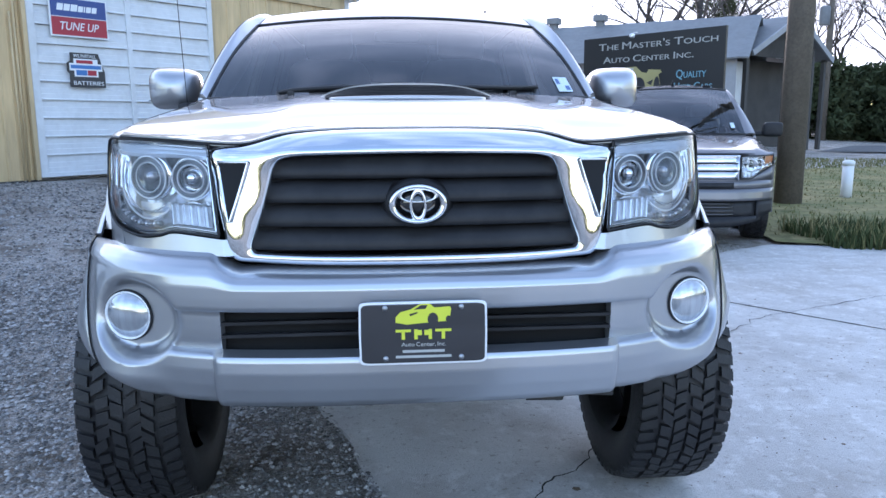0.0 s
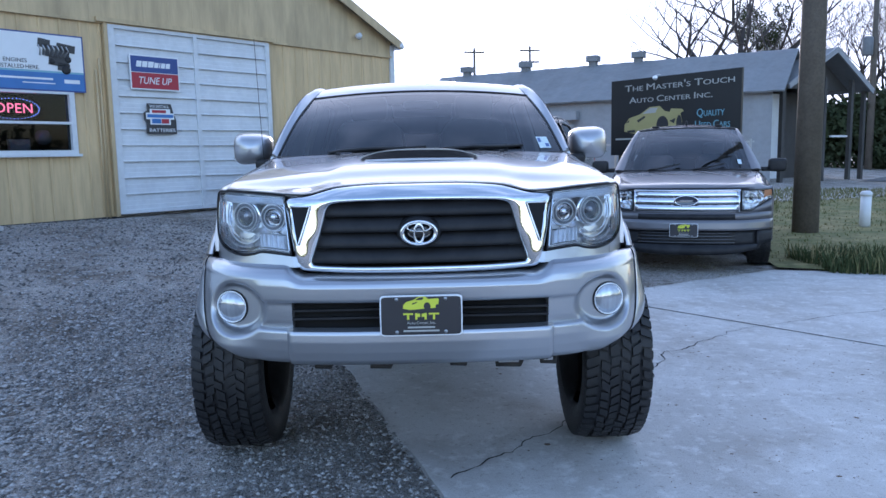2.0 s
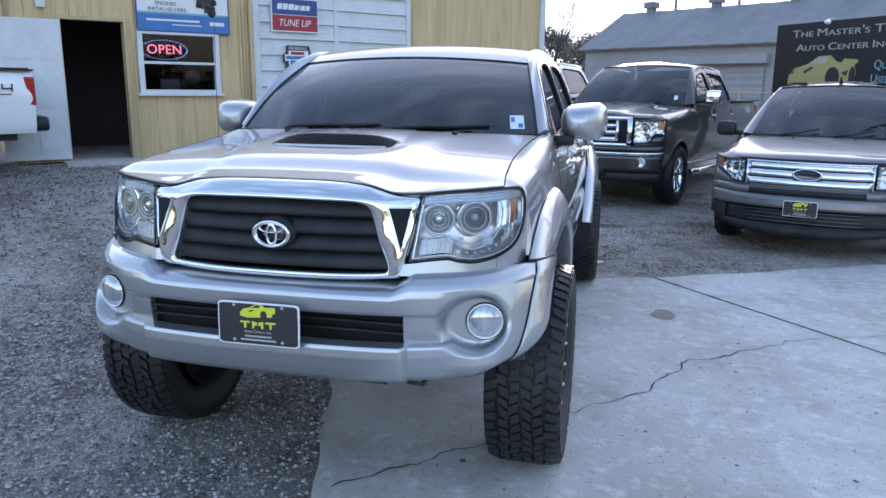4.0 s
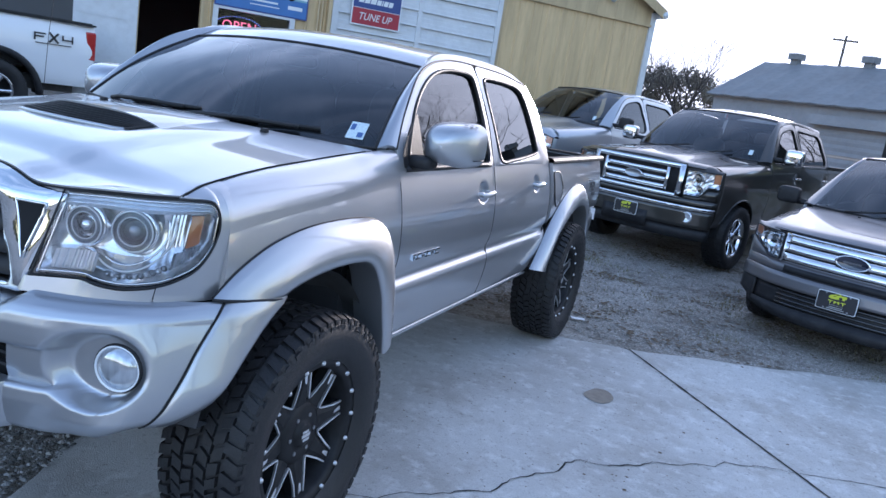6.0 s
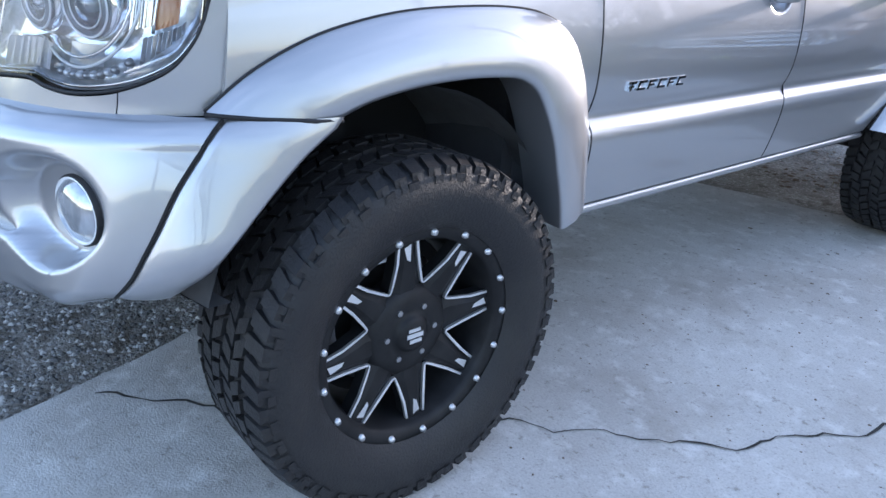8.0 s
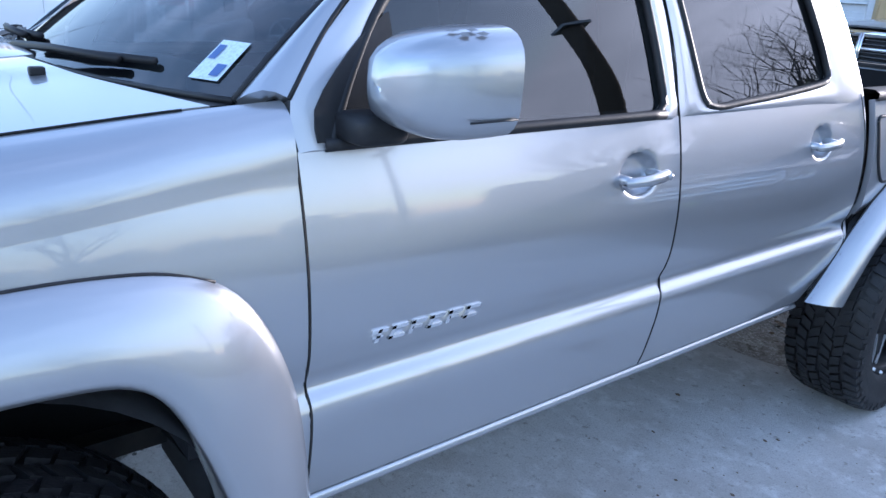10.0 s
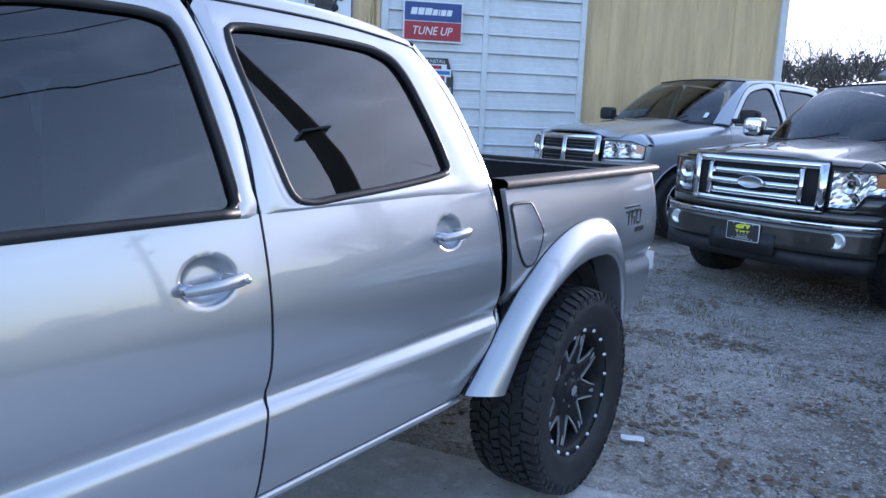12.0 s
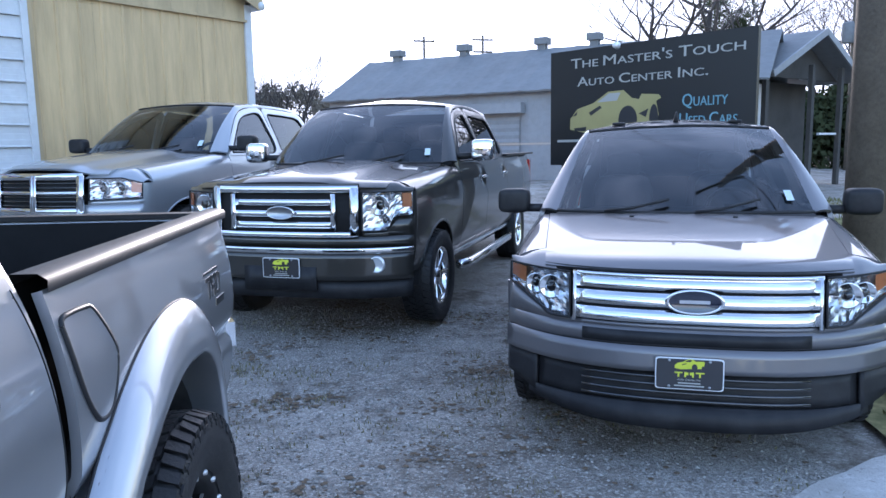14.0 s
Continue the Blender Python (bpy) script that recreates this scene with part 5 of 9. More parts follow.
def plate(parent, m, name="front_plate"):
    """A dealer plate: black with a white border, a yellow car and bars for its words."""
    p = part(name, rounded_box(0, 0, 0, 0.1525, 0.004, 0.076, 0.12, 40, 10), "plate_white", parent, "black dealer plate with a yellow car")
    p.matrix_basis = m
    bm = rounded_box(0, -0.0035, 0, 0.1475, 0.002, 0.071, 0.12, 40, 10)
    part("plate_face", bm, "plate_black", p)
    k = 0.066
    shape = [(-1.0, -0.22), (-0.99, -0.02), (-0.82, 0.16), (-0.45, 0.25), (-0.12, 0.44), (0.22, 0.45), (0.4, 0.3), (0.95, 0.33), (1.0, 0.25), (0.96, -0.02), (0.86, -0.2), (0.2, -0.24), (-0.6, -0.3)]
    bm = bmesh.new()
    bm.faces.new([bm.verts.new((x * k, -0.0068, z * k + 0.042)) for x, z in shape])
    part("plate_car", bm, "yellow", p, smooth=False)
    bm = bmesh.new()
    for cx, r in ((0.34, 0.24), (0.9, 0.12)):
        bm.faces.new([bm.verts.new((cx * k + r * k * 0.8 * math.cos(a), -0.0074, 0.034 + r * k * math.sin(a))) for a in [2 * math.pi * i / 16 for i in range(16)]])
    bm.faces.new([bm.verts.new((x * k, -0.0074, z * k + 0.042)) for x, z in ((-0.34, 0.24), (-0.08, 0.4), (0.16, 0.4), (0.08, 0.26))])
    bm.faces.new([bm.verts.new((x * k, -0.0074, z * k + 0.042)) for x, z in ((-0.5, 0.08), (-0.2, 0.16), (-0.22, 0.1), (-0.48, 0.0))])
    part("plate_car_shade", bm, "plate_black", p, smooth=False)
    word = bmesh.new()
    for x0, x1, z0, z1 in ((-0.066, -0.03, 0.004, 0.010), (-0.052, -0.044, -0.014, 0.006), (-0.022, -0.014, -0.014, 0.01), (0.012, 0.02, -0.014, 0.01), (-0.014, -0.004, -0.004, 0.008), (0.002, 0.012, -0.004, 0.008), (0.028, 0.066, 0.004, 0.010), (0.043, 0.051, -0.014, 0.006)):
        box(word, x0, x1, -0.0072, -0.005, z0, z1)
    part("plate_word", word, "yellow", p, smooth=False)
    lettering("Auto Center, Inc.", 0.014, Matrix.Translation((0, -0.0066, -0.0265)) @ FLAT, "print_grey", p, depth=0.0004, width=0.105, name="plate_small_word")
    for z0, w in ((-0.043, 0.05), (-0.056, 0.066)):
        part("plate_bar", boxes((-w, w, -0.0068, -0.005, z0 - 0.003, z0 + 0.003)), "print_grey", p, smooth=False)
    for x in (-0.09, 0.09):
        for z in (0.062, -0.06):
            part("plate_bolt", spun([(0.0, -0.009), (0.006, -0.008), (0.007, -0.005)], 10, "y"), "dull_metal", p, m=pose(x, 0, z))
    return p


def seat(parent, x, y, z):
    s = part("seat", rounded_box(x, y, z, 0.24, 0.25, 0.09, 0.4), "seat", parent)
    part("backrest", rounded_box(x, y + 0.27, z + 0.33, 0.23, 0.08, 0.33, 0.4), "seat", s)
    part("headrest", rounded_box(x, y + 0.31, z + 0.74, 0.13, 0.055, 0.09, 0.45), "seat", s)
    return s


def steering(parent, x, y, z, tilt=60):
    rows = []
    for i in range(29):
        a = 2 * math.pi * i / 28
        rows.append([((0.18 + 0.016 * math.cos(b)) * math.cos(a), (0.18 + 0.016 * math.cos(b)) * math.sin(a), 0.016 * math.sin(b)) for b in [2 * math.pi * j / 8 for j in range(9)]])
    w = part("steering_wheel", grid(rows), "black", parent, m=pose(x, y, z, tilt))
    part("spoke", boxes((-0.17, 0.17, -0.02, 0.02, -0.01, 0.01), (-0.06, 0.06, -0.17, 0.05, -0.02, 0.015)), "black", w)
    return w

# ---- the silver lifted pickup ----
pk = thing("pickup_truck", pose(0, 0, 0), "silver lifted crew cab pickup with black wheels and mud tyres", "pickup truck")
WB, TR, HUB, TRACK = 3.246, 0.429, 0.434, 0.857
low_prof = table([(0.56, 0.855), (0.60, 0.872), (0.66, 0.890), (0.76, 0.907), (0.812, 0.909), (0.838, 0.902), (0.860, 0.886), (0.880, 0.884), (0.905, 0.893), (0.95, 0.902), (1.02, 0.904), (1.1, 0.899), (1.2, 0.882), (1.30, 0.857), (1.36, 0.838)])


def PX(y, z):
    x = low_prof(z) if z <= 1.36 else 0.838 - 0.30 * (z - 1.36) - 0.16 * (z - 1.36) ** 2
    if y < 0.4:
        x -= 0.034 * ((0.4 - y) / 0.82) ** 2
    if y > 2.75:
        x -= 0.012 * min(1, (y - 2.75) / 1.5)
        if z < 0.93:
            x -= 0.02 * min(1, (0.93 - z) / 0.06)
    elif y < 0.42 and z < 0.93:
        x -= 0.016 * min(1, (0.93 - z) / 0.06)
    return x


REF = (0, 1.5, 0.9)
door_f_b = table([(0.60, 1.628), (0.80, 1.638), (0.87, 1.655), (1.1, 1.664), (1.32, 1.668), (1.48, 1.672), (1.68, 1.64), (1.80, 1.60)])
door_r_b = table([(0.60, 2.49), (0.66, 2.53), (0.76, 2.625), (0.86, 2.685), (1.15, 2.69), (1.30, 2.668), (1.48, 2.60), (1.62, 2.53), (1.76, 2.425)])
BELT = 1.305
d1 = part("front_door", outward(side_panel(0.607, door_f_b, 0.617, BELT, PX, 130, 92, dents=((1.505, 1.178, 0.064, 0.048, 0.030),)), REF), "silver", pk)
solid(d1, 0.03)
d2 = part("rear_door", outward(side_panel(lambda z: door_f_b(z) + 0.008, door_r_b, 0.617, BELT, PX, 130, 92, dents=((2.40, 1.184, 0.06, 0.046, 0.030),)), REF), "silver", pk)
solid(d2, 0.03)

# window frames
win_f = [(0.675, 1.312), (0.73, 1.42), (0.82, 1.548), (0.94, 1.645), (1.08, 1.708), (1.24, 1.738), (1.40, 1.744), (1.52, 1.738), (1.568, 1.70), (1.597, 1.53), (1.616, 1.36), (1.60, 1.318), (1.52, 1.312), (1.2, 1.312), (0.9, 1.312)]
out_f = [(0.610, 1.303), (0.612, 1.40), (0.72, 1.52), (0.90, 1.672), (1.06, 1.744), (1.24, 1.778), (1.40, 1.79), (1.54, 1.792), (1.60, 1.77), (1.655, 1.56), (1.664, 1.37), (1.66, 1.303), (1.52, 1.303), (1.2, 1.303), (0.9, 1.303)]
win_r = [(1.80, 1.325), (1.775, 1.36), (1.735, 1.52), (1.70, 1.70), (1.735, 1.738), (1.90, 1.742), (2.08, 1.738), (2.245, 1.722), (2.338, 1.668), (2.415, 1.51), (2.452, 1.395), (2.43, 1.362), (2.2, 1.338), (1.95, 1.322), (1.85, 1.316)]
out_r = [(1.676, 1.303), (1.675, 1.37), (1.668, 1.56), (1.618, 1.76), (1.66, 1.792), (1.90, 1.79), (2.10, 1.782), (2.28, 1.765), (2.42, 1.745), (2.54, 1.60), (2.63, 1.40), (2.662, 1.303), (2.3, 1.303), (2.0, 1.303), (1.8, 1.303)]
for d, o, w in ((d1, out_f, win_f), (d2, out_r, win_r)):
    fr = part("window_surround", outward(loop_ring(o, w, PX, 90, 0.004), REF), "silver", d)
    solid(fr, 0.035)
    part("weatherstrip", edge_line(w, PX, 0.012, -0.003, 90), "black", d)
    g = part("side_window", outward(side_glass(w, PX, 0.012), REF), "glass", d, "dark tinted side glass")
    g.visible_shadow = False
sail = [(0.645, 1.318), (0.648, 1.372), (0.70, 1.436), (0.76, 1.49), (0.822, 1.532)]
rows = []
for k in range(9):
    v = k / 8
    a = curve_at([(0, *p) for p in sail], v)
    row = []
    for u in (0, 0.33, 0.66, 1.0):
        y, z = a.y + (0.828 - a.y) * u, a.z
        row.append((PX(y, z) + 0.0065, y, z))
    rows.append(row)
solid(part("sail_panel", outward(grid(rows), REF), "black", d1, "black mirror base panel"), 0.012)
part("belt_strip", tube([(PX(y, 1.312) + 0.0, y, 1.312) for y in [0.66 + 0.95 * i / 20 for i in range(21)]], 0.013, 8), "black", d1)


def handle(door_, cy, cz, L, lock):
    rows = []
    for i in range(15):
        u = i / 14
        y = cy - L / 2 + L * u
        bow = 0.03 + 0.012 * math.sin(math.pi * u)
        w, hgt = 0.010 + 0.002 * math.sin(math.pi * u), 0.0155 if u > 0.75 else 0.012 + 0.004 * u
        if i in (0, 14):
            w, hgt = w * 0.5, hgt * 0.6
        c = Vector((PX(y, cz) + bow - 0.008, y, cz + (u - 0.5) * 0.006))
        rows.append([c + Vector((w * math.cos(a), 0, hgt * math.sin(a))) for a in [2 * math.pi * k / 10 for k in range(10)]])
    h = part("door_handle", grid(rows, closed=True), "silver", door_)
    for y in (cy - L * 0.42, cy + L * 0.36):
        part("mount", tube([(PX(y, cz) - 0.03, y, cz), (PX(y, cz) + 0.024, y, cz)], 0.012, 8), "silver", h)
    if lock:
        part("key_lock", spun([(0.0, 0.004), (0.007, 0.003), (0.0085, 0.0)], 12, "x"), "dull_metal", h, m=pose(PX(cy + L * 0.4, cz) + 0.037, cy + L * 0.43, cz + 0.001))
    return h


handle(d1, 1.508, 1.172, 0.165, True)
handle(d2, 2.405, 1.180, 0.155, False)
for k in range(6):
    badge = bmesh.new()
    y0 = 0.724 + k * 0.0465
    for a, b, c, e in ((0.0, 0.037, 0.019, 0.026), (0.0, 0.037, 0.0, 0.006) if k % 2 else (0.006, 0.03, 0.009, 0.014), (0.0, 0.009, 0.0, 0.026) if k else (0.014, 0.023, 0.0, 0.026)):
        box(badge, -0.003, 0.006, y0 + a, y0 + b, c, e, m=Matrix(((1, 0, 0, PX(0.85, 0.945)), (0, 1, 0.45, 0.0), (0, 0, 1, 0.932), (0, 0, 0, 1))))
    part("badge_block", badge, "chrome", d1, "slanted chrome badge block", smooth=False)

# dark gaps round the doors
for pts in ([(PX(0.603, z) - 0.001, 0.603, z) for z in [0.62 + 0.69 * i / 24 for i in range(25)]],
            [(PX(door_f_b(z) + 0.004, z) - 0.001, door_f_b(z) + 0.004, z) for z in [0.62 + 1.16 * i / 36 for i in range(37)]],
            [(PX(door_r_b(z) + 0.003, z) - 0.001, door_r_b(z) + 0.003, z) for z in [0.66 + 0.66 * i / 24 for i in range(25)]]):
    both(part("door_gap", tube(pts, 0.0026, 5), "black_matt", pk))

# rocker, inner shell
rk = part("rocker_panel", grid([[(PX(y, 0.612) + dx, y, z) for y in [0.60 + 1.9 * i / 10 for i in range(11)]] for dx, z in ((-0.05, 0.612), (-0.004, 0.61), (0.004, 0.597), (-0.004, 0.584), (-0.06, 0.578))]), "silver", pk)
shell = bmesh.new()
rows = []
for y in [0.62 + i * 0.2 for i in range(11)]:
    rows.append([(PX(y, z) - 0.035, y, z) for z in (0.58, 0.7, 0.84, 0.9, 1.1, 1.29)])
core = part("inner_shell", grid(rows), "black_matt", pk)

# A pillar and roof rail
rail_in = curve([(0.778, 0.53, 1.382), (0.746, 0.650, 1.484), (0.714, 0.775, 1.577), (0.681, 0.922, 1.662), (0.651, 1.072, 1.732), (0.615, 1.24, 1.797), (0.612, 1.55, 1.826), (0.612, 1.95, 1.828), (0.60, 2.25, 1.815), (0.575, 2.47, 1.785)], 60)
rail_out = curve([(0, 0.606, 1.392), (0, 0.715, 1.525), (0, 0.895, 1.678), (0, 1.055, 1.75), (0, 1.24, 1.784), (0, 1.40, 1.796), (0, 1.60, 1.798), (0, 1.90, 1.796), (0, 2.10, 1.788), (0, 2.28, 1.771), (0, 2.425, 1.752)], 60)
rows = []
for k in (0.0, 0.25, 0.5, 0.75, 1.0):
    row = []
    for a, b in zip(rail_in, rail_out):
        b = Vector((PX(b.y, b.z), b.y, b.z))
        p = a.lerp(b, k)
        p += Vector((0.30, -0.05, 0.85)).normalized() * 0.018 * math.sin(math.pi * k)
        row.append(p)
    rows.append(row)
solid(part("roof_rail", outward(grid(rows), (0, 1.4, 1.2)), "silver", pk), 0.03)
part("rail_seam", tube([(PX(p.y, p.z) + 0.0, p.y, p.z - 0.002) for p in rail_out], 0.0045, 5), "black", pk)
rows = []
for i in range(25):
    p = curve_at([(0.650, 1.075, 1.730), (0.615, 1.24, 1.797), (0.612, 1.55, 1.826), (0.612, 1.95, 1.828), (0.60, 2.25, 1.815), (0.575, 2.47, 1.785)], i / 24)
    yc = p.y - (0.06 * (1 - i / 24))
    rows.append([(p.x * u, p.y + (yc - p.y) * (1 - u * u), p.z + 0.032 * (1 - u * u)) for u in [k / 12 - 1 for k in range(25)]])
roof_rows = rows
solid(part("roof_panel", outward(grid(rows), (0, 1.5, 1.0)), "silver", pk), 0.02)

# windshield with its border, wipers and sticker
ws_bot = [Vector((0.775 * u, 0.53 - 0.19 * (1 - u * u), 1.382 - 0.004 * (1 - u * u))) for u in [k / 12 - 1 for k in range(25)]]
ws_top = [Vector(p) for p in roof_rows[0]]
rows = []
for k in range(13):
    v = k / 12
    rows.append([a.lerp(b, v) + Vector((0, -0.03, 0.02)) * math.sin(math.pi * v) for a, b in zip(ws_bot, ws_top)])
ws = part("windshield", outward(grid(rows), (0, 1.6, 1.2)), "windshield", pk, "dark windshield glass")
ws.visible_shadow = False
for pts in (rows[0], rows[-1], [r[0] for r in rows], [r[-1] for r in rows]):
    part("windshield_seal", tube(pts, 0.007, 6), "black", pk)


def on_ws(u, v, out=0.004):
    i, k = (u + 1) * 12, v * 12
    i0, k0 = min(23, int(i)), min(11, int(k))
    a = Vector(rows_ws[k0][i0]).lerp(Vector(rows_ws[k0][i0 + 1]), i - i0)
    b = Vector(rows_ws[k0 + 1][i0]).lerp(Vector(rows_ws[k0 + 1][i0 + 1]), i - i0)
    return a.lerp(b, k - k0) + Vector((0, -0.75, 0.65)) * out


rows_ws = rows
st = part("inspection_sticker", grid([[on_ws(0.845 + 0.085 * i, 0.055 + 0.15 * j) for i in (0, 0.5, 1)] for j in (0, 0.5, 1)]), "sticker", ws, "pale inspection sticker", smooth=False)
part("sticker_mark", grid([[on_ws(0.895 + 0.027 * i, 0.07 + 0.045 * j, 0.0055) for i in (0, 1)] for j in (0, 1)]), "sticker_blue", st, smooth=False)
part("sticker_mark", grid([[on_ws(0.852 + 0.022 * i, 0.13 + 0.055 * j, 0.0055) for i in (0, 1)] for j in (0, 1)]), "sticker_blue", st, smooth=False)
for u0, u1, v1 in ((-0.55, -0.06, 0.06), (0.08, 0.62, 0.06)):
    wp = part("wiper", tube([on_ws(u0 - 0.06, 0.0, 0.03), on_ws(u0, 0.015, 0.035), on_ws((u0 + u1) / 2, 0.04, 0.035), on_ws(u1, v1, 0.02)], 0.009, 6), "black", pk)
    part("blade", tube([on_ws(u0 + 0.08, 0.045, 0.01), on_ws((u0 + u1) / 2 + 0.08, 0.065, 0.012), on_ws(u1 + 0.1, 0.085, 0.01)], 0.008, 6), "black", wp)
    part("wiper_pivot", spun([(0.0, 0.03), (0.015, 0.028), (0.02, 0.0)], 10, "z"), "black", wp, m=Matrix.Translation(on_ws(u0 - 0.06, 0.0, 0.0)))
cowl = [[p + Vector((0, dy, dz)) for p in ws_bot] for dy, dz in ((0.03, -0.004), (-0.03, -0.006), (-0.075, -0.012), (-0.10, -0.05))]
part("cowl_panel", grid(cowl), "black", pk)

# hood: crowned, with a raised middle
hood_x = table([(-0.50, 0.782), (-0.40, 0.772), (-0.15, 0.757), (0.1, 0.757), (0.3, 0.765), (0.42, 0.780), (0.60, 0.80)])
hood_z = table([(-0.52, 1.250), (-0.49, 1.257), (-0.40, 1.284), (-0.15, 1.318), (0.1, 1.341), (0.3, 1.360), (0.42, 1.373), (0.6, 1.388)])
edge_y = table([(0.0, -0.640), (0.16, -0.640), (0.30, -0.645), (0.37, -0.650), (0.45, -0.650), (0.534, -0.634), (0.617, -0.605), (0.71, -0.559), (0.784, -0.497)])
edge_z = table([(0.0, 1.277), (0.16, 1.276), (0.29, 1.270), (0.35, 1.262), (0.41, 1.245), (0.45, 1.241), (0.534, 1.245), (0.617, 1.252), (0.71, 1.257), (0.784, 1.259)])


def hood_top(x, y):
    ax = abs(x)
    crown = 0.036 * (1 - min(1.0, ax / hood_x(y)) ** 2)
    k = 1 / (1 + math.exp((ax - (0.42 - 0.05 * (0.5 - y))) * 42))
    return hood_z(y) + crown + 0.014 * k * min(1, max(0, (0.45 - y) * 2.5))


rows = []
NV, NU = 50, 72
for j in range(NV + 1):
    v = (j / NV) ** 1.3
    row = []
    for i in range(NU + 1):
        u = i / NU * 2 - 1
        fx = abs(u) * 0.782
        fy = edge_y(fx)
        y = fy + (0.53 - 0.19 * (1 - u * u) - 0.045 - fy) * v
        x = u * hood_x(y)
        z = hood_top(x, y) - (hood_top(fx, fy) - edge_z(fx)) * math.exp(-(v / 0.13) ** 1.5)
        row.append((x, y, z))
    rows.append(row)
hood = part("hood", outward(grid(rows), (0, 0, 0.8)), "silver", pk)
solid(hood, 0.012)
for sg_ in (-1, 1):
    part("washer_nozzle", rounded_box(sg_ * 0.42, 0.30, hood_top(0.42, 0.30) + 0.006, 0.012, 0.014, 0.008), "black", hood)

# hood scoop: a sloping dark mouth facing forward, running back into the hood
SCOOP_Y = -0.13


def scoop_rise(u):
    return max(0.0, 1 - abs(u) ** 3.0) ** 0.8


rows = []
for j in range(17):
    v = j / 16
    y = SCOOP_Y + 0.46 * v
    row = []
    for i in range(33):
        u = i / 32 * 2 - 1
        x = u * (0.285 - 0.06 * v)
        row.append((x, y + 0.05 * abs(u) ** 2 * (1 - v), hood_top(x, y) + 0.002 + 0.038 * (1 - v) ** 0.8 * scoop_rise(u)))
    rows.append(row)
sc = part("hood_scoop", outward(grid(rows), (0, 0.1, 1.2)), "silver", hood)
solid(sc, 0.014)
rows = []
for k in range(8):
    v = k / 7
    row = []
    for i in range(25):
        u = i / 12 - 1
        y = SCOOP_Y - 0.115 + 0.125 * v + 0.05 * u * u
        row.append((u * 0.262, y, hood_top(u * 0.262, y) + 0.004 + 0.030 * v * scoop_rise(u)))
    rows.append(row)
part("scoop_mouth", outward(grid(rows), (0, 0.1, 1.0)), "black_matt", sc)
part("scoop_rim", tube([(u * 0.272, SCOOP_Y - 0.125 + 0.05 * u * u + (0.125 * max(0, abs(u) - 0.86) / 0.14), hood_top(u * 0.272, SCOOP_Y - 0.125) + 0.005) for u in [i / 16 - 1 for i in range(33)]], 0.007, 6), "silver", sc)
for k in range(7):
    pts = []
    for i in range(17):
        u = i / 8 - 1
        y = SCOOP_Y - 0.10 + 0.0155 * k + 0.05 * u * u
        pts.append((u * 0.245, y, hood_top(u * 0.245, y) + 0.008 + 0.0037 * (k + 0.6) * scoop_rise(u)))
    part("scoop_slat", tube(pts, 0.0022, 5), "black", sc)

# lamp surface: q runs from the grille round to the side
hl_plan = [(0.490, -0.677, 0), (0.60, -0.638, 0), (0.70, -0.588, 0), (0.78, -0.522, 0), (0.83, -0.452, 0), (0.858, -0.385, 0)]
hl_top = table([(0.03, 1.234), (0.25, 1.243), (0.6, 1.249), (0.77, 1.247), (0.84, 1.236), (0.88, 1.205), (0.895, 1.172)])
hl_bot = table([(0.03, 1.008), (0.24, 1.018), (0.31, 1.008), (0.41, 1.002), (0.5, 1.006), (0.6, 1.017), (0.7, 1.036), (0.79, 1.062), (0.85, 1.10), (0.88, 1.135), (0.895, 1.170)])


def skin(q, z, inn=0.0):
    p = curve_at(hl_plan, q)
    d = curve_at(hl_plan, min(1, q + 0.02)) - curve_at(hl_plan, max(0, q - 0.02))
    nrm = Vector((d.y, -d.x, 0)).normalized()
    bulge = 0.014 * max(0.0, 1 - ((z - 1.12) / 0.13) ** 2) * max(0.0, min(1.0, (q - 0.2) / 0.35)) * max(0.0, min(1.0, (1.0 - q) / 0.4))
    return Vector((p.x + 0.14 * (1 - q) ** 2 * (z - 1.06), p.y + 0.3 * (1 - 0.5 * q) * (z - 1.12), z)) + nrm * (bulge - inn)


def hl_point(q, v, inn=0.0):
    """q and v both run from 0 to 1 over the lamp."""
    q = 0.03 + 0.865 * q
    return skin(q, hl_bot(q) + (hl_top(q) - hl_bot(q)) * v, inn)


# front fender with its shoulder, nose and shoulder strip round the lamp
flare_out = [(-0.44, 0.985), (-0.35, 1.05), (-0.235, 1.103), (-0.12, 1.134), (0.0, 1.152), (0.13, 1.158), (0.25, 1.157), (0.355, 1.146), (0.438, 1.118), (0.497, 1.062), (0.543, 0.975), (0.576, 0.87), (0.592, 0.75), (0.599, 0.648)]
flare_in = [(-0.20, 0.962), (-0.13, 0.988), (-0.03, 1.006), (0.08, 1.015), (0.19, 1.014), (0.275, 1.002), (0.330, 0.958), (0.378, 0.86), (0.41, 0.765), (0.432, 0.69), (0.447, 0.612)]
fl_top = table([(p[0], p[1] - 0.035) for p in flare_out[:9]] + [(0.485, 0.99), (0.525, 0.85), (0.55, 0.70), (0.575, 0.62), (0.602, 0.617)])


def shoulder(xs, zs, xh, zh, n):
    out = []
    for k in range(1, n + 1):
        t = k / n
        a, c, b = (xs, zs), (xs - 0.004, zh - 0.010), (xh, zh)
        out.append(((1 - t) ** 2 * a[0] + 2 * t * (1 - t) * c[0] + t * t * b[0], (1 - t) ** 2 * a[1] + 2 * t * (1 - t) * c[1] + t * t * b[1]))
    return out


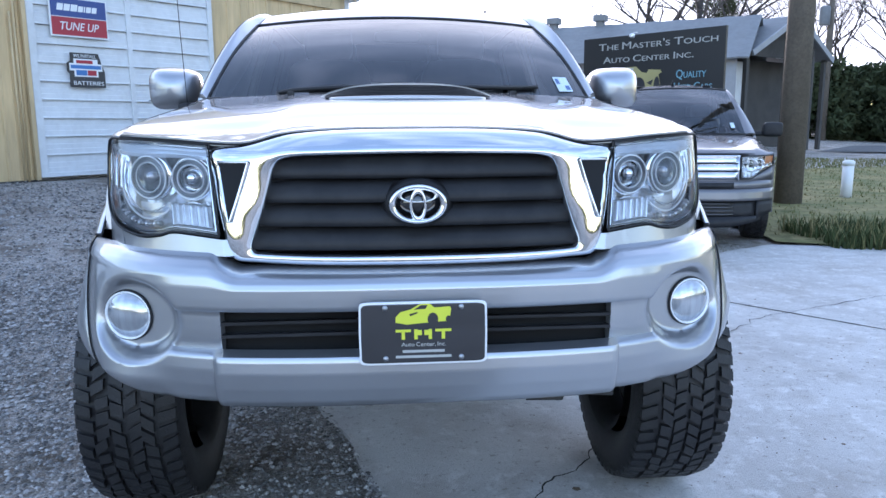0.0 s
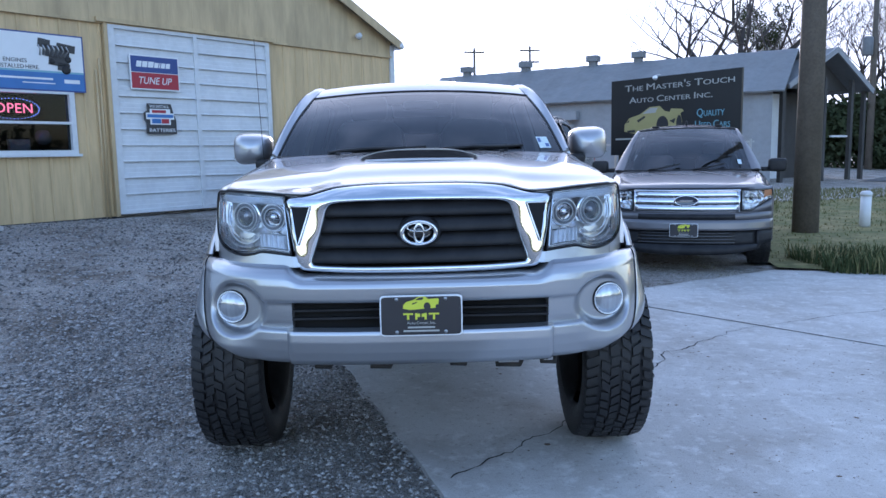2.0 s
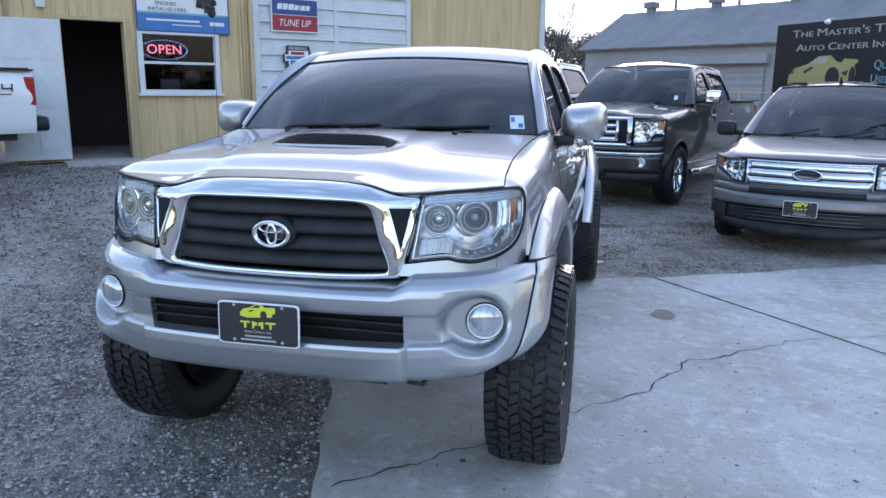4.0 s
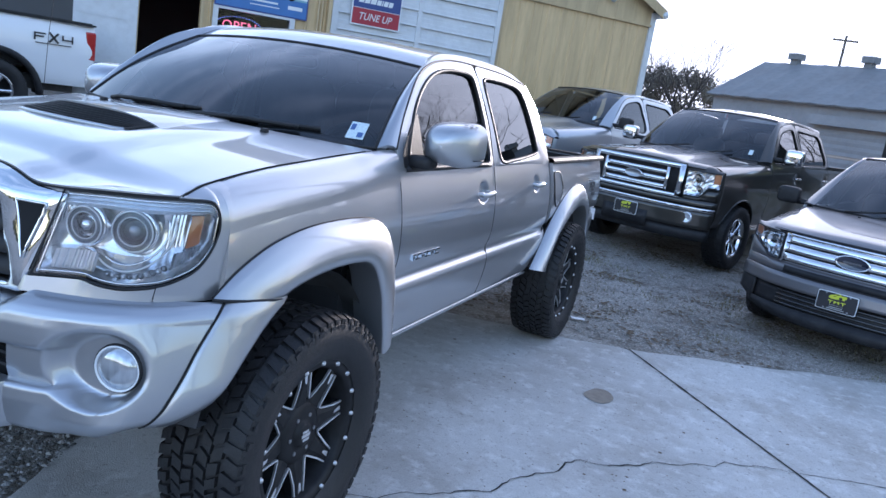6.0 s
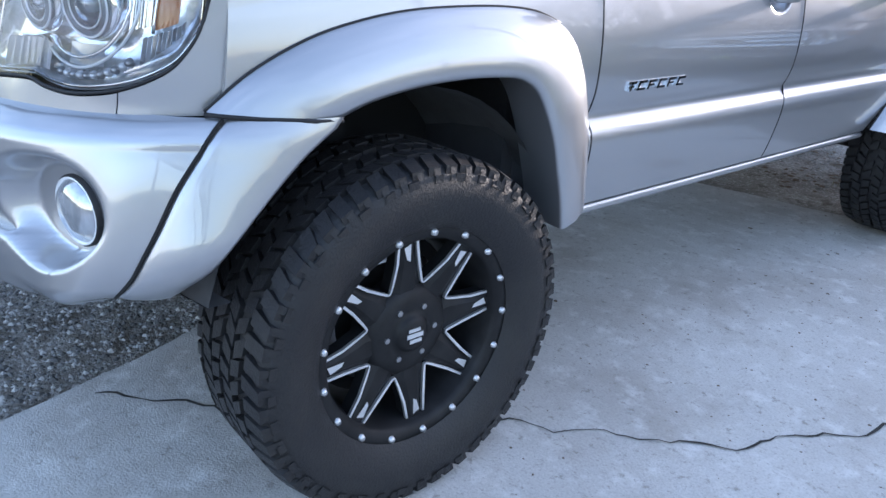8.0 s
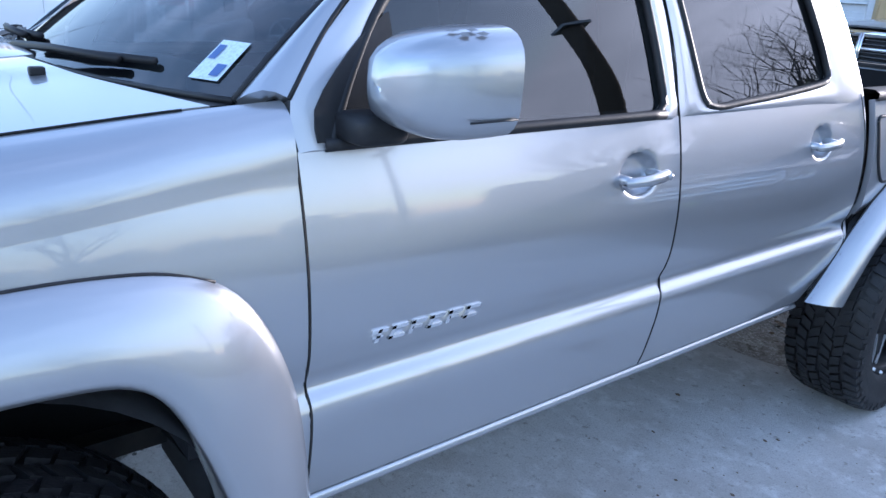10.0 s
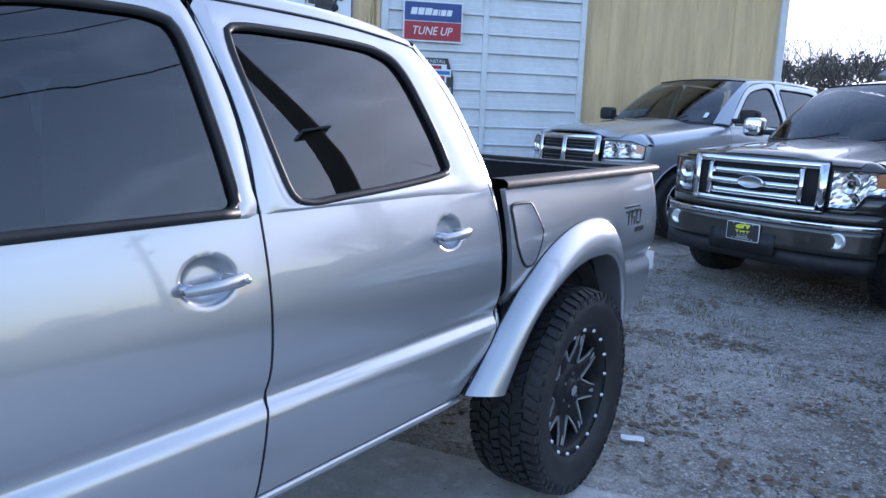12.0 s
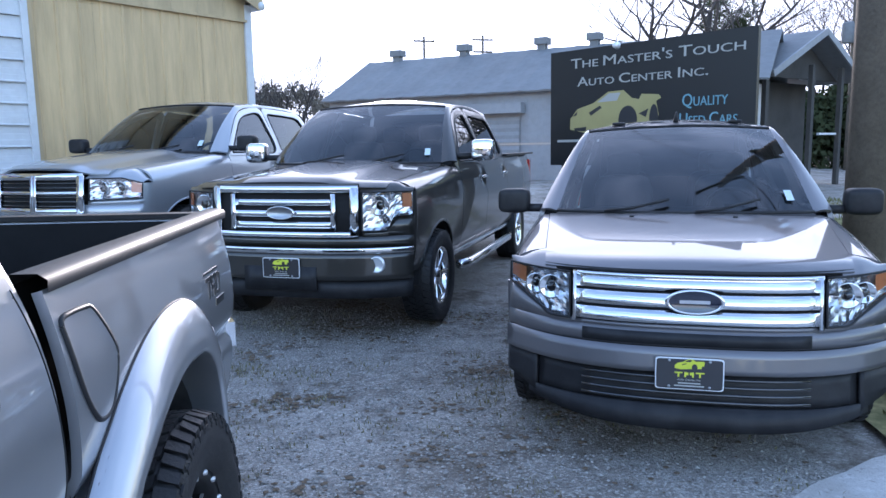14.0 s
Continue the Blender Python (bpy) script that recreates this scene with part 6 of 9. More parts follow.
rows = []
NU = 54
for i in range(NU + 1):
    u = i / NU
    y0 = -0.385 + (0.602 + 0.385) * u
    zl = fl_top(y0)
    xh, zh = hood_x(y0) + 0.004, hood_z(y0) - 0.003
    zs = zh - 0.125
    pts = [(PX(y0, zl + (zs - zl) * k / 30), zl + (zs - zl) * k / 30) for k in range(31)]
    pts += shoulder(PX(y0, zs), zs, xh, zh, 10)
    rows.append([(x, y0 + 0.15 * (min(z, 1.25) - 1.12) * (1 - u) ** 4, z) for x, z in pts])
both(part("hood_gap", tube([(hood_x(y) + 0.002, y, hood_z(y) - 0.001) for y in [-0.49 + 0.93 * i / 30 for i in range(31)]], 0.0024, 5), "black_matt", pk))
part("hood_gap", tube([(u * 0.782, edge_y(abs(u) * 0.782) - 0.002, edge_z(abs(u) * 0.782) - 0.007) for u in [i / 32 - 1 for i in range(65)]], 0.0028, 5), "black_matt", pk)
fender = part("front_fender", outward(grid(rows), (0, 0.1, 0.9)), "silver", pk)
solid(fender, 0.02)
qs = [0.585 + 0.415 * i / 30 for i in range(31)]
rows = []
for k in range(7):
    row = []
    for q in qs:
        zt = (hl_bot(q) - 0.005) if q < 0.893 else 1.171
        row.append(skin(q, 0.972 + (zt - 0.972) * k / 6, 0.0))
    row.append(row[-1] + Vector((-0.001, 0.035, 0)))
    rows.append(row)
nose = part("fender_nose", outward(grid(rows), (0.3, 0.2, 1.0)), "silver", pk)
solid(nose, 0.004)
both(nose)
rows = []
for q in qs:
    zb = (hl_top(q) + 0.005) if q < 0.893 else 1.171
    p = skin(q, zb)
    yh = min(p.y, -0.385)
    xh, zh = hood_x(yh) + 0.004, hood_z(yh) - 0.003
    if p.x - xh < 0.006:
        xh = p.x - 0.006
    row = [p] + [Vector((x, p.y + (yh - p.y) * (t + 1) / 8, max(z, zb))) for t, (x, z) in enumerate(shoulder(p.x, zb, xh, max(zh, zb + 0.004), 8))]
    rows.append(row)
rows.append([p + Vector((-0.002, 0.045, -0.001 + 0.008 * k / 8)) for k, p in enumerate(rows[-1])])
strip = part("fender_shoulder", outward(grid(rows), (0.3, 0.2, 1.0)), "silver", pk)
solid(strip, 0.004)
both(strip)
fil = part("lamp_filler_panel", outward(grid([[skin(0, 0.962 + (hl_bot(0.03) - 0.006 - 0.962) * v) + Vector((-0.045, 0.020, 0))] + [skin(q, 0.962 + (hl_bot(max(0.03, q)) - 0.006 - 0.962) * v) for q in [0.58 * i / 24 for i in range(25)]] for v in (0, 0.5, 1)]), (0.3, 0.2, 1.0)), "silver", pk)
solid(fil, 0.012)
both(fil)


def flare(outer, inner, name, lip, n=50):
    a, b = curve([(0, *p) for p in outer], n), curve([(0, *p) for p in inner], n)
    rows_ = []
    for k, bulge in ((0.0, 0.0), (0.02, 0.012), (0.12, 0.028), (0.35, 0.052), (0.65, 0.070), (0.88, 0.076), (0.98, 0.072), (1.0, 0.06)):
        row = []
        for p, q in zip(a, b):
            c = p.lerp(q, k)
            base = PX(p.y, max(0.95, p.z)) + 0.002
            row.append((min(base + bulge, lip + 0.012), c.y, c.z))
        rows_.append(row)
    rows_.append([(0.84, q.y, q.z + 0.004) for q in b])
    return part(name, outward(grid(rows_), (0.6, (outer[0][0] + outer[-1][0]) / 2, 0.5)), "silver", pk)


ff = flare(flare_out, flare_in, "fender_flare", 0.965)
part("flare_gap", tube([(PX(p.y, max(0.95, p.z)) + 0.003, p.y, p.z) for p in curve([(0, *p) for p in flare_out[:9]], 50)], 0.0034, 5), "black", ff)
rear_out = [(2.49, 0.628), (2.60, 0.725), (2.73, 0.855), (2.90, 0.985), (3.08, 1.072), (3.28, 1.123), (3.46, 1.132), (3.60, 1.105), (3.70, 1.03), (3.755, 0.92), (3.78, 0.80), (3.765, 0.64)]
rear_in = [(2.645, 0.60), (2.70, 0.675), (2.80, 0.79), (2.93, 0.885), (3.08, 0.948), (3.24, 0.98), (3.40, 0.985), (3.51, 0.972), (3.59, 0.92), (3.64, 0.84), (3.665, 0.75), (3.68, 0.62)]
rf = flare(rear_out, rear_in, "bed_flare", 0.965)
part("flare_gap", tube([(PX(p.y, max(0.95, p.z)) + 0.003, p.y, p.z) for p in curve([(0, *p) for p in rear_out], 50)], 0.0034, 5), "black", rf)
chips = bmesh.new()
rng = random.Random(8)
for k in range(90):
    t, w = rng.random() ** 1.6 * 0.32, rng.random() ** 2.0
    p = curve_at([(0, *q) for q in rear_out], t).lerp(curve_at([(0, *q) for q in rear_in], t), 0.06 + 0.5 * w)
    s = rng.uniform(0.002, 0.007)
    xx = 0.906 + 0.050 * min(1, (0.06 + 0.5 * w) / 0.5) + 0.006
    c = [chips.verts.new((xx, p.y + s * math.cos(a) * rng.uniform(0.6, 1.4), p.z + s * math.sin(a) * rng.uniform(0.6, 1.4))) for a in (0, 1.2, 2.5, 3.7, 5.0)]
    chips.faces.new(c)
tagged(part("paint_chip", chips, "rust", rf, "worn chips in the paint", smooth=False), kind="stuff")

# bumper: an upper bar, a slot, two lamp hollows and a lower block that stands proud
SLOT = (0.735, 0.832)
bz = [(0.592, 0.085), (0.598, 0.035), (0.615, 0.018), (0.65, 0.008), (0.69, 0.002), (0.722, 0.004), (0.7305, 0.010), (SLOT[0], 0.036), (0.76, 0.030), (0.785, 0.028), (0.81, 0.027), (0.825, 0.027), (SLOT[1], 0.024), (0.837, 0.006), (0.845, 0.001), (0.87, 0.0), (0.90, 0.0), (0.925, 0.006), (0.945, 0.020), (0.960, 0.045), (0.970, 0.080), (0.974, 0.13)]
b_plan = [(0.0, -0.822, 0), (0.26, -0.818, 0), (0.49, -0.792, 0), (0.64, -0.742, 0), (0.75, -0.668, 0), (0.84, -0.565, 0), (0.898, -0.462, 0)]
b_end = table([(0.60, -0.652), (0.653, -0.618), (0.715, -0.592), (0.783, -0.557), (0.851, -0.522), (0.90, -0.489), (0.94, -0.458), (0.983, -0.434)])
b_wide = table([(0.60, 0.815), (0.653, 0.85), (0.715, 0.872), (0.783, 0.886), (0.851, 0.894), (0.90, 0.899), (0.94, 0.902), (0.983, 0.902)])
FOG = (0.745, -0.655, 0.798)


def smooth_step(a, b, x):
    t = min(1.0, max(0.0, (x - a) / (b - a)))
    return t * t * (3 - 2 * t)


def bumper_point(a, z, inset):
    """a runs from 0 in the middle to 1 at the flare."""
    p = curve_at(b_plan, a)
    e = smooth_step(0.45, 1.0, a)
    x = p.x * (1 + (b_wide(z) / 0.898 - 1) * e)
    y = p.y + (b_end(z) + 0.462) * e
    w = smooth_step(0.60, 0.67, p.x)
    top = z > 0.93
    back = inset if top else inset * (1 - w) + (0.006 + max(0.0, (0.66 - z) / 0.068) ** 2 * 0.05) * w
    if p.x < 0.505 and z <= 0.7305:
        back -= 0.028 * (1 - smooth_step(0.496, 0.506, p.x))
    back *= 1.0 if not top else 1 - 0.80 * e
    y += back
    x -= back * 0.5 * e
    z2 = z + 0.030 * max(0.0, (0.70 - z) / 0.1) * e - 0.042 * max(0.0, (z - 0.88) / 0.094) * smooth_step(0.52, 0.44, p.x)
    r = math.hypot((x - FOG[0] + 0.016) / (1.26 if x < FOG[0] - 0.016 else 1.06), z - FOG[2])
    flat = FOG[1] + 0.020 + 0.30 * (x - FOG[0])
    k = smooth_step(0.112, 0.080, r)
    if flat > y:
        y += (flat - y) * k
    return Vector((x, y, z2))


NA = 120
cols = sorted([i / NA for i in range(-NA, NA + 1)])
dense_z = []
for (z0, y0), (z1, y1) in zip(bz, bz[1:]):
    n = max(1, round((z1 - z0) / 0.006))
    dense_z += [(z0 + (z1 - z0) * k / n, y0 + (y1 - y0) * k / n) for k in range(n)]
dense_z.append(bz[-1])
slot_a = min((abs(curve_at(b_plan, c).x - 0.492), c) for c in cols if c > 0)[1]
rows = []
for z, inset in dense_z:
    row = []
    for c in cols:
        p = bumper_point(abs(c), z, inset)
        row.append((p.x if c >= 0 else -p.x, p.y, p.z))
    rows.append(row)
skip = lambda i, j: SLOT[0] - 0.001 <= dense_z[i][0] and dense_z[i + 1][0] <= SLOT[1] + 0.001 and abs(cols[j]) <= slot_a + 1e-6 and abs(cols[j + 1]) <= slot_a + 1e-6
bumper = part("front_bumper", outward(grid(rows, skip=skip), (0, 0.2, 0.8)), "silver", pk)
solid(bumper, 0.025)
part("intake", boxes((-0.53, 0.53, -0.72, -0.69, 0.69, 0.87)), "black_matt", bumper, smooth=False)
for z in (0.768, 0.80):
    part("intake_bar", boxes((-0.49, 0.49, -0.765, -0.745, z - 0.004, z + 0.004)), "black", bumper, smooth=False)
fog_m = Matrix.Translation((FOG[0] + 0.004, FOG[1] + 0.020, FOG[2])) @ Matrix.Rotation(radians(15), 4, "Z")
fog = part("fog_lamp", spun([(0.0, 0.03), (0.05, 0.012), (0.060, -0.008), (0.064, -0.010), (0.066, 0.03)], 30, "y"), "halo", pk, "round clear fog lamp", m=fog_m)
part("fog_lens", spun([(0.0, -0.028), (0.03, -0.025), (0.05, -0.017), (0.060, -0.006)], 30, "y"), "fog_glass", fog)
part("fog_bulb", spun([(0.0, -0.010), (0.014, -0.008), (0.02, 0.012)], 14, "y"), "halo", fog)
part("fog_ring", spun([(0.060, -0.004), (0.063, -0.009), (0.068, -0.006), (0.069, 0.03)], 30, "y"), "black", fog)
both(fog)
b_inset = table(bz)
gap = [bumper_point(1.0, 0.612 + 0.36 * k / 24, b_inset(0.612 + 0.36 * k / 24) if k > 20 else 0.0) + Vector((0.003, 0.003, 0)) for k in range(25)]
seam = part("bumper_seam", tube(gap, 0.0035, 6), "black_matt", pk)
both(seam)
# skin between bumper and wheel arch
lip_y = table([(0.60, -0.585), (0.66, -0.535), (0.71, -0.48), (0.775, -0.418), (0.845, -0.35), (0.91, -0.28), (0.965, -0.20)])
rows = []
for k in range(19):
    z = 0.605 + (0.973 - 0.605) * k / 18
    p = bumper_point(1.0, z, b_inset(z) if z > 0.93 else 0.0)
    a = Vector((p.x + 0.003, p.y + 0.006, p.z))
    low = max(0.0, (0.76 - z) / 0.155)
    e = Vector((0.955 - 0.10 * low ** 1.5, lip_y(z) + 0.06 * low ** 1.5, p.z - 0.004 * k / 18))
    if z > 0.962:
        e = Vector((0.952, -0.20, 0.968))
    row = []
    for t in (0, 0.03, 0.1, 0.2, 0.4, 0.6, 0.8, 0.95, 1.0):
        q = a.lerp(e, t)
        q.x = a.x + (e.x - a.x) * math.sin(t * math.pi / 2) ** 0.8
        if t == 0:
            q.x -= 0.012
        row.append(q)
    row.append((min(0.85, e.x - 0.03), e.y, e.z))
    rows.append(row)
ext = part("flare_extension", outward(grid(rows), (0.5, -0.3, 0.75)), "silver", pk)
both(ext)
rows = []
for k in range(13):
    t = k / 12
    x = PX(-0.44, 0.985) + 0.004 + 0.076 * min(1.0, t / 0.75) ** 0.6
    rows.append((min(x, 0.966), -0.44 + 0.24 * t, 0.980 - 0.020 * t))
part("flare_seam", tube(rows, 0.0045, 6), "black", pk)
flipped(bpy.data.objects["flare_seam"])

# mast on the far fender
mast = part("antenna", tube([(-0.795, 0.30, 1.235), (-0.795, 0.30, 1.27), (-0.797, 0.302, 1.29)], 0.01, 10, radii=[0.017, 0.011, 0.006]), "black", pk, "thin black mast antenna")
part("mast", tube([(-0.797, 0.302, 1.28), (-0.82, 0.34, 1.62), (-0.845, 0.40, 1.99)], 0.0014, 6), "black", mast)

# grille surround and insert
g_out = [(0.0, 1.271), (0.16, 1.270), (0.29, 1.264), (0.35, 1.256), (0.41, 1.239), (0.45, 1.235), (0.530, 1.237), (0.518, 1.17), (0.499, 1.08), (0.481, 1.0), (0.466, 0.956), (0.425, 0.942), (0.3, 0.936), (0.15, 0.934), (0.0, 0.933)]
g_in = [(0.0, 1.212), (0.13, 1.211), (0.24, 1.209), (0.30, 1.206), (0.335, 1.198), (0.352, 1.18), (0.365, 1.14), (0.382, 1.08), (0.398, 1.03), (0.412, 0.988), (0.410, 0.972), (0.39, 0.965), (0.28, 0.962), (0.14, 0.961), (0.0, 0.961)]


def grille_loop(pts, n=52):
    h = curve([(p[0], 0, p[1]) for p in pts], n, even=False)
    return [Vector((p.x, 0, p.z)) for p in h] + [Vector((-p.x, 0, p.z)) for p in h[-2:0:-1]]


def nose_y(x, z):
    proud = 0.030 * min(1.0, max(0.0, (abs(x) - 0.40) / 0.07)) * min(1.0, max(0.0, (1.16 - z) / 0.16))
    return -0.740 + 0.30 * (abs(x) / 0.85) ** 2.6 + max(0, z - 1.08) * 0.12 + max(0, z - 1.21) * 0.9 - proud


lo_, li_ = grille_loop(g_out), grille_loop(g_in)
rows = []
for k, dy in ((0.0, 0.05), (0.0, 0.006), (0.06, -0.004), (0.2, -0.010), (0.4, -0.013), (0.6, -0.014), (0.8, -0.013), (0.95, -0.008), (1.0, 0.0), (1.0, 0.06)):
    rows.append([(a.x + (b.x - a.x) * k, nose_y(a.x + (b.x - a.x) * k, a.z + (b.z - a.z) * k) + dy, a.z + (b.z - a.z) * k) for a, b in zip(lo_, li_)])
sur = part("grille_surround", outward(grid(rows, closed=True), (0, 0.5, 1.1)), "chrome", pk, "chrome grille surround")
for sg_ in (-1, 1):
    rows = []
    for k in range(11):
        v = k / 10
        z = 1.192 - 0.145 * v
        x0, x1 = 0.416 + 0.048 * v, 0.495 - 0.025 * v
        rows.append([(sg_ * (x0 + (x1 - x0) * u), nose_y(x0 + (x1 - x0) * u, z) - 0.0175, z) for u in (0, 0.25, 0.5, 0.75, 1)])
    bm = grid(rows)
    part("side_vent", outward(bm, (0, 0.5, 1.1)), "black_matt", sur)
    edge = [rows[0][0], rows[0][2], rows[0][4]] + [r[4] for r in rows[1:]] + [r[0] for r in rows[::-1]]
    part("vent_rim", tube(edge, 0.004, 6, cap=False), "chrome", sur)
gr = part("grille", boxes((-0.43, 0.43, -0.662, -0.65, 0.945, 1.225)), "black_matt", pk, "black horizontal bar grille", smooth=False)
for z in (0.968, 1.028, 1.088, 1.148):
    w = 0.418 - (z - 0.96) * 0.20
    rows = [[(x, nose_y(x, z) + 0.022 + dy, z + dz) for x in [w * (i / 10 - 1) for i in range(21)]] for dy, dz in ((0.05, 0.060), (0.030, 0.058), (0.020, 0.050), (0.004, 0.030), (-0.002, 0.012), (0.0, 0.003), (0.012, 0.0), (0.05, 0.0))]
    part("grille_bar", grid(rows), "black", gr)
emb = part("emblem", spun([(0.062, 0.0), (0.068, -0.010), (0.075, -0.012), (0.082, -0.008), (0.084, 0.004)], 40, "y"), "chrome", gr, "plain chrome oval emblem", m=Matrix.Translation((0, -0.741, 1.088)) @ Matrix.Diagonal((0.88, 1, 0.60, 1)))
part("emblem_back", spun([(0.0, 0.0), (0.07, 0.0), (0.07, 0.02), (0.0, 0.02)], 30, "y"), "black_gloss", gr, m=Matrix.Translation((0, -0.738, 1.088)) @ Matrix.Diagonal((0.88, 1, 0.60, 1)))
part("emblem_base", spun([(0.0, 0.0), (0.09, 0.002), (0.105, 0.03), (0.0, 0.05)], 30, "y"), "black", gr, m=Matrix.Translation((0, -0.732, 1.088)) @ Matrix.Diagonal((0.85, 1, 0.62, 1)))
part("emblem_core", spun([(0.022, -0.003), (0.027, -0.011), (0.033, -0.003)], 26, "y"), "chrome", gr, m=Matrix.Translation((0, -0.740, 1.085)) @ Matrix.Diagonal((0.65, 1, 1.28, 1)))
part("emblem_core", spun([(0.044, -0.003), (0.049, -0.010), (0.055, -0.003)], 30, "y"), "chrome", gr, m=Matrix.Translation((0, -0.740, 1.109)) @ Matrix.Diagonal((0.92, 1, 0.32, 1)))

# headlamps
NQ, NVh = 44, 14
qq = [1 - (1 - i / NQ) ** 1.35 for i in range(NQ + 1)]
lens = part("headlamp", outward(grid([[hl_point(q, j / NVh) for q in qq] for j in range(NVh + 1)]), (0.5, 0, 1.1)), "clear", pk, "clear halo projector headlamp")
bowl_depth = lambda u, v: 0.012 + 0.07 * (math.sin(math.pi * min(1, max(0, u))) * math.sin(math.pi * v)) ** 0.35
part("reflector", outward(grid([[hl_point(0.01 + 0.98 * q, 0.015 + 0.97 * j / NVh, bowl_depth(q, j / NVh)) for q in qq] for j in range(NVh + 1)]), (0.5, 0, 1.1)), "lamp_back", lens)
rim = [hl_point(q, 0, -0.001) for q in qq] + [hl_point(q, 1, -0.001) for q in qq[::-1][1:]] + [hl_point(0, 1 - j / 6, -0.001) for j in range(1, 7)]
part("lamp_gasket", tube(rim, 0.0032, 6, cap=False), "black", lens)
inner_rim = [hl_point(0.025 + 0.95 * q, 0.045, 0.008) for q in qq] + [hl_point(0.975 - 0.0 * q, 0.045 + 0.9 * j / 8, 0.008) for j, q in enumerate([0] * 8)] + [hl_point(0.025 + 0.95 * q, 0.95, 0.008) for q in qq[::-1]] + [hl_point(0.025, 0.95 - 0.9 * j / 8, 0.008) for j in range(1, 9)]
part("lamp_trim", tube(inner_rim, 0.0035, 6, cap=False), "chrome", lens)
part("lamp_brow", grid([[hl_point(0.03 + 0.94 * i / 30, v, inn) for i in range(31)] for v, inn in ((0.80, 0.034), (0.815, 0.014), (0.855, 0.009), (0.86, 0.016), (0.90, 0.009), (0.905, 0.015), (0.965, 0.006))]), "brow_glass", lens, smooth=False)
for q, v, r, turn_ in ((0.150, 0.585, 0.049, 14), (0.430, 0.60, 0.053, 24)):
    c = hl_point(q, v, 0.032)
    mm = Matrix.Translation(c) @ Matrix.Rotation(radians(turn_), 4, "Z")
    h_ = part("halo_ring", spun([(r * 0.76, 0.004), (r * 0.78, -0.010), (r * 0.88, -0.015), (r * 0.98, -0.010), (r * 1.02, 0.010)], 36, "y"), "halo_glass", lens, m=mm)
    for rr, rad in ((0.74, 0.0016), (1.03, 0.0022)):
        part("halo_rim", tube([(r * rr * math.cos(2 * math.pi * i / 36), -0.010, r * rr * math.sin(2 * math.pi * i / 36)) for i in range(37)], rad, 6, cap=False), "halo", h_)
    part("halo_back", spun([(r * 0.74, 0.008), (r * 0.88, 0.004), (r * 1.03, 0.010)], 36, "y"), "halo", h_)
    part("projector_bowl", spun([(0.0, 0.03), (r * 0.45, 0.024), (r * 0.72, 0.0)], 26, "y"), "chrome", h_)
    part("projector_lens", spun([(0.0, -0.018), (r * 0.3, -0.014), (r * 0.48, 0.0), (r * 0.5, 0.02)], 22, "y"), "chrome" if q < 0.3 else "projector_eye", h_)
    part("projector_glass", spun([(0.0, -0.022), (r * 0.4, -0.016), (r * 0.7, -0.004)], 22, "y"), "clear", h_)
    part("bezel", spun([(r * 1.05, 0.0), (r * 1.13, -0.004), (r * 1.2, 0.012), (r * 1.24, 0.03)], 30, "y"), "lamp_bowl" if q < 0.3 else "chrome", h_)
part("amber_block", grid([[hl_point(0.762 + 0.104 * k / 10 + 0.012 * (v - 0.35), v, 0.016 + 0.003 * (k % 2)) for k in range(11)] for v in [0.38 + 0.41 * i / 6 for i in range(7)]]), "amber", lens)
part("amber_frame", tube([hl_point(0.757 + 0.012 * (v - 0.35), v, 0.013) for v in [0.36 + 0.44 * i / 6 for i in range(7)]] + [hl_point(0.87, 0.80, 0.013)], 0.003, 6), "chrome", lens)
for k in range(9):
    part("corner_facet", grid([[hl_point(0.70 + 0.022 * k + dq + 0.03 * (v - 0.2), v, inn) for dq, inn in ((0.0, 0.028), (0.010, 0.016), (0.021, 0.028))] for v in (0.14 + 0.012 * k, 0.24, 0.345)]), ("chrome", "clear_lamp", "lamp_back")[k % 3], lens, smooth=False)
for k in range(12):
    q = 0.06 + 0.0185 * k
    part("signal_rib", grid([[hl_point(q + dq, 0.07 + 0.23 * j / 3, inn) for dq, inn in ((0.0, 0.024), (0.009, 0.014 + 0.006 * (k % 2)), (0.0185, 0.024))] for j in range(4)]), "clear_lamp", lens, smooth=False)
part("signal_shelf", grid([[hl_point(0.03 + 0.33 * i / 8, 0.325 - 0.02 * (i / 8) ** 2, inn) for i in range(9)] for inn in (0.008, 0.05)]), "chrome", lens)
for rr, mat_, rad in ((0.082, "chrome", 0.0035), (0.098, "halo", 0.003)):
    c0 = (0.43, 0.60)
    pts = [hl_point(c0[0] + rr * 2.55 * math.cos(a), max(0.05, c0[1] + rr * 4.4 * math.sin(a)), 0.020) for a in [radians(-125 + 150 * i / 24) for i in range(25)]]
    part("lamp_arc", tube(pts, rad, 6), mat_, lens)
part("bright_panel", grid([[hl_point(q, v, 0.034) for q in (0.36, 0.42, 0.48, 0.53)] for v in (0.17, 0.25, 0.33)]), "clear_lamp", lens)
for k in range(4):
    part("side_rib", grid([[hl_point(0.635 + 0.028 * k + dq, v, inn) for dq, inn in ((0, 0.03), (0.011, 0.02), (0.022, 0.03))] for v in (0.42, 0.6, 0.82)]), "chrome", lens)
for k in range(11):
    q = 0.36 + 0.030 * k
    c = hl_point(q, 0.115 + 0.006 * max(0, k - 5) ** 1.5, 0.018)
    part("led", spun([(0.0, -0.008), (0.005, -0.006), (0.008, 0.0), (0.009, 0.004)], 10, "y"), "clear_lamp" if k % 2 else "dull_metal", lens, m=Matrix.Translation(c) @ Matrix.Rotation(radians(25), 4, "Z"))
both(lens)
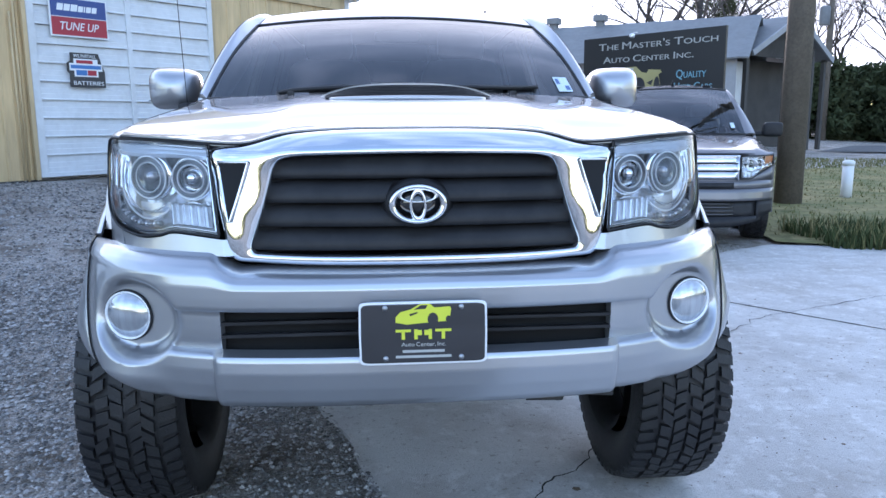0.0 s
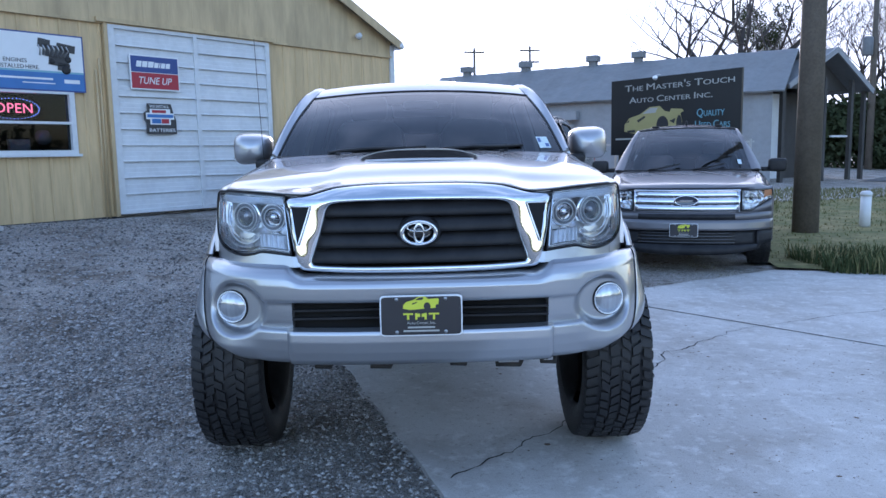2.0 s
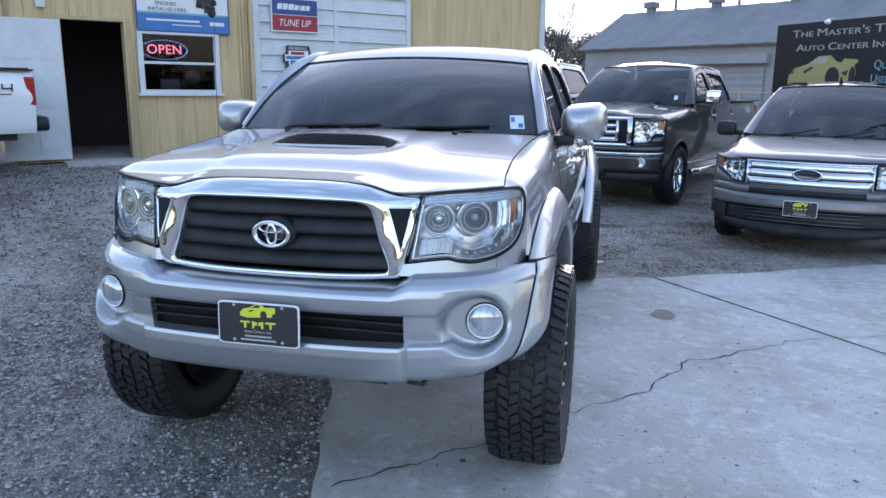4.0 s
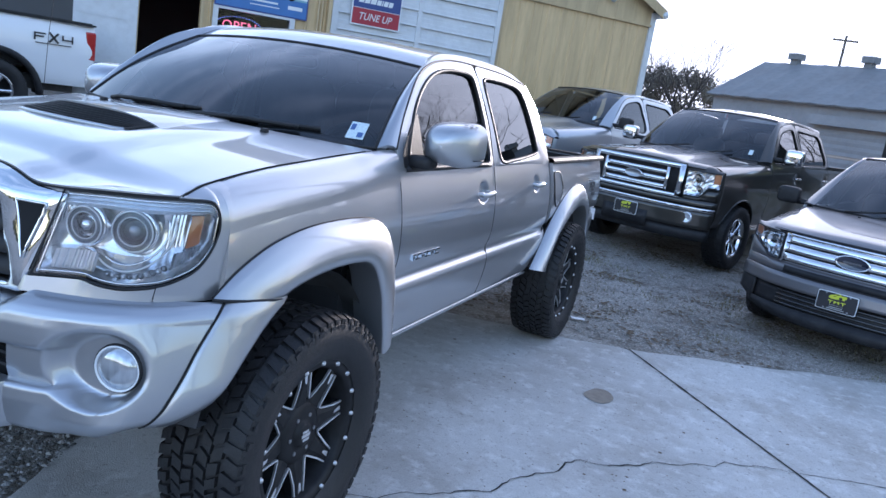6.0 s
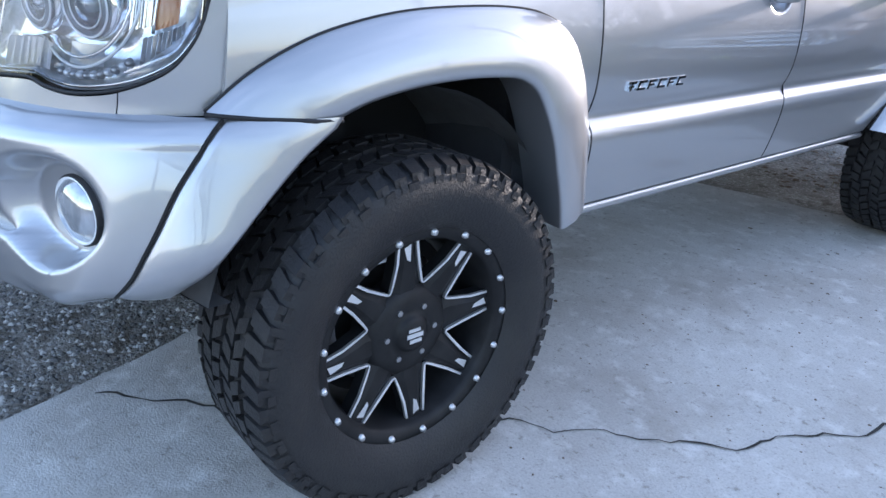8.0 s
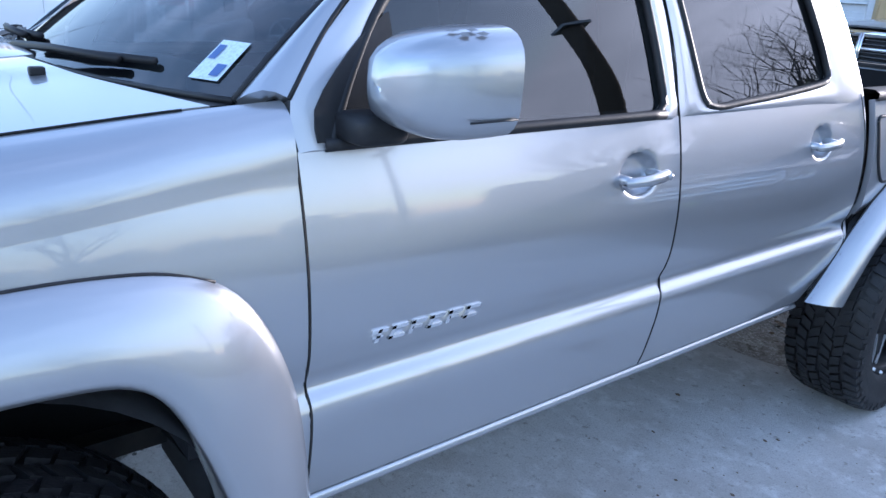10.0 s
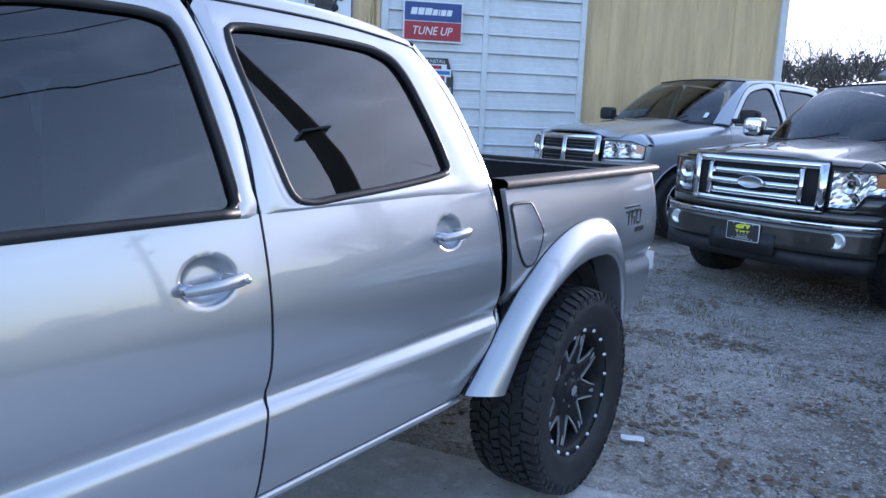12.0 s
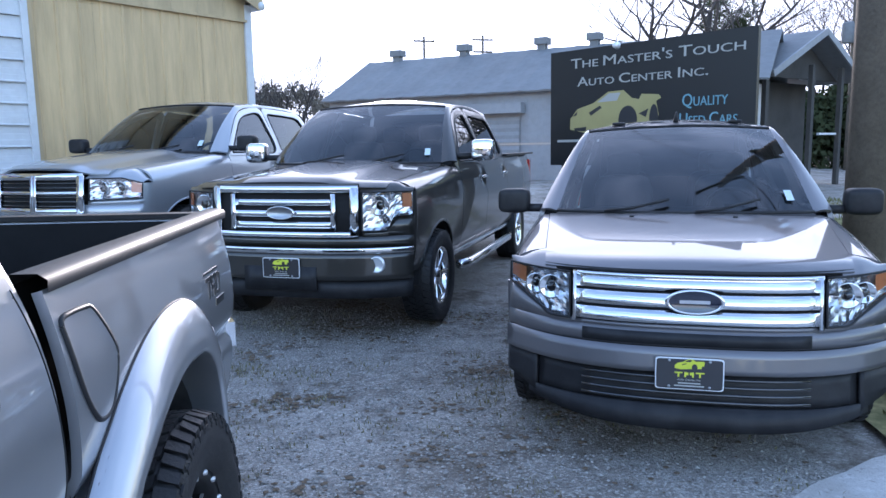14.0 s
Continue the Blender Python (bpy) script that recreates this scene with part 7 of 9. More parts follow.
part("nose_core", boxes((-0.64, 0.64, -0.40, 0.0, 0.70, 1.2), (-0.44, 0.44, -0.62, -0.4, 0.66, 1.2)), "black_matt", pk, smooth=False)

# mirror: a shell open to the rear, rounded to the front
rows = []
for j in range(15):
    s = j / 14
    k = max(0.02, 1 - s ** 3.4) ** 0.42
    row = []
    for i in range(28):
        a = 2 * math.pi * i / 28
        ca, sa = math.cos(a), math.sin(a)
        cx, cz = math.copysign(abs(ca) ** 0.55, ca), math.copysign(abs(sa) ** 0.6, sa)
        row.append((0.983 + 0.113 * cx * k - 0.02 * s, 0.888 - 0.20 * s + 0.03 * (cx * k) ** 2 * s, 1.438 + 0.090 * cz * k * (1 + 0.06 * cx) - 0.012 * s))
    rows.append(row)
rows.append([(0.963, 0.688, 1.426 + 0.0005 * i) for i in range(28)])
mir = part("side_mirror", outward(grid(rows, closed=True), (0.983, 0.8, 1.438)), "silver", pk)
part("mirror_lip", tube([(1.094 - 0.004 * k, 0.884 - 0.03 * k, 1.385 - 0.001 * k) for k in range(4)], 0.002, 5), "black", mir)
part("mirror_glass", rounded_box(0.983, 0.880, 1.438, 0.098, 0.006, 0.076, 0.4), "chrome", mir)
part("mirror_arm", rounded_box(0.885, 0.735, 1.345, 0.055, 0.055, 0.028, 0.5), "black", mir)
def on_mirror(a, s, out=0.004):
    k = max(0.02, 1 - s ** 3.4) ** 0.42
    ca, sa = math.cos(a), math.sin(a)
    cx, cz = math.copysign(abs(ca) ** 0.55, ca), math.copysign(abs(sa) ** 0.6, sa)
    return (0.983 + (0.113 + out) * cx * k - 0.02 * s, 0.888 - 0.20 * s + 0.03 * (cx * k) ** 2 * s, 1.438 + (0.090 + out) * cz * k * (1 + 0.06 * cx) - 0.012 * s)


for k, (a0, s0) in enumerate(((1.10, 0.40), (1.00, 0.50), (1.22, 0.54), (0.92, 0.36))):
    rg = random.Random(40 + k)
    edge = [on_mirror(a0 + 0.10 * rg.uniform(0.5, 1.3) * math.cos(w), s0 + 0.055 * rg.uniform(0.5, 1.3) * math.sin(w)) for w in [2 * math.pi * i / 11 for i in range(11)]]
    mid_ = on_mirror(a0, s0)
    bm = bmesh.new()
    vs = [bm.verts.new(p) for p in edge]
    c0 = bm.verts.new(mid_)
    for i in range(11):
        bm.faces.new((c0, vs[i], vs[(i + 1) % 11]))
    part("mirror_scuff", outward(bm, (0.983, 0.8, 1.43)), "scuff", mir, smooth=False)

# cab back and C pillar
c_front = curve([(0, *p) for p in ((2.428, 1.752), (2.545, 1.60), (2.636, 1.40), (2.672, 1.30), (2.694, 1.15), (2.694, 0.87), (2.63, 0.755), (2.535, 0.655))], 40)
c_back = curve([(0.575, 2.475, 1.785), (0.66, 2.60, 1.66), (0.735, 2.685, 1.45), (0.775, 2.715, 1.30), (0.81, 2.73, 1.12), (0.82, 2.735, 0.95), (0.82, 2.735, 0.80), (0.80, 2.735, 0.66)], 40)
rows = []
for k in (0, 0.3, 0.6, 0.85, 1.0):
    row = []
    for a, b in zip(c_front, c_back):
        a = Vector((PX(a.y, a.z), a.y, a.z))
        p = a.lerp(b, k)
        p.x = a.x + (b.x - a.x) * k ** 2.4
        row.append(p)
    rows.append(row)
cp = part("rear_pillar", outward(grid(rows), (0, 2.0, 1.1)), "silver", pk)
rows = []
for p in c_back:
    rows.append([(p.x * u, p.y + 0.02 * (1 - u * u), p.z) for u in [i / 8 - 1 for i in range(17)]])
part("cab_back", outward(grid(rows), (0, 1.5, 1.2)), "silver", pk)
rw = part("rear_window", grid([[(0.56 * u * (1 - 0.12 * v), 2.742 - 0.16 * v ** 1.5, 1.36 + 0.33 * v) for u in (-1, -0.5, 0, 0.5, 1)] for v in (0, 0.33, 0.66, 1)]), "glass", pk)

# bed
bed_lo = table([(2.76, 0.875), (2.82, 0.91), (2.92, 0.96), (3.08, 1.045), (3.28, 1.095), (3.46, 1.10), (3.60, 1.07), (3.69, 1.0), (3.73, 0.9), (3.755, 0.78), (3.77, 0.62), (4.28, 0.60)])
bed_side = part("bed_side", outward(side_panel(2.762, lambda z: 4.285 - 0.05 * max(0, (0.9 - z) / 0.3) - 0.02 * max(0, z - 1.1), bed_lo, 1.30, lambda y, z: PX(y, z) + 0.002 - 0.03 * max(0, (y - 4.2) / 0.085) ** 2, 70, 30), (0, 3.5, 0.9)), "silver", pk)
solid(bed_side, 0.02)
fp = [(2.782, 1.225), (2.80, 1.24), (2.90, 1.238), (2.935, 1.225), (2.99, 1.14), (2.985, 1.10), (2.93, 1.025), (2.88, 1.01), (2.84, 1.03), (2.80, 1.10)]
part("fuel_door", outward(side_glass(fp, lambda y, z: PX(y, z) + 0.0065, 0.0), (0, 2.9, 1.1)), "silver", bed_side)
part("fuel_door_gap", edge_line(fp, lambda y, z: PX(y, z) + 0.003, 0.0065, 0.0, 60), "black", bed_side)
part("front_bed_strip", outward(grid([[(PX(y, z) - 0.004, y, z) for y in (2.60 + 0.145 * min(1, (z - 0.66) / 0.2), 2.762)] for z in (0.66, 0.72, 0.8, 0.86, 0.9)]), (0, 2.7, 0.8)), "black", pk)
both(bpy.data.objects["front_bed_strip"])
for y0, y1, z0, z1 in ((3.80, 3.99, 1.142, 1.150), (3.815, 3.875, 1.118, 1.132), (3.838, 3.852, 1.06, 1.119), (3.880, 3.892, 1.06, 1.132), (3.893, 3.925, 1.118, 1.132), (3.893, 3.925, 1.088, 1.10), (3.912, 3.926, 1.06, 1.087), (3.94, 3.952, 1.06, 1.132), (3.953, 3.988, 1.118, 1.132), (3.953, 3.988, 1.06, 1.072), (3.989, 4.001, 1.065, 1.127), (3.93, 4.04, 1.022, 1.046)):
    part("bed_decal", boxes((-0.001, 0.003, y0, y1, z0, z1), m=Matrix(((1, 0, 0, PX((y0 + y1) / 2, (z0 + z1) / 2) + 0.002), (0, 1, 0.12, -0.13), (0, 0, 1, 0), (0, 0, 0, 1)))), "plate_black", bed_side, "dark decal bar", smooth=False)
for o in (bed_side,):
    both(o)
cap = part("bed_rail_cap", grid([[(x, y, z) for y in [2.77 + 1.5 * i / 12 for i in range(13)]] for x, z in ((0.866, 1.294), (0.868, 1.318), (0.85, 1.330), (0.80, 1.330), (0.775, 1.318), (0.772, 1.28))]), "black", pk)
both(cap)
part("bed_liner", boxes((-0.78, 0.78, 2.78, 4.22, 0.80, 0.83), (0.74, 0.775, 2.78, 4.22, 0.8, 1.30), (-0.775, -0.74, 2.78, 4.22, 0.8, 1.30), (-0.78, 0.78, 2.77, 2.80, 0.8, 1.30)), "bed_black", pk, "black plastic bed liner", smooth=False)
tg = part("tailgate", boxes((-0.77, 0.77, 4.22, 4.275, 0.79, 1.30)), "silver", pk, smooth=False)
bevelled(tg, 0.012)
part("tailgate_inner", boxes((-0.76, 0.76, 4.205, 4.218, 0.84, 1.29)), "bed_black", tg, smooth=False)
part("tailgate_cap", boxes((-0.77, 0.77, 4.21, 4.285, 1.30, 1.318)), "black", tg, smooth=False)
tl = part("tail_lamp", grid([[(PX(4.2, z) - 0.004 - 0.05 * u ** 3, 4.225 + 0.062 * u, z) for u in (0, 0.3, 0.6, 0.85, 1.0)] for z in (0.93, 1.0, 1.1, 1.2, 1.26)]), "red_lens", pk, "red tail lamp")
both(tl)
rb = part("rear_bumper", grid([[(x, y, z) for x, y in ((-0.80, 4.25), (-0.845, 4.275), (-0.82, 4.33), (-0.6, 4.37), (0, 4.375), (0.6, 4.37), (0.82, 4.33), (0.845, 4.275), (0.80, 4.25))] for z in (0.79, 0.82, 0.87, 0.885)]), "chrome", pk, "chrome rear bumper")
solid(rb, 0.04)
part("bumper_step_pad", boxes((-0.78, 0.78, 4.26, 4.36, 0.886, 0.897)), "black", rb, smooth=False)

for o in (d1, d2, rk, core, bpy.data.objects["roof_rail"], bpy.data.objects["rail_seam"], fender, ff, rf, mir, cp):
    both(o)

# underside
under = part("chassis", boxes((-0.40, 0.40, -0.50, 4.25, 0.63, 0.70)), "under", pk, smooth=False)
for sg_ in (-1, 1):
    part("frame_rail", boxes((sg_ * 0.42 - 0.06, sg_ * 0.42 + 0.06, -0.2, 4.2, 0.565, 0.615)), "under", under, smooth=False)
part("floor_pan", boxes((-0.8, 0.8, 0.7, 2.6, 0.58, 0.72)), "under", under, smooth=False)
part("oil_pan", rounded_box(0, 0.15, 0.52, 0.30, 0.35, 0.1, 0.5), "under", under)
part("axle", tube([(-0.72, WB, HUB), (-0.15, WB, HUB), (0.15, WB, HUB), (0.72, WB, HUB)], 0.06, 12), "under", under)
part("differential", rounded_box(0.05, WB, HUB, 0.17, 0.16, 0.15, 0.7), "under", under)
part("cross_member", tube([(-0.7, 0.02, HUB), (-0.3, 0.0, 0.46), (0.3, 0.0, 0.46), (0.7, 0.02, HUB)], 0.05, 10), "under", under)
part("exhaust", tube([(0.3, 0.6, 0.5), (0.32, 2.0, 0.5), (0.55, 3.0, 0.56), (0.6, 4.1, 0.55)], 0.04, 10), "under", under)
for x, w in ((-0.42, 0.05), (-0.2, 0.07), (0.12, 0.05), (0.3, 0.09), (0.48, 0.05)):
    part("tow_bracket", tube([(x, -0.60, 0.600), (x, -0.66, 0.560 - w * 0.2), (x + w, -0.66, 0.558 - w * 0.2), (x + w * 1.4, -0.60, 0.590)], 0.010, 7), "under", under)
part("skid_plate", boxes((-0.50, 0.50, -0.69, -0.2, 0.568, 0.60)), "under", under, smooth=False)
for y, back in ((0.0, 0.478), (WB, 0.44)):
    rows = []
    for k in range(29):
        a = math.pi * (k / 28 * 1.30 - 0.15)
        rows.append([(x, y + 0.015 + (back + 0.03 * w) * math.cos(a), max(0.60, 0.52 + 0.475 * math.sin(a) + 0.02 * math.sin(3 * a) * w)) for x, w in ((0.42, 0.0), (0.55, 0.6), (0.70, 1.0), (0.80, 0.5), (0.872, 0.0))])
    ww = part("wheel_well", grid(rows), "liner", pk)
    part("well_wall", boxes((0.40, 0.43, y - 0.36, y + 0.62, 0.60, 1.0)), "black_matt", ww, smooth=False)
    part("well_back", boxes((0.43, 0.86, y + back - 0.016, y + back + 0.0, 0.52, 0.90)), "liner", ww, smooth=False)
    part("coil_spring", tube([(0.56 + 0.05 * math.cos(t), y + 0.05 * math.sin(t), 0.55 + 0.028 * t) for t in [i * 0.5 for i in range(32)]], 0.009, 6), "dull_metal", ww)
    both(ww)

# cabin
part("cabin_floor", boxes((-0.72, 0.72, 0.5, 2.65, 0.70, 0.74), (-0.76, 0.76, 0.42, 0.52, 0.7, 1.3)), "seat", pk, smooth=False)
part("dashboard", rounded_box(0, 0.66, 1.20, 0.74, 0.24, 0.13, 0.4), "black", pk)
part("instrument_hood", rounded_box(0.38, 0.72, 1.33, 0.17, 0.1, 0.05, 0.5), "black", pk)
for x in (-0.36, 0.36):
    seat(pk, x, 1.32, 0.96)
    seat(pk, x, 2.12, 0.96)
steering(pk, 0.36, 1.0, 1.26, 65)
part("rear_view_mirror", rounded_box(0.0, 1.05, 1.68, 0.11, 0.02, 0.03, 0.5), "black", pk)
part("headliner", grid([[(x, y, 1.775) for x in (-0.58, 0.58)] for y in (1.3, 1.9, 2.4)]), "seat", pk)
plate(pk, Matrix.Translation((0.003, -0.868, 0.795)) @ Matrix.Rotation(radians(-2), 4, "X"))


# wheels: black split spokes with milled edges
def milled_wheel(parent, m, turn):
    w = part("wheel", tyre_mesh(TR, 0.305, 0.276), "rubber", parent, "mud terrain tyre on a black wheel", m=m)
    part("tread", tread_mesh(TR + 0.004, 0.305, 6, 58), "rubber", w, smooth=False)
    for k in range(40):
        a = 2 * math.pi * k / 40
        part("sidewall_lug", boxes((0.146, 0.1515, 0.386, 0.403, -0.014, 0.008 + 0.006 * (k % 2)), m=Matrix.Rotation(a, 4, "X")), "rubber", w, smooth=False)
    rim_ = part("rim", spun([(0.262, 0.128), (0.268, 0.134), (0.262, 0.140), (0.236, 0.134), (0.228, 0.12), (0.222, 0.06), (0.21, -0.02), (0.205, -0.1), (0.25, -0.13)], 64, "x"), "wheel_black", w, "black wheel with milled spokes", m=Matrix.Translation((-0.022, 0, 0)) @ Matrix.Diagonal((1, 1.052, 1.052, 1)))
    part("rim_back", spun([(0.0, 0.0), (0.12, -0.01), (0.2, -0.02)], 40, "x"), "black_matt", rim_)
    part("brake_disc", spun([(0.0, -0.035), (0.16, -0.035), (0.165, -0.03), (0.165, -0.012), (0.07, -0.01), (0.0, -0.005)], 36, "x"), "dull_metal", rim_)
    hub_ = part("hub", spun([(0.116, 0.03), (0.112, 0.085), (0.092, 0.102), (0.06, 0.104), (0.045, 0.100), (0.042, 0.112), (0.03, 0.118), (0.0, 0.119)], 36, "x"), "wheel_black", rim_)
    part("cap_mark", boxes((0.119, 0.121, -0.022, 0.022, -0.005, 0.006), (0.119, 0.121, -0.014, 0.018, -0.018, -0.009), (0.119, 0.121, -0.018, 0.014, 0.010, 0.018)), "milled", hub_, smooth=False)
    for k in range(6):
        a = 2 * math.pi * k / 6
        part("lug_nut", spun([(0.0, 0.108), (0.007, 0.107), (0.009, 0.09)], 6, "x"), "dull_metal", hub_, m=pose(0, 0.066 * math.cos(a), 0.066 * math.sin(a)), smooth=False)
    for k in range(17):
        a = radians(20.9) + 2 * math.pi * k / 17
        part("rivet", spun([(0.0, 0.010), (0.0065, 0.009), (0.0088, 0.0)], 10, "x"), "rivet_steel", rim_, m=pose(0.136, 0.249 * math.cos(a), 0.249 * math.sin(a)))

    for k in range(8):
        a = 2 * math.pi * k / 8 + turn
        bm_ = bmesh.new()
        ring_ = []
        for r, wd, x in ((0.100, 0.39, 0.094), (0.118, 0.37, 0.096), (0.135, 0.275, 0.099), (0.18, 0.15, 0.106), (0.228, 0.098, 0.108)):
            ring_.append([bm_.verts.new((xx, r * math.cos(a + t), r * math.sin(a + t))) for xx, t in ((x - 0.012, -wd), (x, -wd * 0.45), (x, wd * 0.45), (x - 0.012, wd), (x - 0.045, wd), (x - 0.045, -wd))])
        for q0, q1 in zip(ring_, ring_[1:]):
            for k_ in range(6):
                bm_.faces.new((q0[k_], q0[(k_ + 1) % 6], q1[(k_ + 1) % 6], q1[k_]))
        part("spoke", bm_, "wheel_black", rim_, smooth=False)
        for sgn in (-1, 1):
            bm_ = bmesh.new()
            pts = []
            for r, wd, x, th in ((0.116, 0.392, 0.090, 0.0028), (0.122, 0.345, 0.091, 0.003), (0.138, 0.272, 0.094, 0.0032), (0.18, 0.158, 0.101, 0.0032), (0.226, 0.106, 0.104, 0.003)):
                t = a + sgn * wd
                pts.append([bm_.verts.new((x + dx, r * math.cos(t) - o * th * math.sin(t), r * math.sin(t) + o * th * math.cos(t))) for dx, o in ((0.004, -1), (0.004, 1), (-0.004, 1), (-0.004, -1))])
            for q0, q1 in zip(pts, pts[1:]):
                for k_ in range(4):
                    bm_.faces.new((q0[k_], q0[(k_ + 1) % 4], q1[(k_ + 1) % 4], q1[k_]))
            bm_.faces.new(pts[0][::-1])
            bm_.faces.new(pts[-1])
            part("milled_edge", bm_, "milled", rim_, smooth=False)
        bm_ = bmesh.new()
        q = [bm_.verts.new((x, r * math.cos(a + t), r * math.sin(a + t))) for r, t, x in ((0.178, -0.02, 0.1075), (0.185, 0.03, 0.1078), (0.214, 0.055, 0.109), (0.220, -0.03, 0.109))]
        bm_.faces.new(q)
        part("milled_fork", bm_, "milled", rim_, smooth=False)
    return w


w0 = milled_wheel(pk, pose(TRACK, -0.006, HUB), 0.09)
for x, y, rz in ((TRACK, WB, 0), (-TRACK, 0.0, 180), (-TRACK, WB, 180)):
    made = {}
    for o in (w0, *w0.children_recursive):
        c = o.copy()
        scene.collection.objects.link(c)
        made[o] = c
        c.parent = made.get(o.parent, o.parent)
    made[w0].matrix_basis = pose(x, y, HUB, 0, 0, rz) @ pose(0, 0, 0, 23 if y > 1 else 0)

# ---- the other vehicles ----
def alloy_wheel(parent, m, R, W, rim_r, spokes, mat="chrome", name="wheel"):
    w = part(name, tyre_mesh(R, W, rim_r), "rubber", parent, "road tyre on an alloy wheel", m=m)
    h = W / 2
    part("tread", tread_mesh(R + 0.002, W * 0.96, 4, 40, 0.008), "rubber", w, smooth=False)
    rim_ = part("rim", spun([(rim_r, h * 0.78), (rim_r + 0.006, h * 0.84), (rim_r - 0.012, h * 0.86), (rim_r - 0.03, h * 0.7), (rim_r - 0.04, h * 0.1), (rim_r - 0.03, -h * 0.8)], 44, "x"), mat, w)
    part("rim_back", spun([(0.0, h * 0.05), (rim_r - 0.03, 0.0)], 30, "x"), "black_matt", rim_)
    part("hub", spun([(0.075, h * 0.25), (0.07, h * 0.62), (0.045, h * 0.75), (0.0, h * 0.76)], 24, "x"), mat, rim_)
    for k in range(spokes):
        a = 2 * math.pi * k / spokes
        bm = bmesh.new()
        rings = []
        for r, wd, x in ((0.06, 0.026, h * 0.62), ((rim_r + 0.06) / 2, 0.019, h * 0.72), (rim_r - 0.02, 0.027, h * 0.78)):
            rings.append([bm.verts.new((xx, r * math.cos(a) - wd * t * math.sin(a), r * math.sin(a) + wd * t * math.cos(a))) for xx, t in ((x, -0.6), (x, 0.6), (x - 0.015, 1), (x - 0.045, 1), (x - 0.045, -1), (x - 0.015, -1))])
        for q0, q1 in zip(rings, rings[1:]):
            for j in range(6):
                bm.faces.new((q0[j], q0[(j + 1) % 6], q1[(j + 1) % 6], q1[j]))
        part("spoke", bm, mat, rim_)
    return w


def four_wheels(parent, first, places):
    for x, y, z, rz in places:
        made = {}
        for o in (first, *first.children_recursive):
            c = o.copy()
            scene.collection.objects.link(c)
            made[o] = c
            c.parent = made.get(o.parent, o.parent)
        made[first].matrix_basis = pose(x, y, z, 0, 0, rz)


def vehicle(name, m, label, category, mat, S):
    """A closed-cab vehicle from its main measures; S holds heights, lengths and half widths."""
    v = thing(name, m, label, category)
    W, sill, belt_f, belt_r, roof, yF, yR, wb, R = (S[k] for k in ("W", "sill", "belt_f", "belt_r", "roof", "yF", "yR", "wb", "R"))
    cowl, ws_top, roof_end, hood_f, hood_r = (S[k] for k in ("cowl", "ws_top", "roof_end", "hood_f", "hood_r"))
    roofW = S["roofW"]
    hmid = (sill + belt_f) / 2
    prof = table([(sill - 0.02, W * 0.93), (sill + 0.08, W * 0.965), (hmid - 0.05, W * 0.995), (hmid + 0.1, W), (belt_f - 0.12, W * 0.985), (belt_f, W * 0.955), (belt_f + 0.06, W * 0.935)])
    belt = lambda y: belt_f + (belt_r - belt_f) * min(1, max(0, (y - cowl) / (roof_end - cowl)))
    zb = belt_f + 0.06

    def X(y, z):
        x = prof(z) if z <= zb else W * 0.935 + (roofW - W * 0.935) * ((z - zb) / (roof - 0.05 - zb)) ** 1.12
        if y < 0.25:
            x -= S.get("taper", 0.10) * W * ((0.25 - y) / (0.25 - yF)) ** 2.2
        if y > wb:
            x -= 0.05 * W * ((y - wb) / (yR - wb)) ** 2
        return x
    Ra = S.get("arch", R + 0.075)

    def lo(y):
        z = sill
        for yc in (0.0, wb):
            d = abs(y - yc)
            if d < Ra:
                z = max(z, R + math.sqrt(Ra * Ra - d * d))
        return z
    ref = (0, wb / 2, hmid)
    b1, b2, b3 = S["seams"]       # fender to door, door to door, door to rear

    def panel(nm, y0, y1, top, nu=44, dents=()):
        # crowd the columns where the arch is steep
        ys = sorted(set([y0 + (y1 - y0) * i / nu for i in range(nu + 1)] + [yc + s * Ra * k for yc in (0.0, wb) for s in (-1, 1) for k in (0.9, 0.95, 0.98, 0.995, 1.0) if y0 < yc + s * Ra * k < y1]))
        rows = []
        for j in range(21):
            row = []
            for y in ys:
                z0, z1 = lo(y), top(y)
                z = z0 + (z1 - z0) * j / 20
                x = X(y, z)
                for cy, cz, ry, rz, d in dents:
                    q = ((y - cy) / ry) ** 2 + ((z - cz) / rz) ** 2
                    x -= d * math.exp(-q ** 2 * 1.2)
                row.append((x, y, z))
            rows.append(row)
        o = part(nm, outward(grid(rows), ref), mat, v)
        solid(o, 0.02)
        return o
    hz = lambda y: hood_f + (hood_r - hood_f) * max(0, min(1, (y - yF) / (cowl - yF))) ** 0.8
    hx = lambda y: S["hoodW"] + (W * 0.86 - S["hoodW"]) * max(0, min(1, (y - yF) / (cowl - yF)))
    y_hl = S["y_hl"]
    # fender with shoulder up to the hood
    rows = []
    ys = sorted(set([y_hl + (b1 - 0.006 - y_hl) * i / 40 for i in range(41)] + [s * Ra * k for s in (-1, 1) for k in (0.9, 0.96, 0.99, 1.0) if y_hl < s * Ra * k < b1]))
    for y in ys:
        zh, xh = hz(y) - 0.004, hx(y) + 0.004
        zs = zh - 0.14
        row = [(X(y, lo(y) + (zs - lo(y)) * k / 10), y, lo(y) + (zs - lo(y)) * k / 10) for k in range(11)]
        xs = X(y, zs)
        for k in range(1, 9):
            t = k / 8
            row.append(((1 - t) ** 2 * xs + 2 * t * (1 - t) * (xs - 0.008) + t * t * xh, y, (1 - t) ** 2 * zs + 2 * t * (1 - t) * (zh - 0.01) + t * t * zh))
        rows.append(row)
    fen = part("front_fender", outward(grid(rows), (0, 0, hmid)), mat, v)
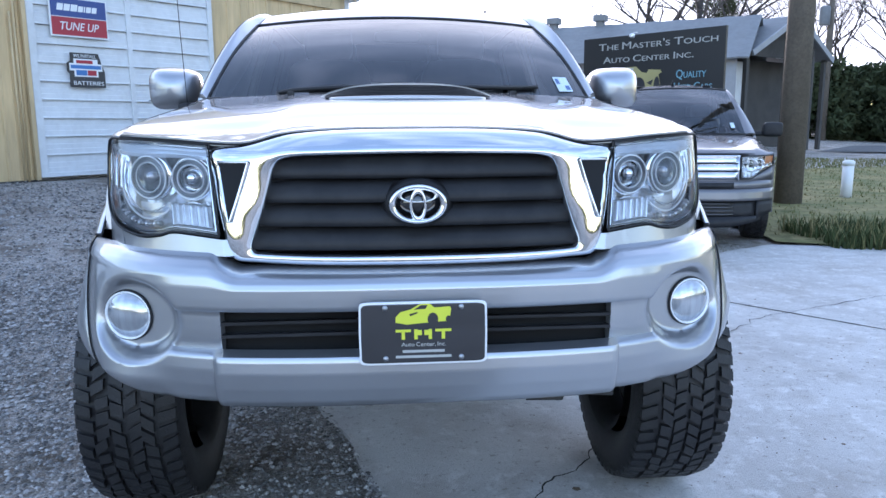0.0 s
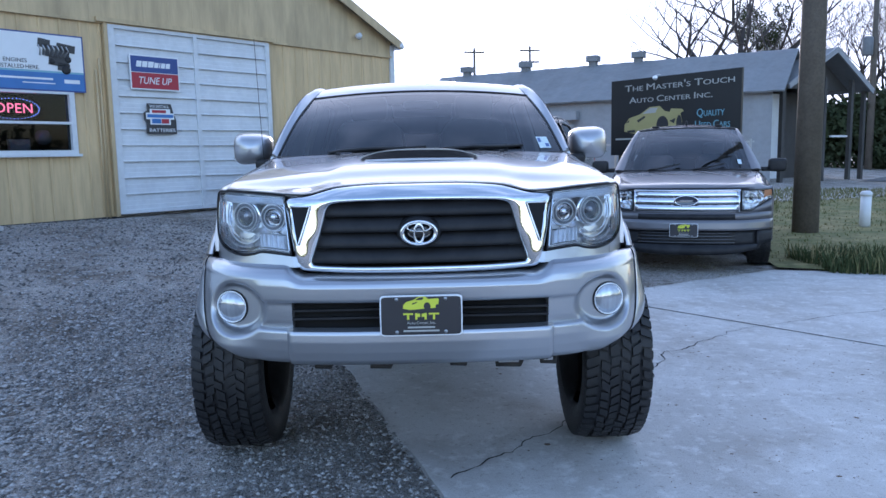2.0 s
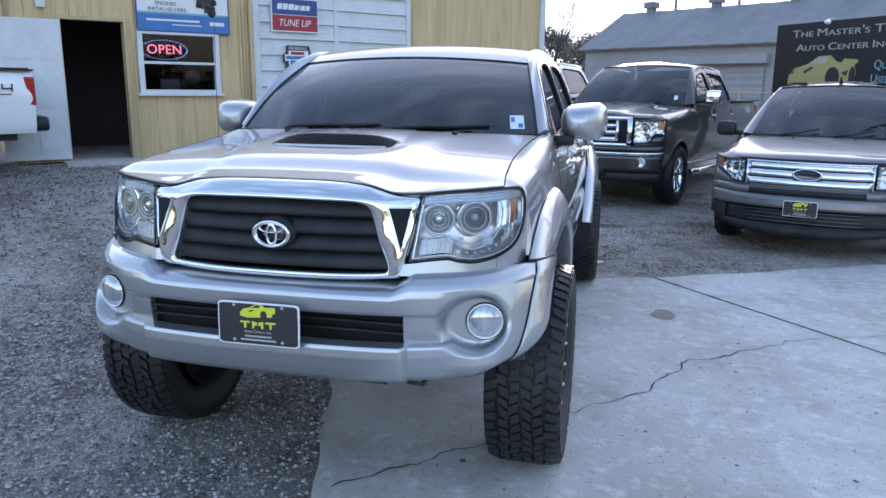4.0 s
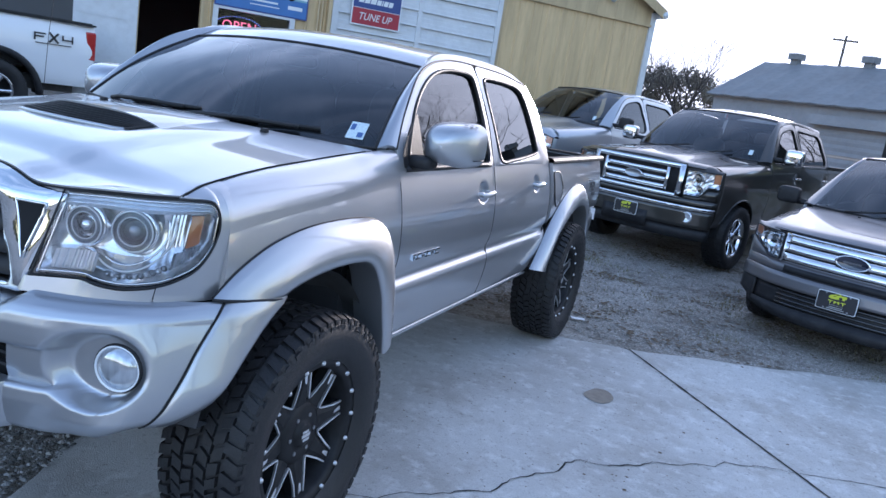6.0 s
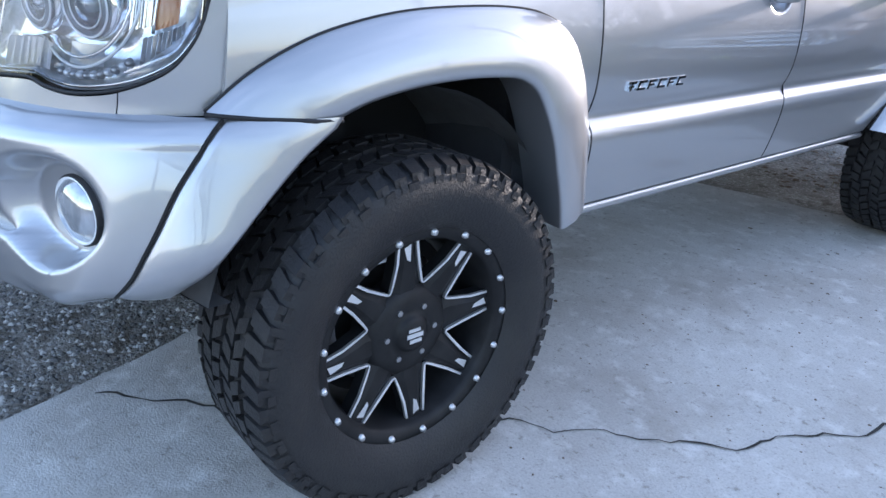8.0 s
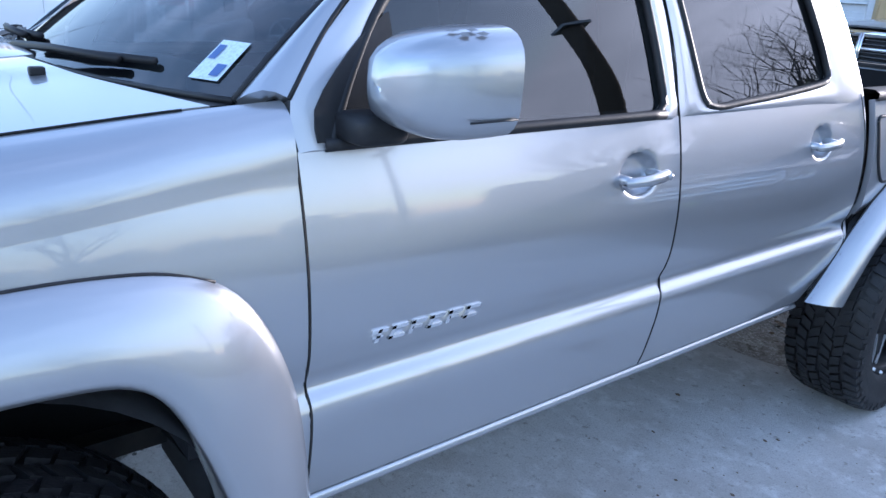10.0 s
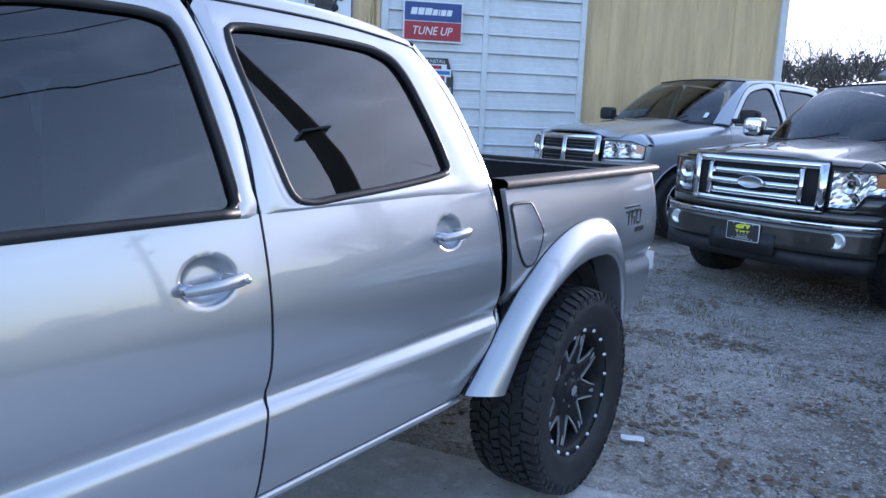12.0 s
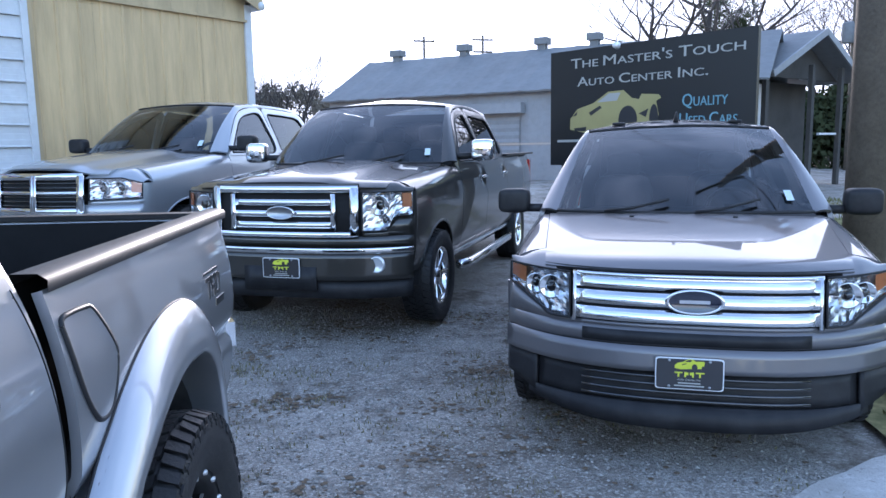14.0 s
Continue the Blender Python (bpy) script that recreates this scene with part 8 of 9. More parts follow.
    solid(fen, 0.02)
    doors = [panel("front_door", b1, b2 - 0.006, belt, dents=((b2 - 0.17, belt_f - 0.14, 0.09, 0.05, 0.02),)), panel("rear_door", b2, b3 - 0.006, belt, dents=((b3 - 0.17, belt_f - 0.12, 0.09, 0.05, 0.02),))]
    for d, y in ((doors[0], b2 - 0.17), (doors[1], b3 - 0.17)):
        part("door_handle", rounded_box(X(y, belt_f - 0.14) + 0.012, y, belt_f - 0.135, 0.014, 0.1, 0.016, 0.5), S.get("handle", mat), d)
    rear = panel("quarter_panel" if S["kind"] == "suv" else "bed_side", b3, yR - 0.03, (lambda y: belt(y)) if S["kind"] == "suv" else (lambda y: S["bed_z"]))
    for yc in (0.0, wb):
        part("arch_lip", tube([(X(yc + Ra * math.cos(a), R + Ra * math.sin(a)) - 0.004, yc + Ra * math.cos(a), R + Ra * math.sin(a)) for a in [math.pi * k / 24 for k in range(25)] if R + Ra * math.sin(a) > sill - 0.05], 0.012, 6), S.get("lip", mat), fen if yc == 0 else rear)
    part("sill_trim", grid([[(X(y, sill) + dx, y, z) for y in (Ra + 0.02, wb / 2, wb - Ra - 0.02)] for dx, z in ((-0.06, sill + 0.01), (0.006, sill), (0.0, sill - 0.05), (-0.08, sill - 0.06))]), S.get("sill_mat", "black"), v)
    # windows
    for d, (o, w) in zip(doors + [rear], S["windows"]):
        fr = part("window_surround", outward(loop_ring(o, w, X, 64, 0.003), ref), mat, d)
        solid(fr, 0.03)
        part("weatherstrip", edge_line(w, X, 0.009, 0.0, 64), "black", d)
        g = part("side_window", outward(side_glass(w, X, 0.012), ref), "glass", d, "dark tinted side glass")
        g.visible_shadow = False
    # hood
    rows = []
    for j in range(27):
        t = j / 26
        row = []
        for i in range(37):
            u = i / 18 - 1
            ya = S["front"](abs(u) * S["hoodW"]) if "front" in S else yF + S["nose"] * abs(u) ** 2.4 * 0.9 + S.get("hood_in", 0.03)
            yb = cowl - 0.16 * (1 - u * u)
            y = ya + (yb - ya) * t
            x = u * hx(y)
            bulge = S.get("bulge", 0.0) * (1 / (1 + math.exp((abs(x) - 0.42) * 30)))
            row.append((x, y, hz(y) + 0.035 * (1 - u * u) + bulge - (0.03 * (1 - t * 13) ** 2 if t < 1 / 13 else 0)))
        rows.append(row)
    hood_ = part("hood", outward(grid(rows), (0, 0, sill)), mat, v)
    solid(hood_, 0.02)
    # roof, rails, windshield
    n = 25
    edge = curve([(roofW - 0.03, ws_top, roof - 0.055), (roofW - 0.015, ws_top + 0.3, roof - 0.03), (roofW - 0.015, (ws_top + roof_end) / 2, roof - 0.025), (roofW - 0.03, roof_end, roof - 0.06)], n)
    rows = [[(p.x * u, p.y - 0.05 * (1 - u * u) * (1 - i / (n - 1)), p.z + (0.03 + 0.03 * min(1, i / 5)) * (1 - u * u)) for u in [k / 10 - 1 for k in range(21)]] for i, p in enumerate(edge)]
    solid(part("roof_panel", outward(grid(rows), (0, 1.2, sill)), mat, v), 0.02)
    wbx = S["wsW"]
    ws_b = [Vector((wbx * u, cowl - 0.15 * (1 - u * u), hood_r + 0.02)) for u in [k / 10 - 1 for k in range(21)]]
    wrows = [[a.lerp(Vector(b), k / 10) + Vector((0, -0.03, 0.02)) * math.sin(math.pi * k / 10) for a, b in zip(ws_b, rows[0])] for k in range(11)]
    ws_ = part("windshield", outward(grid(wrows), (0, 1.8, sill)), "windshield", v)
    ws_.visible_shadow = False
    part("windshield_seal", tube(wrows[0], 0.014, 6), "black", v)
    part("windshield_seal", tube(wrows[-1], 0.01, 6), "black", v)
    for a, b in ((4, 9), (11, 16)):
        part("wiper", tube([wrows[0][a] + Vector((0, -0.03, 0.01)), wrows[0][(a + b) // 2] + Vector((0, -0.035, 0.03)), wrows[1][b] + Vector((0, -0.03, 0.02))], 0.01, 6), "black", v)
    st_ = part("inspection_sticker", grid([[Vector(wrows[1 + j][18]).lerp(Vector(wrows[1 + j][19]), 0.2 + 0.6 * i) + Vector((0, -0.012, 0.01)) for i in (0, 1)] for j in (0, 1)]), "sticker", ws_, smooth=False)
    part("cowl_panel", grid([[p + Vector((0, dy, dz)) for p in ws_b] for dy, dz in ((0.03, 0.0), (-0.05, -0.012), (-0.1, -0.06))]), "black", v)
    out_top = S["rail"]
    a_in = [Vector(r[-1]) for r in wrows] + [p for p in edge[1:]]
    ain = curve(a_in, 40)
    aout = curve([(0, *p) for p in out_top], 40)
    rrows = []
    for k in (0, 0.33, 0.66, 1):
        rrows.append([a.lerp(Vector((X(b.y, b.z), b.y, b.z)), k) + Vector((0.3, 0, 0.9)) * 0.014 * math.sin(math.pi * k) for a, b in zip(ain, aout)])
    rail_ = part("roof_rail", outward(grid(rrows), (0, 1.2, sill)), mat, v)
    solid(rail_, 0.02)
    # back of the cab or body
    if S["kind"] == "suv":
        prof_b = [(roof_end, roof - 0.06, roofW - 0.03), (roof_end + 0.25, roof - 0.28, roofW + 0.02), (yR - 0.12, belt_r, W * 0.88), (yR - 0.02, belt_r - 0.2, W * 0.9), (yR, hmid, W * 0.92), (yR - 0.04, sill, W * 0.9)]
        rows = []
        for y, z, w in prof_b:
            rows.append([(w * u, y + 0.06 * (1 - u * u), z) for u in [k / 8 - 1 for k in range(17)]])
        part("liftgate", outward(grid(rows), (0, 1, hmid)), mat, v)
        cside = curve([(0, *p) for p in ((roof_end, roof - 0.055), (roof_end + 0.2, roof - 0.25), (yR - 0.13, belt_r), (yR - 0.03, belt_r - 0.2), (yR - 0.02, hmid))], 24)
        rg = part("rear_window", grid([[(u * (roofW - 0.06 + 0.05 * t), roof_end + 0.03 + (0.28 * t) + 0.07 * (1 - u * u), roof - 0.08 - t * (roof - 0.1 - belt_r) * 0.9) for u in [k / 6 - 1 for k in range(13)]] for t in (0, 0.33, 0.66, 1)]), "glass", v)
        tl_ = part("tail_lamp", grid([[(X(yR - 0.28 + 0.27 * u, z) + 0.022 - 0.05 * u ** 3, yR - 0.28 + 0.29 * u, z) for u in (0, 0.4, 0.75, 1)] for z in [belt_r - 0.27 + 0.24 * k / 4 for k in range(5)]]), "red_lens", v, "red tail lamp")
        both(tl_)
        tw = part("tail_lamp_clear", grid([[(X(yR - 0.22 + 0.21 * u, z) + 0.022 - 0.05 * u ** 3, yR - 0.22 + 0.23 * u, z) for u in (0, 0.4, 0.75, 1)] for z in [belt_r - 0.39 + 0.12 * k / 3 for k in range(4)]]), "clear_lamp", v)
        both(tw)
        part("rear_bumper", rounded_box(0, yR - 0.02, sill + 0.16, W * 0.93, 0.12, 0.15, 0.3), mat, v)
    else:
        cz = S["cab_end"]
        rows = [[(w * u, y + 0.02 * (1 - u * u), z) for u in [k / 8 - 1 for k in range(17)]] for y, z, w in ((roof_end, roof - 0.06, roofW - 0.03), (cz - 0.08, (roof + belt_r) / 2, roofW + 0.03), (cz - 0.01, belt_r, W * 0.9), (cz, sill, W * 0.92))]
        part("cab_back", outward(grid(rows), (0, 1, hmid)), mat, v)
        part("rear_window", grid([[(u * 0.62, cz - 0.0 - 0.1 * t, belt_r + 0.05 + (roof - belt_r - 0.2) * t) for u in (-1, 0, 1)] for t in (0, 1)]), "glass", v)
        bzr = S["bed_z"]
        cap_ = part("bed_rail_cap", boxes((W * 0.86, W * 0.985, b3, yR - 0.03, bzr - 0.005, bzr + 0.018)), "black", v, smooth=False)
        both(cap_)
        part("bed_floor", boxes((-W * 0.84, W * 0.84, b3 + 0.02, yR - 0.06, sill + 0.2, sill + 0.25), (W * 0.8, W * 0.86, b3, yR - 0.06, sill + 0.2, bzr - 0.01), (-W * 0.86, -W * 0.8, b3, yR - 0.06, sill + 0.2, bzr - 0.01), (-W * 0.86, W * 0.86, b3, b3 + 0.04, sill + 0.2, bzr - 0.01)), "black", v, smooth=False)
        bevelled(part("tailgate", boxes((-W * 0.84, W * 0.84, yR - 0.09, yR - 0.02, sill + 0.18, bzr - 0.01)), mat, v, smooth=False), 0.015)
        tl_ = part("tail_lamp", boxes((W * 0.865, W * 0.955, yR - 0.15, yR - 0.012, bzr - 0.47, bzr - 0.08)), "red_lens", v, "red tail lamp", smooth=False)
        bevelled(tl_, 0.02)
        both(tl_)
        part("rear_bumper", rounded_box(0, yR + 0.06, sill + 0.12, W * 0.93, 0.12, 0.11, 0.3), S.get("rear_bumper", "chrome"), v)
    for o in (fen, doors[0], doors[1], rear, rail_, bpy.data.objects[[c.name for c in v.children if c.name.startswith("sill_trim")][0]]):
        both(o)
    # mirrors
    my, mz = S["mirror"]
    mr = part("side_mirror", rounded_box(W + S.get("mirror_out", 0.12), my, mz, 0.11, 0.075, S.get("mirror_h", 0.1), 0.45), S.get("mirror_mat", "black"), v)
    part("mirror_arm", tube([(X(my, mz) - 0.02, my, mz - 0.05), (W + 0.06, my, mz - 0.05)], 0.03, 8), "black", mr)
    both(mr)
    # cabin and underside
    part("cabin_tub", boxes((-W * 0.86, W * 0.86, cowl - 0.05, roof_end + 0.2, sill + 0.1, sill + 0.14), (-W * 0.84, W * 0.84, cowl - 0.1, cowl - 0.04, sill, hood_r - 0.04)), "seat", v, smooth=False)
    part("dashboard", rounded_box(0, cowl + 0.22, hood_r - 0.08, W * 0.82, 0.25, 0.1, 0.4), "black", v)
    for x in (-0.38, 0.38):
        for y in (b1 + 0.72, b2 + 0.62):
            seat(v, x, y, belt_f - 0.42)
    steering(v, 0.38, b1 + 0.45, belt_f + 0.0)
    part("chassis", boxes((-W * 0.8, W * 0.8, yF + 0.35, yR - 0.25, sill - 0.1, sill + 0.1), (-W * 0.55, W * 0.55, yF + 0.25, yF + 0.6, sill - 0.08, hood_f - 0.2)), "under", v, smooth=False)
    for yc in (0.0, wb):
        rows = []
        for k in range(15):
            a = math.pi * k / 14
            rows.append([(x, yc + (Ra + 0.01) * math.cos(a), R + (Ra + 0.01) * math.sin(a)) for x in (W * 0.55, W * 0.93)])
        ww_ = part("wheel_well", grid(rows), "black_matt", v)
        both(ww_)
    w1 = alloy_wheel(v, pose(W - 0.13, 0, R), R, S.get("tyre_w", 0.25), S["rim"], S.get("spokes", 7), S.get("wheel_mat", "chrome"))
    four_wheels(v, w1, ((W - 0.13, wb, R, 0), (-W + 0.13, 0, R, 180), (-W + 0.13, wb, R, 180)))
    return v, X


def nose_surface(yF, depth, W, p=2.6, lean=0.12, z0=0.6):
    return lambda x, z: yF + depth * (abs(x) / W) ** p + lean * (z - z0)


def skin(N, xs, zs, mat, parent, name, off=0.0, thick=0.0, label="", both_sides=False):
    """A panel lying on the nose; xs and zs are lists of columns and rows, zs may hold functions of x."""
    rows = [[(x, N(x, (z(x) if callable(z) else z)) - off, (z(x) if callable(z) else z)) for x in xs] for z in zs]
    o = part(name, outward(grid(rows), (0, 1.5, 0.7)), mat, parent, label)
    if thick:
        solid(o, thick, crisp_edges=False)
    if both_sides:
        both(o)
    return o


def span(a, b, n):
    return [a + (b - a) * i / n for i in range(n + 1)]


def lamp_unit(N, x0, x1, zb, zt, parent, label, amber=0.0, bulbs=((0.35, 0.55, 0.06), (0.65, 0.55, 0.05))):
    """A headlamp on the nose between two columns, with reflector, bulbs, amber end and clear lens."""
    zb, zt = const(zb), const(zt)
    rows = lambda off, a=x0, b=x1, lo_=0.0, hi_=1.0: [[(x, N(x, zb(x) + (zt(x) - zb(x)) * t) - off, zb(x) + (zt(x) - zb(x)) * t) for x in span(a, b, 14)] for t in [lo_ + (hi_ - lo_) * k / 8 for k in range(9)]]
    ln = part("headlamp", outward(grid(rows(0.012)), (0, 1.5, 0.7)), "clear", parent, label)
    deep = []
    for j in range(13):
        t = j / 12
        row = []
        for i in range(19):
            u = i / 18
            x = x0 + 0.004 + (x1 - x0 - 0.008) * u
            z = zb(x) + (zt(x) - zb(x)) * t
            sink = 0.024 * (math.sin(math.pi * u) * math.sin(math.pi * t)) ** 0.4 + 0.007 * noise.noise((i * 1.9, j * 1.3, 0.7))
            row.append((x, N(x, z) + sink, z))
        deep.append(row)
    part("reflector", outward(grid(deep), (0, 1.5, 0.7)), "lamp_cavity", ln, smooth=False)
    rim_pts = rows(0.012)
    loop = rim_pts[0] + [r[-1] for r in rim_pts[1:]] + rim_pts[-1][::-1][1:] + [r[0] for r in rim_pts[::-1][1:]]
    part("lamp_gasket", tube(loop, 0.006, 5, cap=False), "black", ln)
    for u, t, r in bulbs:
        x = x0 + (x1 - x0) * u
        z = zb(x) + (zt(x) - zb(x)) * t
        b = part("lamp_bowl", spun([(r, -0.004), (r * 1.06, -0.012), (r * 0.92, -0.008), (r * 0.5, 0.0)], 22, "y"), "chrome", ln, m=Matrix.Translation((x, N(x, z) + 0.008, z)))
        part("bulb", spun([(0.0, -0.014), (r * 0.3, -0.012), (r * 0.4, 0.0)], 14, "y"), "black_gloss", b)
    if amber:
        part("amber_block", outward(grid(rows(0.006, x1 - (x1 - x0) * amber, x1 - 0.01, 0.35, 0.92)), (0, 1.5, 0.7)), "amber", ln)
    both(ln)
    return ln


def nose_top(v, X, S, N, x0, x1, zt, mat):
    """The corner of the fender between the lamp and the hood."""
    y1 = S["y_hl"] + 0.012
    k_ = max(0, min(1, (y1 - S["yF"]) / (S["cowl"] - S["yF"])))
    hx_ = S["hoodW"] + (S["W"] * 0.86 - S["hoodW"]) * k_
    hz_ = S["hood_f"] + (S["hood_r"] - S["hood_f"]) * k_ ** 0.8
    xe = X(y1, zt(x1))
    rows = []
    for x in span(x0, x1, 14):
        a = Vector((x, N(x, zt(x)) - 0.004, zt(x) + 0.004))
        xb = x + (xe - x1) * max(0.0, (x - x0) / (x1 - x0))
        drop = 0.15 * max(0.0, (xb - hx_) / max(0.02, xe - hx_)) ** 2
        b = Vector((xb, max(y1, a.y + 0.01), max(hz_ - 0.004 - drop, a.z)))
        rows.append([a.lerp(b, t) + Vector((0, 0, 0.025 * math.sin(math.pi * t))) for t in (0, 0.2, 0.4, 0.6, 0.8, 1.0)])
    o = part("fender_corner", outward(grid(rows), (0, 1, 0.4)), mat, v)
    solid(o, 0.012)
    both(o)


def nose_side(v, X, S, N, x1, zs, mat):
    """The side of the nose between the lamp and the fender."""
    y1 = S["y_hl"] + 0.012
    rows = [[Vector((x1, N(x1, z) - 0.002, z)).lerp(Vector((X(y1, z), y1, z)), t) + Vector((0.012 * math.sin(math.pi * t), 0, 0)) for t in (0, 0.25, 0.5, 0.75, 1.0)] for z in zs]
    o = part("fender_corner", outward(grid(rows), (0, 1, 0.7)), mat, v)
    solid(o, 0.012)
    both(o)


# the pewter crossover
ES = dict(kind="suv", W=0.965, sill=0.40, belt_f=1.07, belt_r=1.16, roof=1.70, yF=-0.90, yR=3.75, wb=2.824, R=0.365, cowl=0.50, ws_top=1.32, roof_end=3.0, hood_f=0.935, hood_r=1.10, roofW=0.66, seams=(0.62, 1.62, 2.58), hoodW=0.70, y_hl=-0.46, nose=0.34, wsW=0.78, mirror=(0.72, 1.17), mirror_out=0.14, mirror_h=0.085, rim=0.225, spokes=5, wheel_mat="dull_metal", tyre_w=0.23, taper=0.07, sill_mat="black",
          windows=[([(0.62, 1.07), (0.64, 1.13), (0.95, 1.40), (1.25, 1.595), (1.55, 1.635), (1.61, 1.62), (1.615, 1.3), (1.612, 1.075), (1.2, 1.068), (0.9, 1.068)], [(0.74, 1.11), (0.77, 1.14), (1.0, 1.37), (1.25, 1.54), (1.5, 1.585), (1.55, 1.57), (1.56, 1.3), (1.55, 1.12), (1.2, 1.11), (0.9, 1.11)]),
                   ([(1.622, 1.075), (1.622, 1.3), (1.625, 1.62), (1.9, 1.64), (2.3, 1.62), (2.55, 1.58), (2.575, 1.4), (2.572, 1.13), (2.2, 1.1), (1.9, 1.085)], [(1.68, 1.125), (1.68, 1.3), (1.69, 1.57), (1.9, 1.59), (2.25, 1.57), (2.46, 1.53), (2.5, 1.4), (2.5, 1.17), (2.2, 1.145), (1.9, 1.13)]),
                   ([(2.584, 1.13), (2.584, 1.3), (2.60, 1.57), (2.75, 1.56), (2.95, 1.53), (3.15, 1.42), (3.4, 1.25), (3.6, 1.165), (3.2, 1.155), (2.9, 1.145)], [(2.63, 1.18), (2.63, 1.3), (2.65, 1.51), (2.75, 1.505), (2.9, 1.48), (3.05, 1.4), (3.2, 1.28), (3.28, 1.21), (3.1, 1.195), (2.9, 1.185)])],
          rail=[(0.60, 1.12), (0.95, 1.42), (1.25, 1.605), (1.55, 1.645), (2.3, 1.63), (2.75, 1.575), (3.0, 1.53)])
ES["front"] = lambda x: -0.885 + 0.36 * (x / 0.93) ** 3 + 0.063
edge, EX = vehicle("crossover", pose(3.19, 5.50, 0.0, 0, 0, -18.8), "pewter grey crossover with a chrome bar grille", "car", "graphite", ES)
N = nose_surface(-0.90, 0.36, 0.93, 3.0, 0.16, 0.55)
skin(N, span(-0.93, 0.93, 40), [0.60, 0.64, 0.68], "graphite", edge, "nose_panel", 0.0, 0.02)
skin(N, span(-0.56, 0.56, 20), [0.68, 0.70], "graphite", edge, "nose_panel", 0.0, 0.02)
skin(N, span(0.55, 0.93, 14), [lambda x: 0.68, lambda x: 0.70 + 0.12 * max(0, (x - 0.66) / 0.27)], "graphite", edge, "lamp_filler_panel", 0.0, 0.02, both_sides=True)
skin(N, span(-0.94, 0.94, 40), [0.485, 0.51, 0.56, 0.60], "graphite", edge, "front_bumper", 0.02, 0.03)
skin(N, span(-0.80, 0.80, 40), [lambda x: 0.215 + 0.07 * abs(x / 0.8) ** 3, lambda x: 0.26 + 0.05 * abs(x / 0.8) ** 3, 0.33], "black", edge, "chin_panel", 0.0, 0.02, "black lower chin panel")
skin(N, span(-0.74, 0.74, 40), [0.31, 0.37, 0.43, 0.485], "black", edge, "lower_grille", -0.02, 0.01)
for k in range(4):
    skin(N, span(-0.52, 0.52, 12), [0.345 + 0.035 * k, 0.357 + 0.035 * k], "black_gloss", edge, "lower_slat", 0.0, 0.01)
skin(N, span(-0.52, 0.52, 20), [0.608, 0.665], "black", edge, "grille_slot", 0.006, 0.01)
skin(N, span(-0.57, 0.57, 20), [0.695, 0.925], "black_matt", edge, "grille", -0.012, 0.01, "chrome three bar grille")
for z0, h in ((0.708, 0.060), (0.783, 0.064), (0.861, 0.056)):
    skin(N, span(-0.555, 0.555, 20), [z0, z0 + h * 0.3, z0 + h], "chrome", edge, "grille_bar", 0.012, 0.02, "bright chrome bar")
for sg_ in (-1, 1):
    skin(N, [sg_ * 0.555, sg_ * 0.572], [0.69, 0.8, 0.93], "chrome", edge, "grille_end", 0.016, 0.02)
skin(N, span(-0.572, 0.572, 20), [0.918, 0.935], "chrome", edge, "grille_trim", 0.014, 0.02)
bd = part("badge", spun([(0.0, -0.006), (0.08, -0.005), (0.086, -0.008), (0.095, -0.004), (0.098, 0.01)], 36, "y"), "badge_navy", edge, "plain dark blue oval badge", m=Matrix.Translation((0, N(0, 0.815) - 0.022, 0.815)) @ Matrix.Diagonal((1.36, 1, 0.60, 1)))
part("badge_ring", spun([(0.086, -0.008), (0.092, -0.012), (0.099, -0.004)], 36, "y"), "chrome", bd)
part("badge_bar", boxes((-0.05, 0.05, -0.0085, -0.006, -0.012, 0.014)), "chrome", bd, smooth=False)
lamp_unit(N, 0.585, 0.925, lambda x: 0.70 + 0.13 * max(0, (x - 0.70) / 0.22) ** 0.8 if x > 0.7 else 0.70, lambda x: 0.925 + 0.02 * (x - 0.58), edge, "clear headlamp with amber corner", 0.28, ((0.3, 0.6, 0.06), (0.55, 0.5, 0.05)))
skin(N, span(-0.72, 0.72, 24), [0.935, 0.955], "black", edge, "hood_gap", -0.012, 0.01)
plate(edge, Matrix.Translation((-0.02, N(0, 0.50) - 0.045, 0.49)))
nose_side(edge, EX, ES, N, 0.93, [0.35, 0.42, 0.50, 0.60, 0.70, 0.82], "graphite")
skin(N, span(0.76, 0.935, 8), [lambda x: 0.30 + 0.06 * (x - 0.76) / 0.175, 0.38, 0.43, 0.49], "black", edge, "bumper_corner", 0.0, 0.02, both_sides=True)
skin(N, span(0.60, 0.76, 8), [0.30, 0.37, 0.485], "black", edge, "corner_intake", -0.03, 0.01, both_sides=True)
nose_top(edge, EX, ES, N, 0.66, 0.92, lambda x: 0.925 + 0.02 * (x - 0.58), "graphite")
part("roof_antenna", tube([(0, 1.45, 1.70), (0, 1.44, 1.74), (0, 1.42, 1.78)], 0.014, 8, radii=[0.022, 0.016, 0.008]), "black", edge)
for k in range(4):
    part("roof_rack_mount", rounded_box(-0.42 + 0.28 * k, 1.50, 1.705, 0.05, 0.04, 0.012, 0.5), "black", edge)
for sg_ in (-1, 1):
    part("washer_nozzle", rounded_box(sg_ * 0.3, 0.25, 1.105, 0.014, 0.012, 0.01), "black", edge)

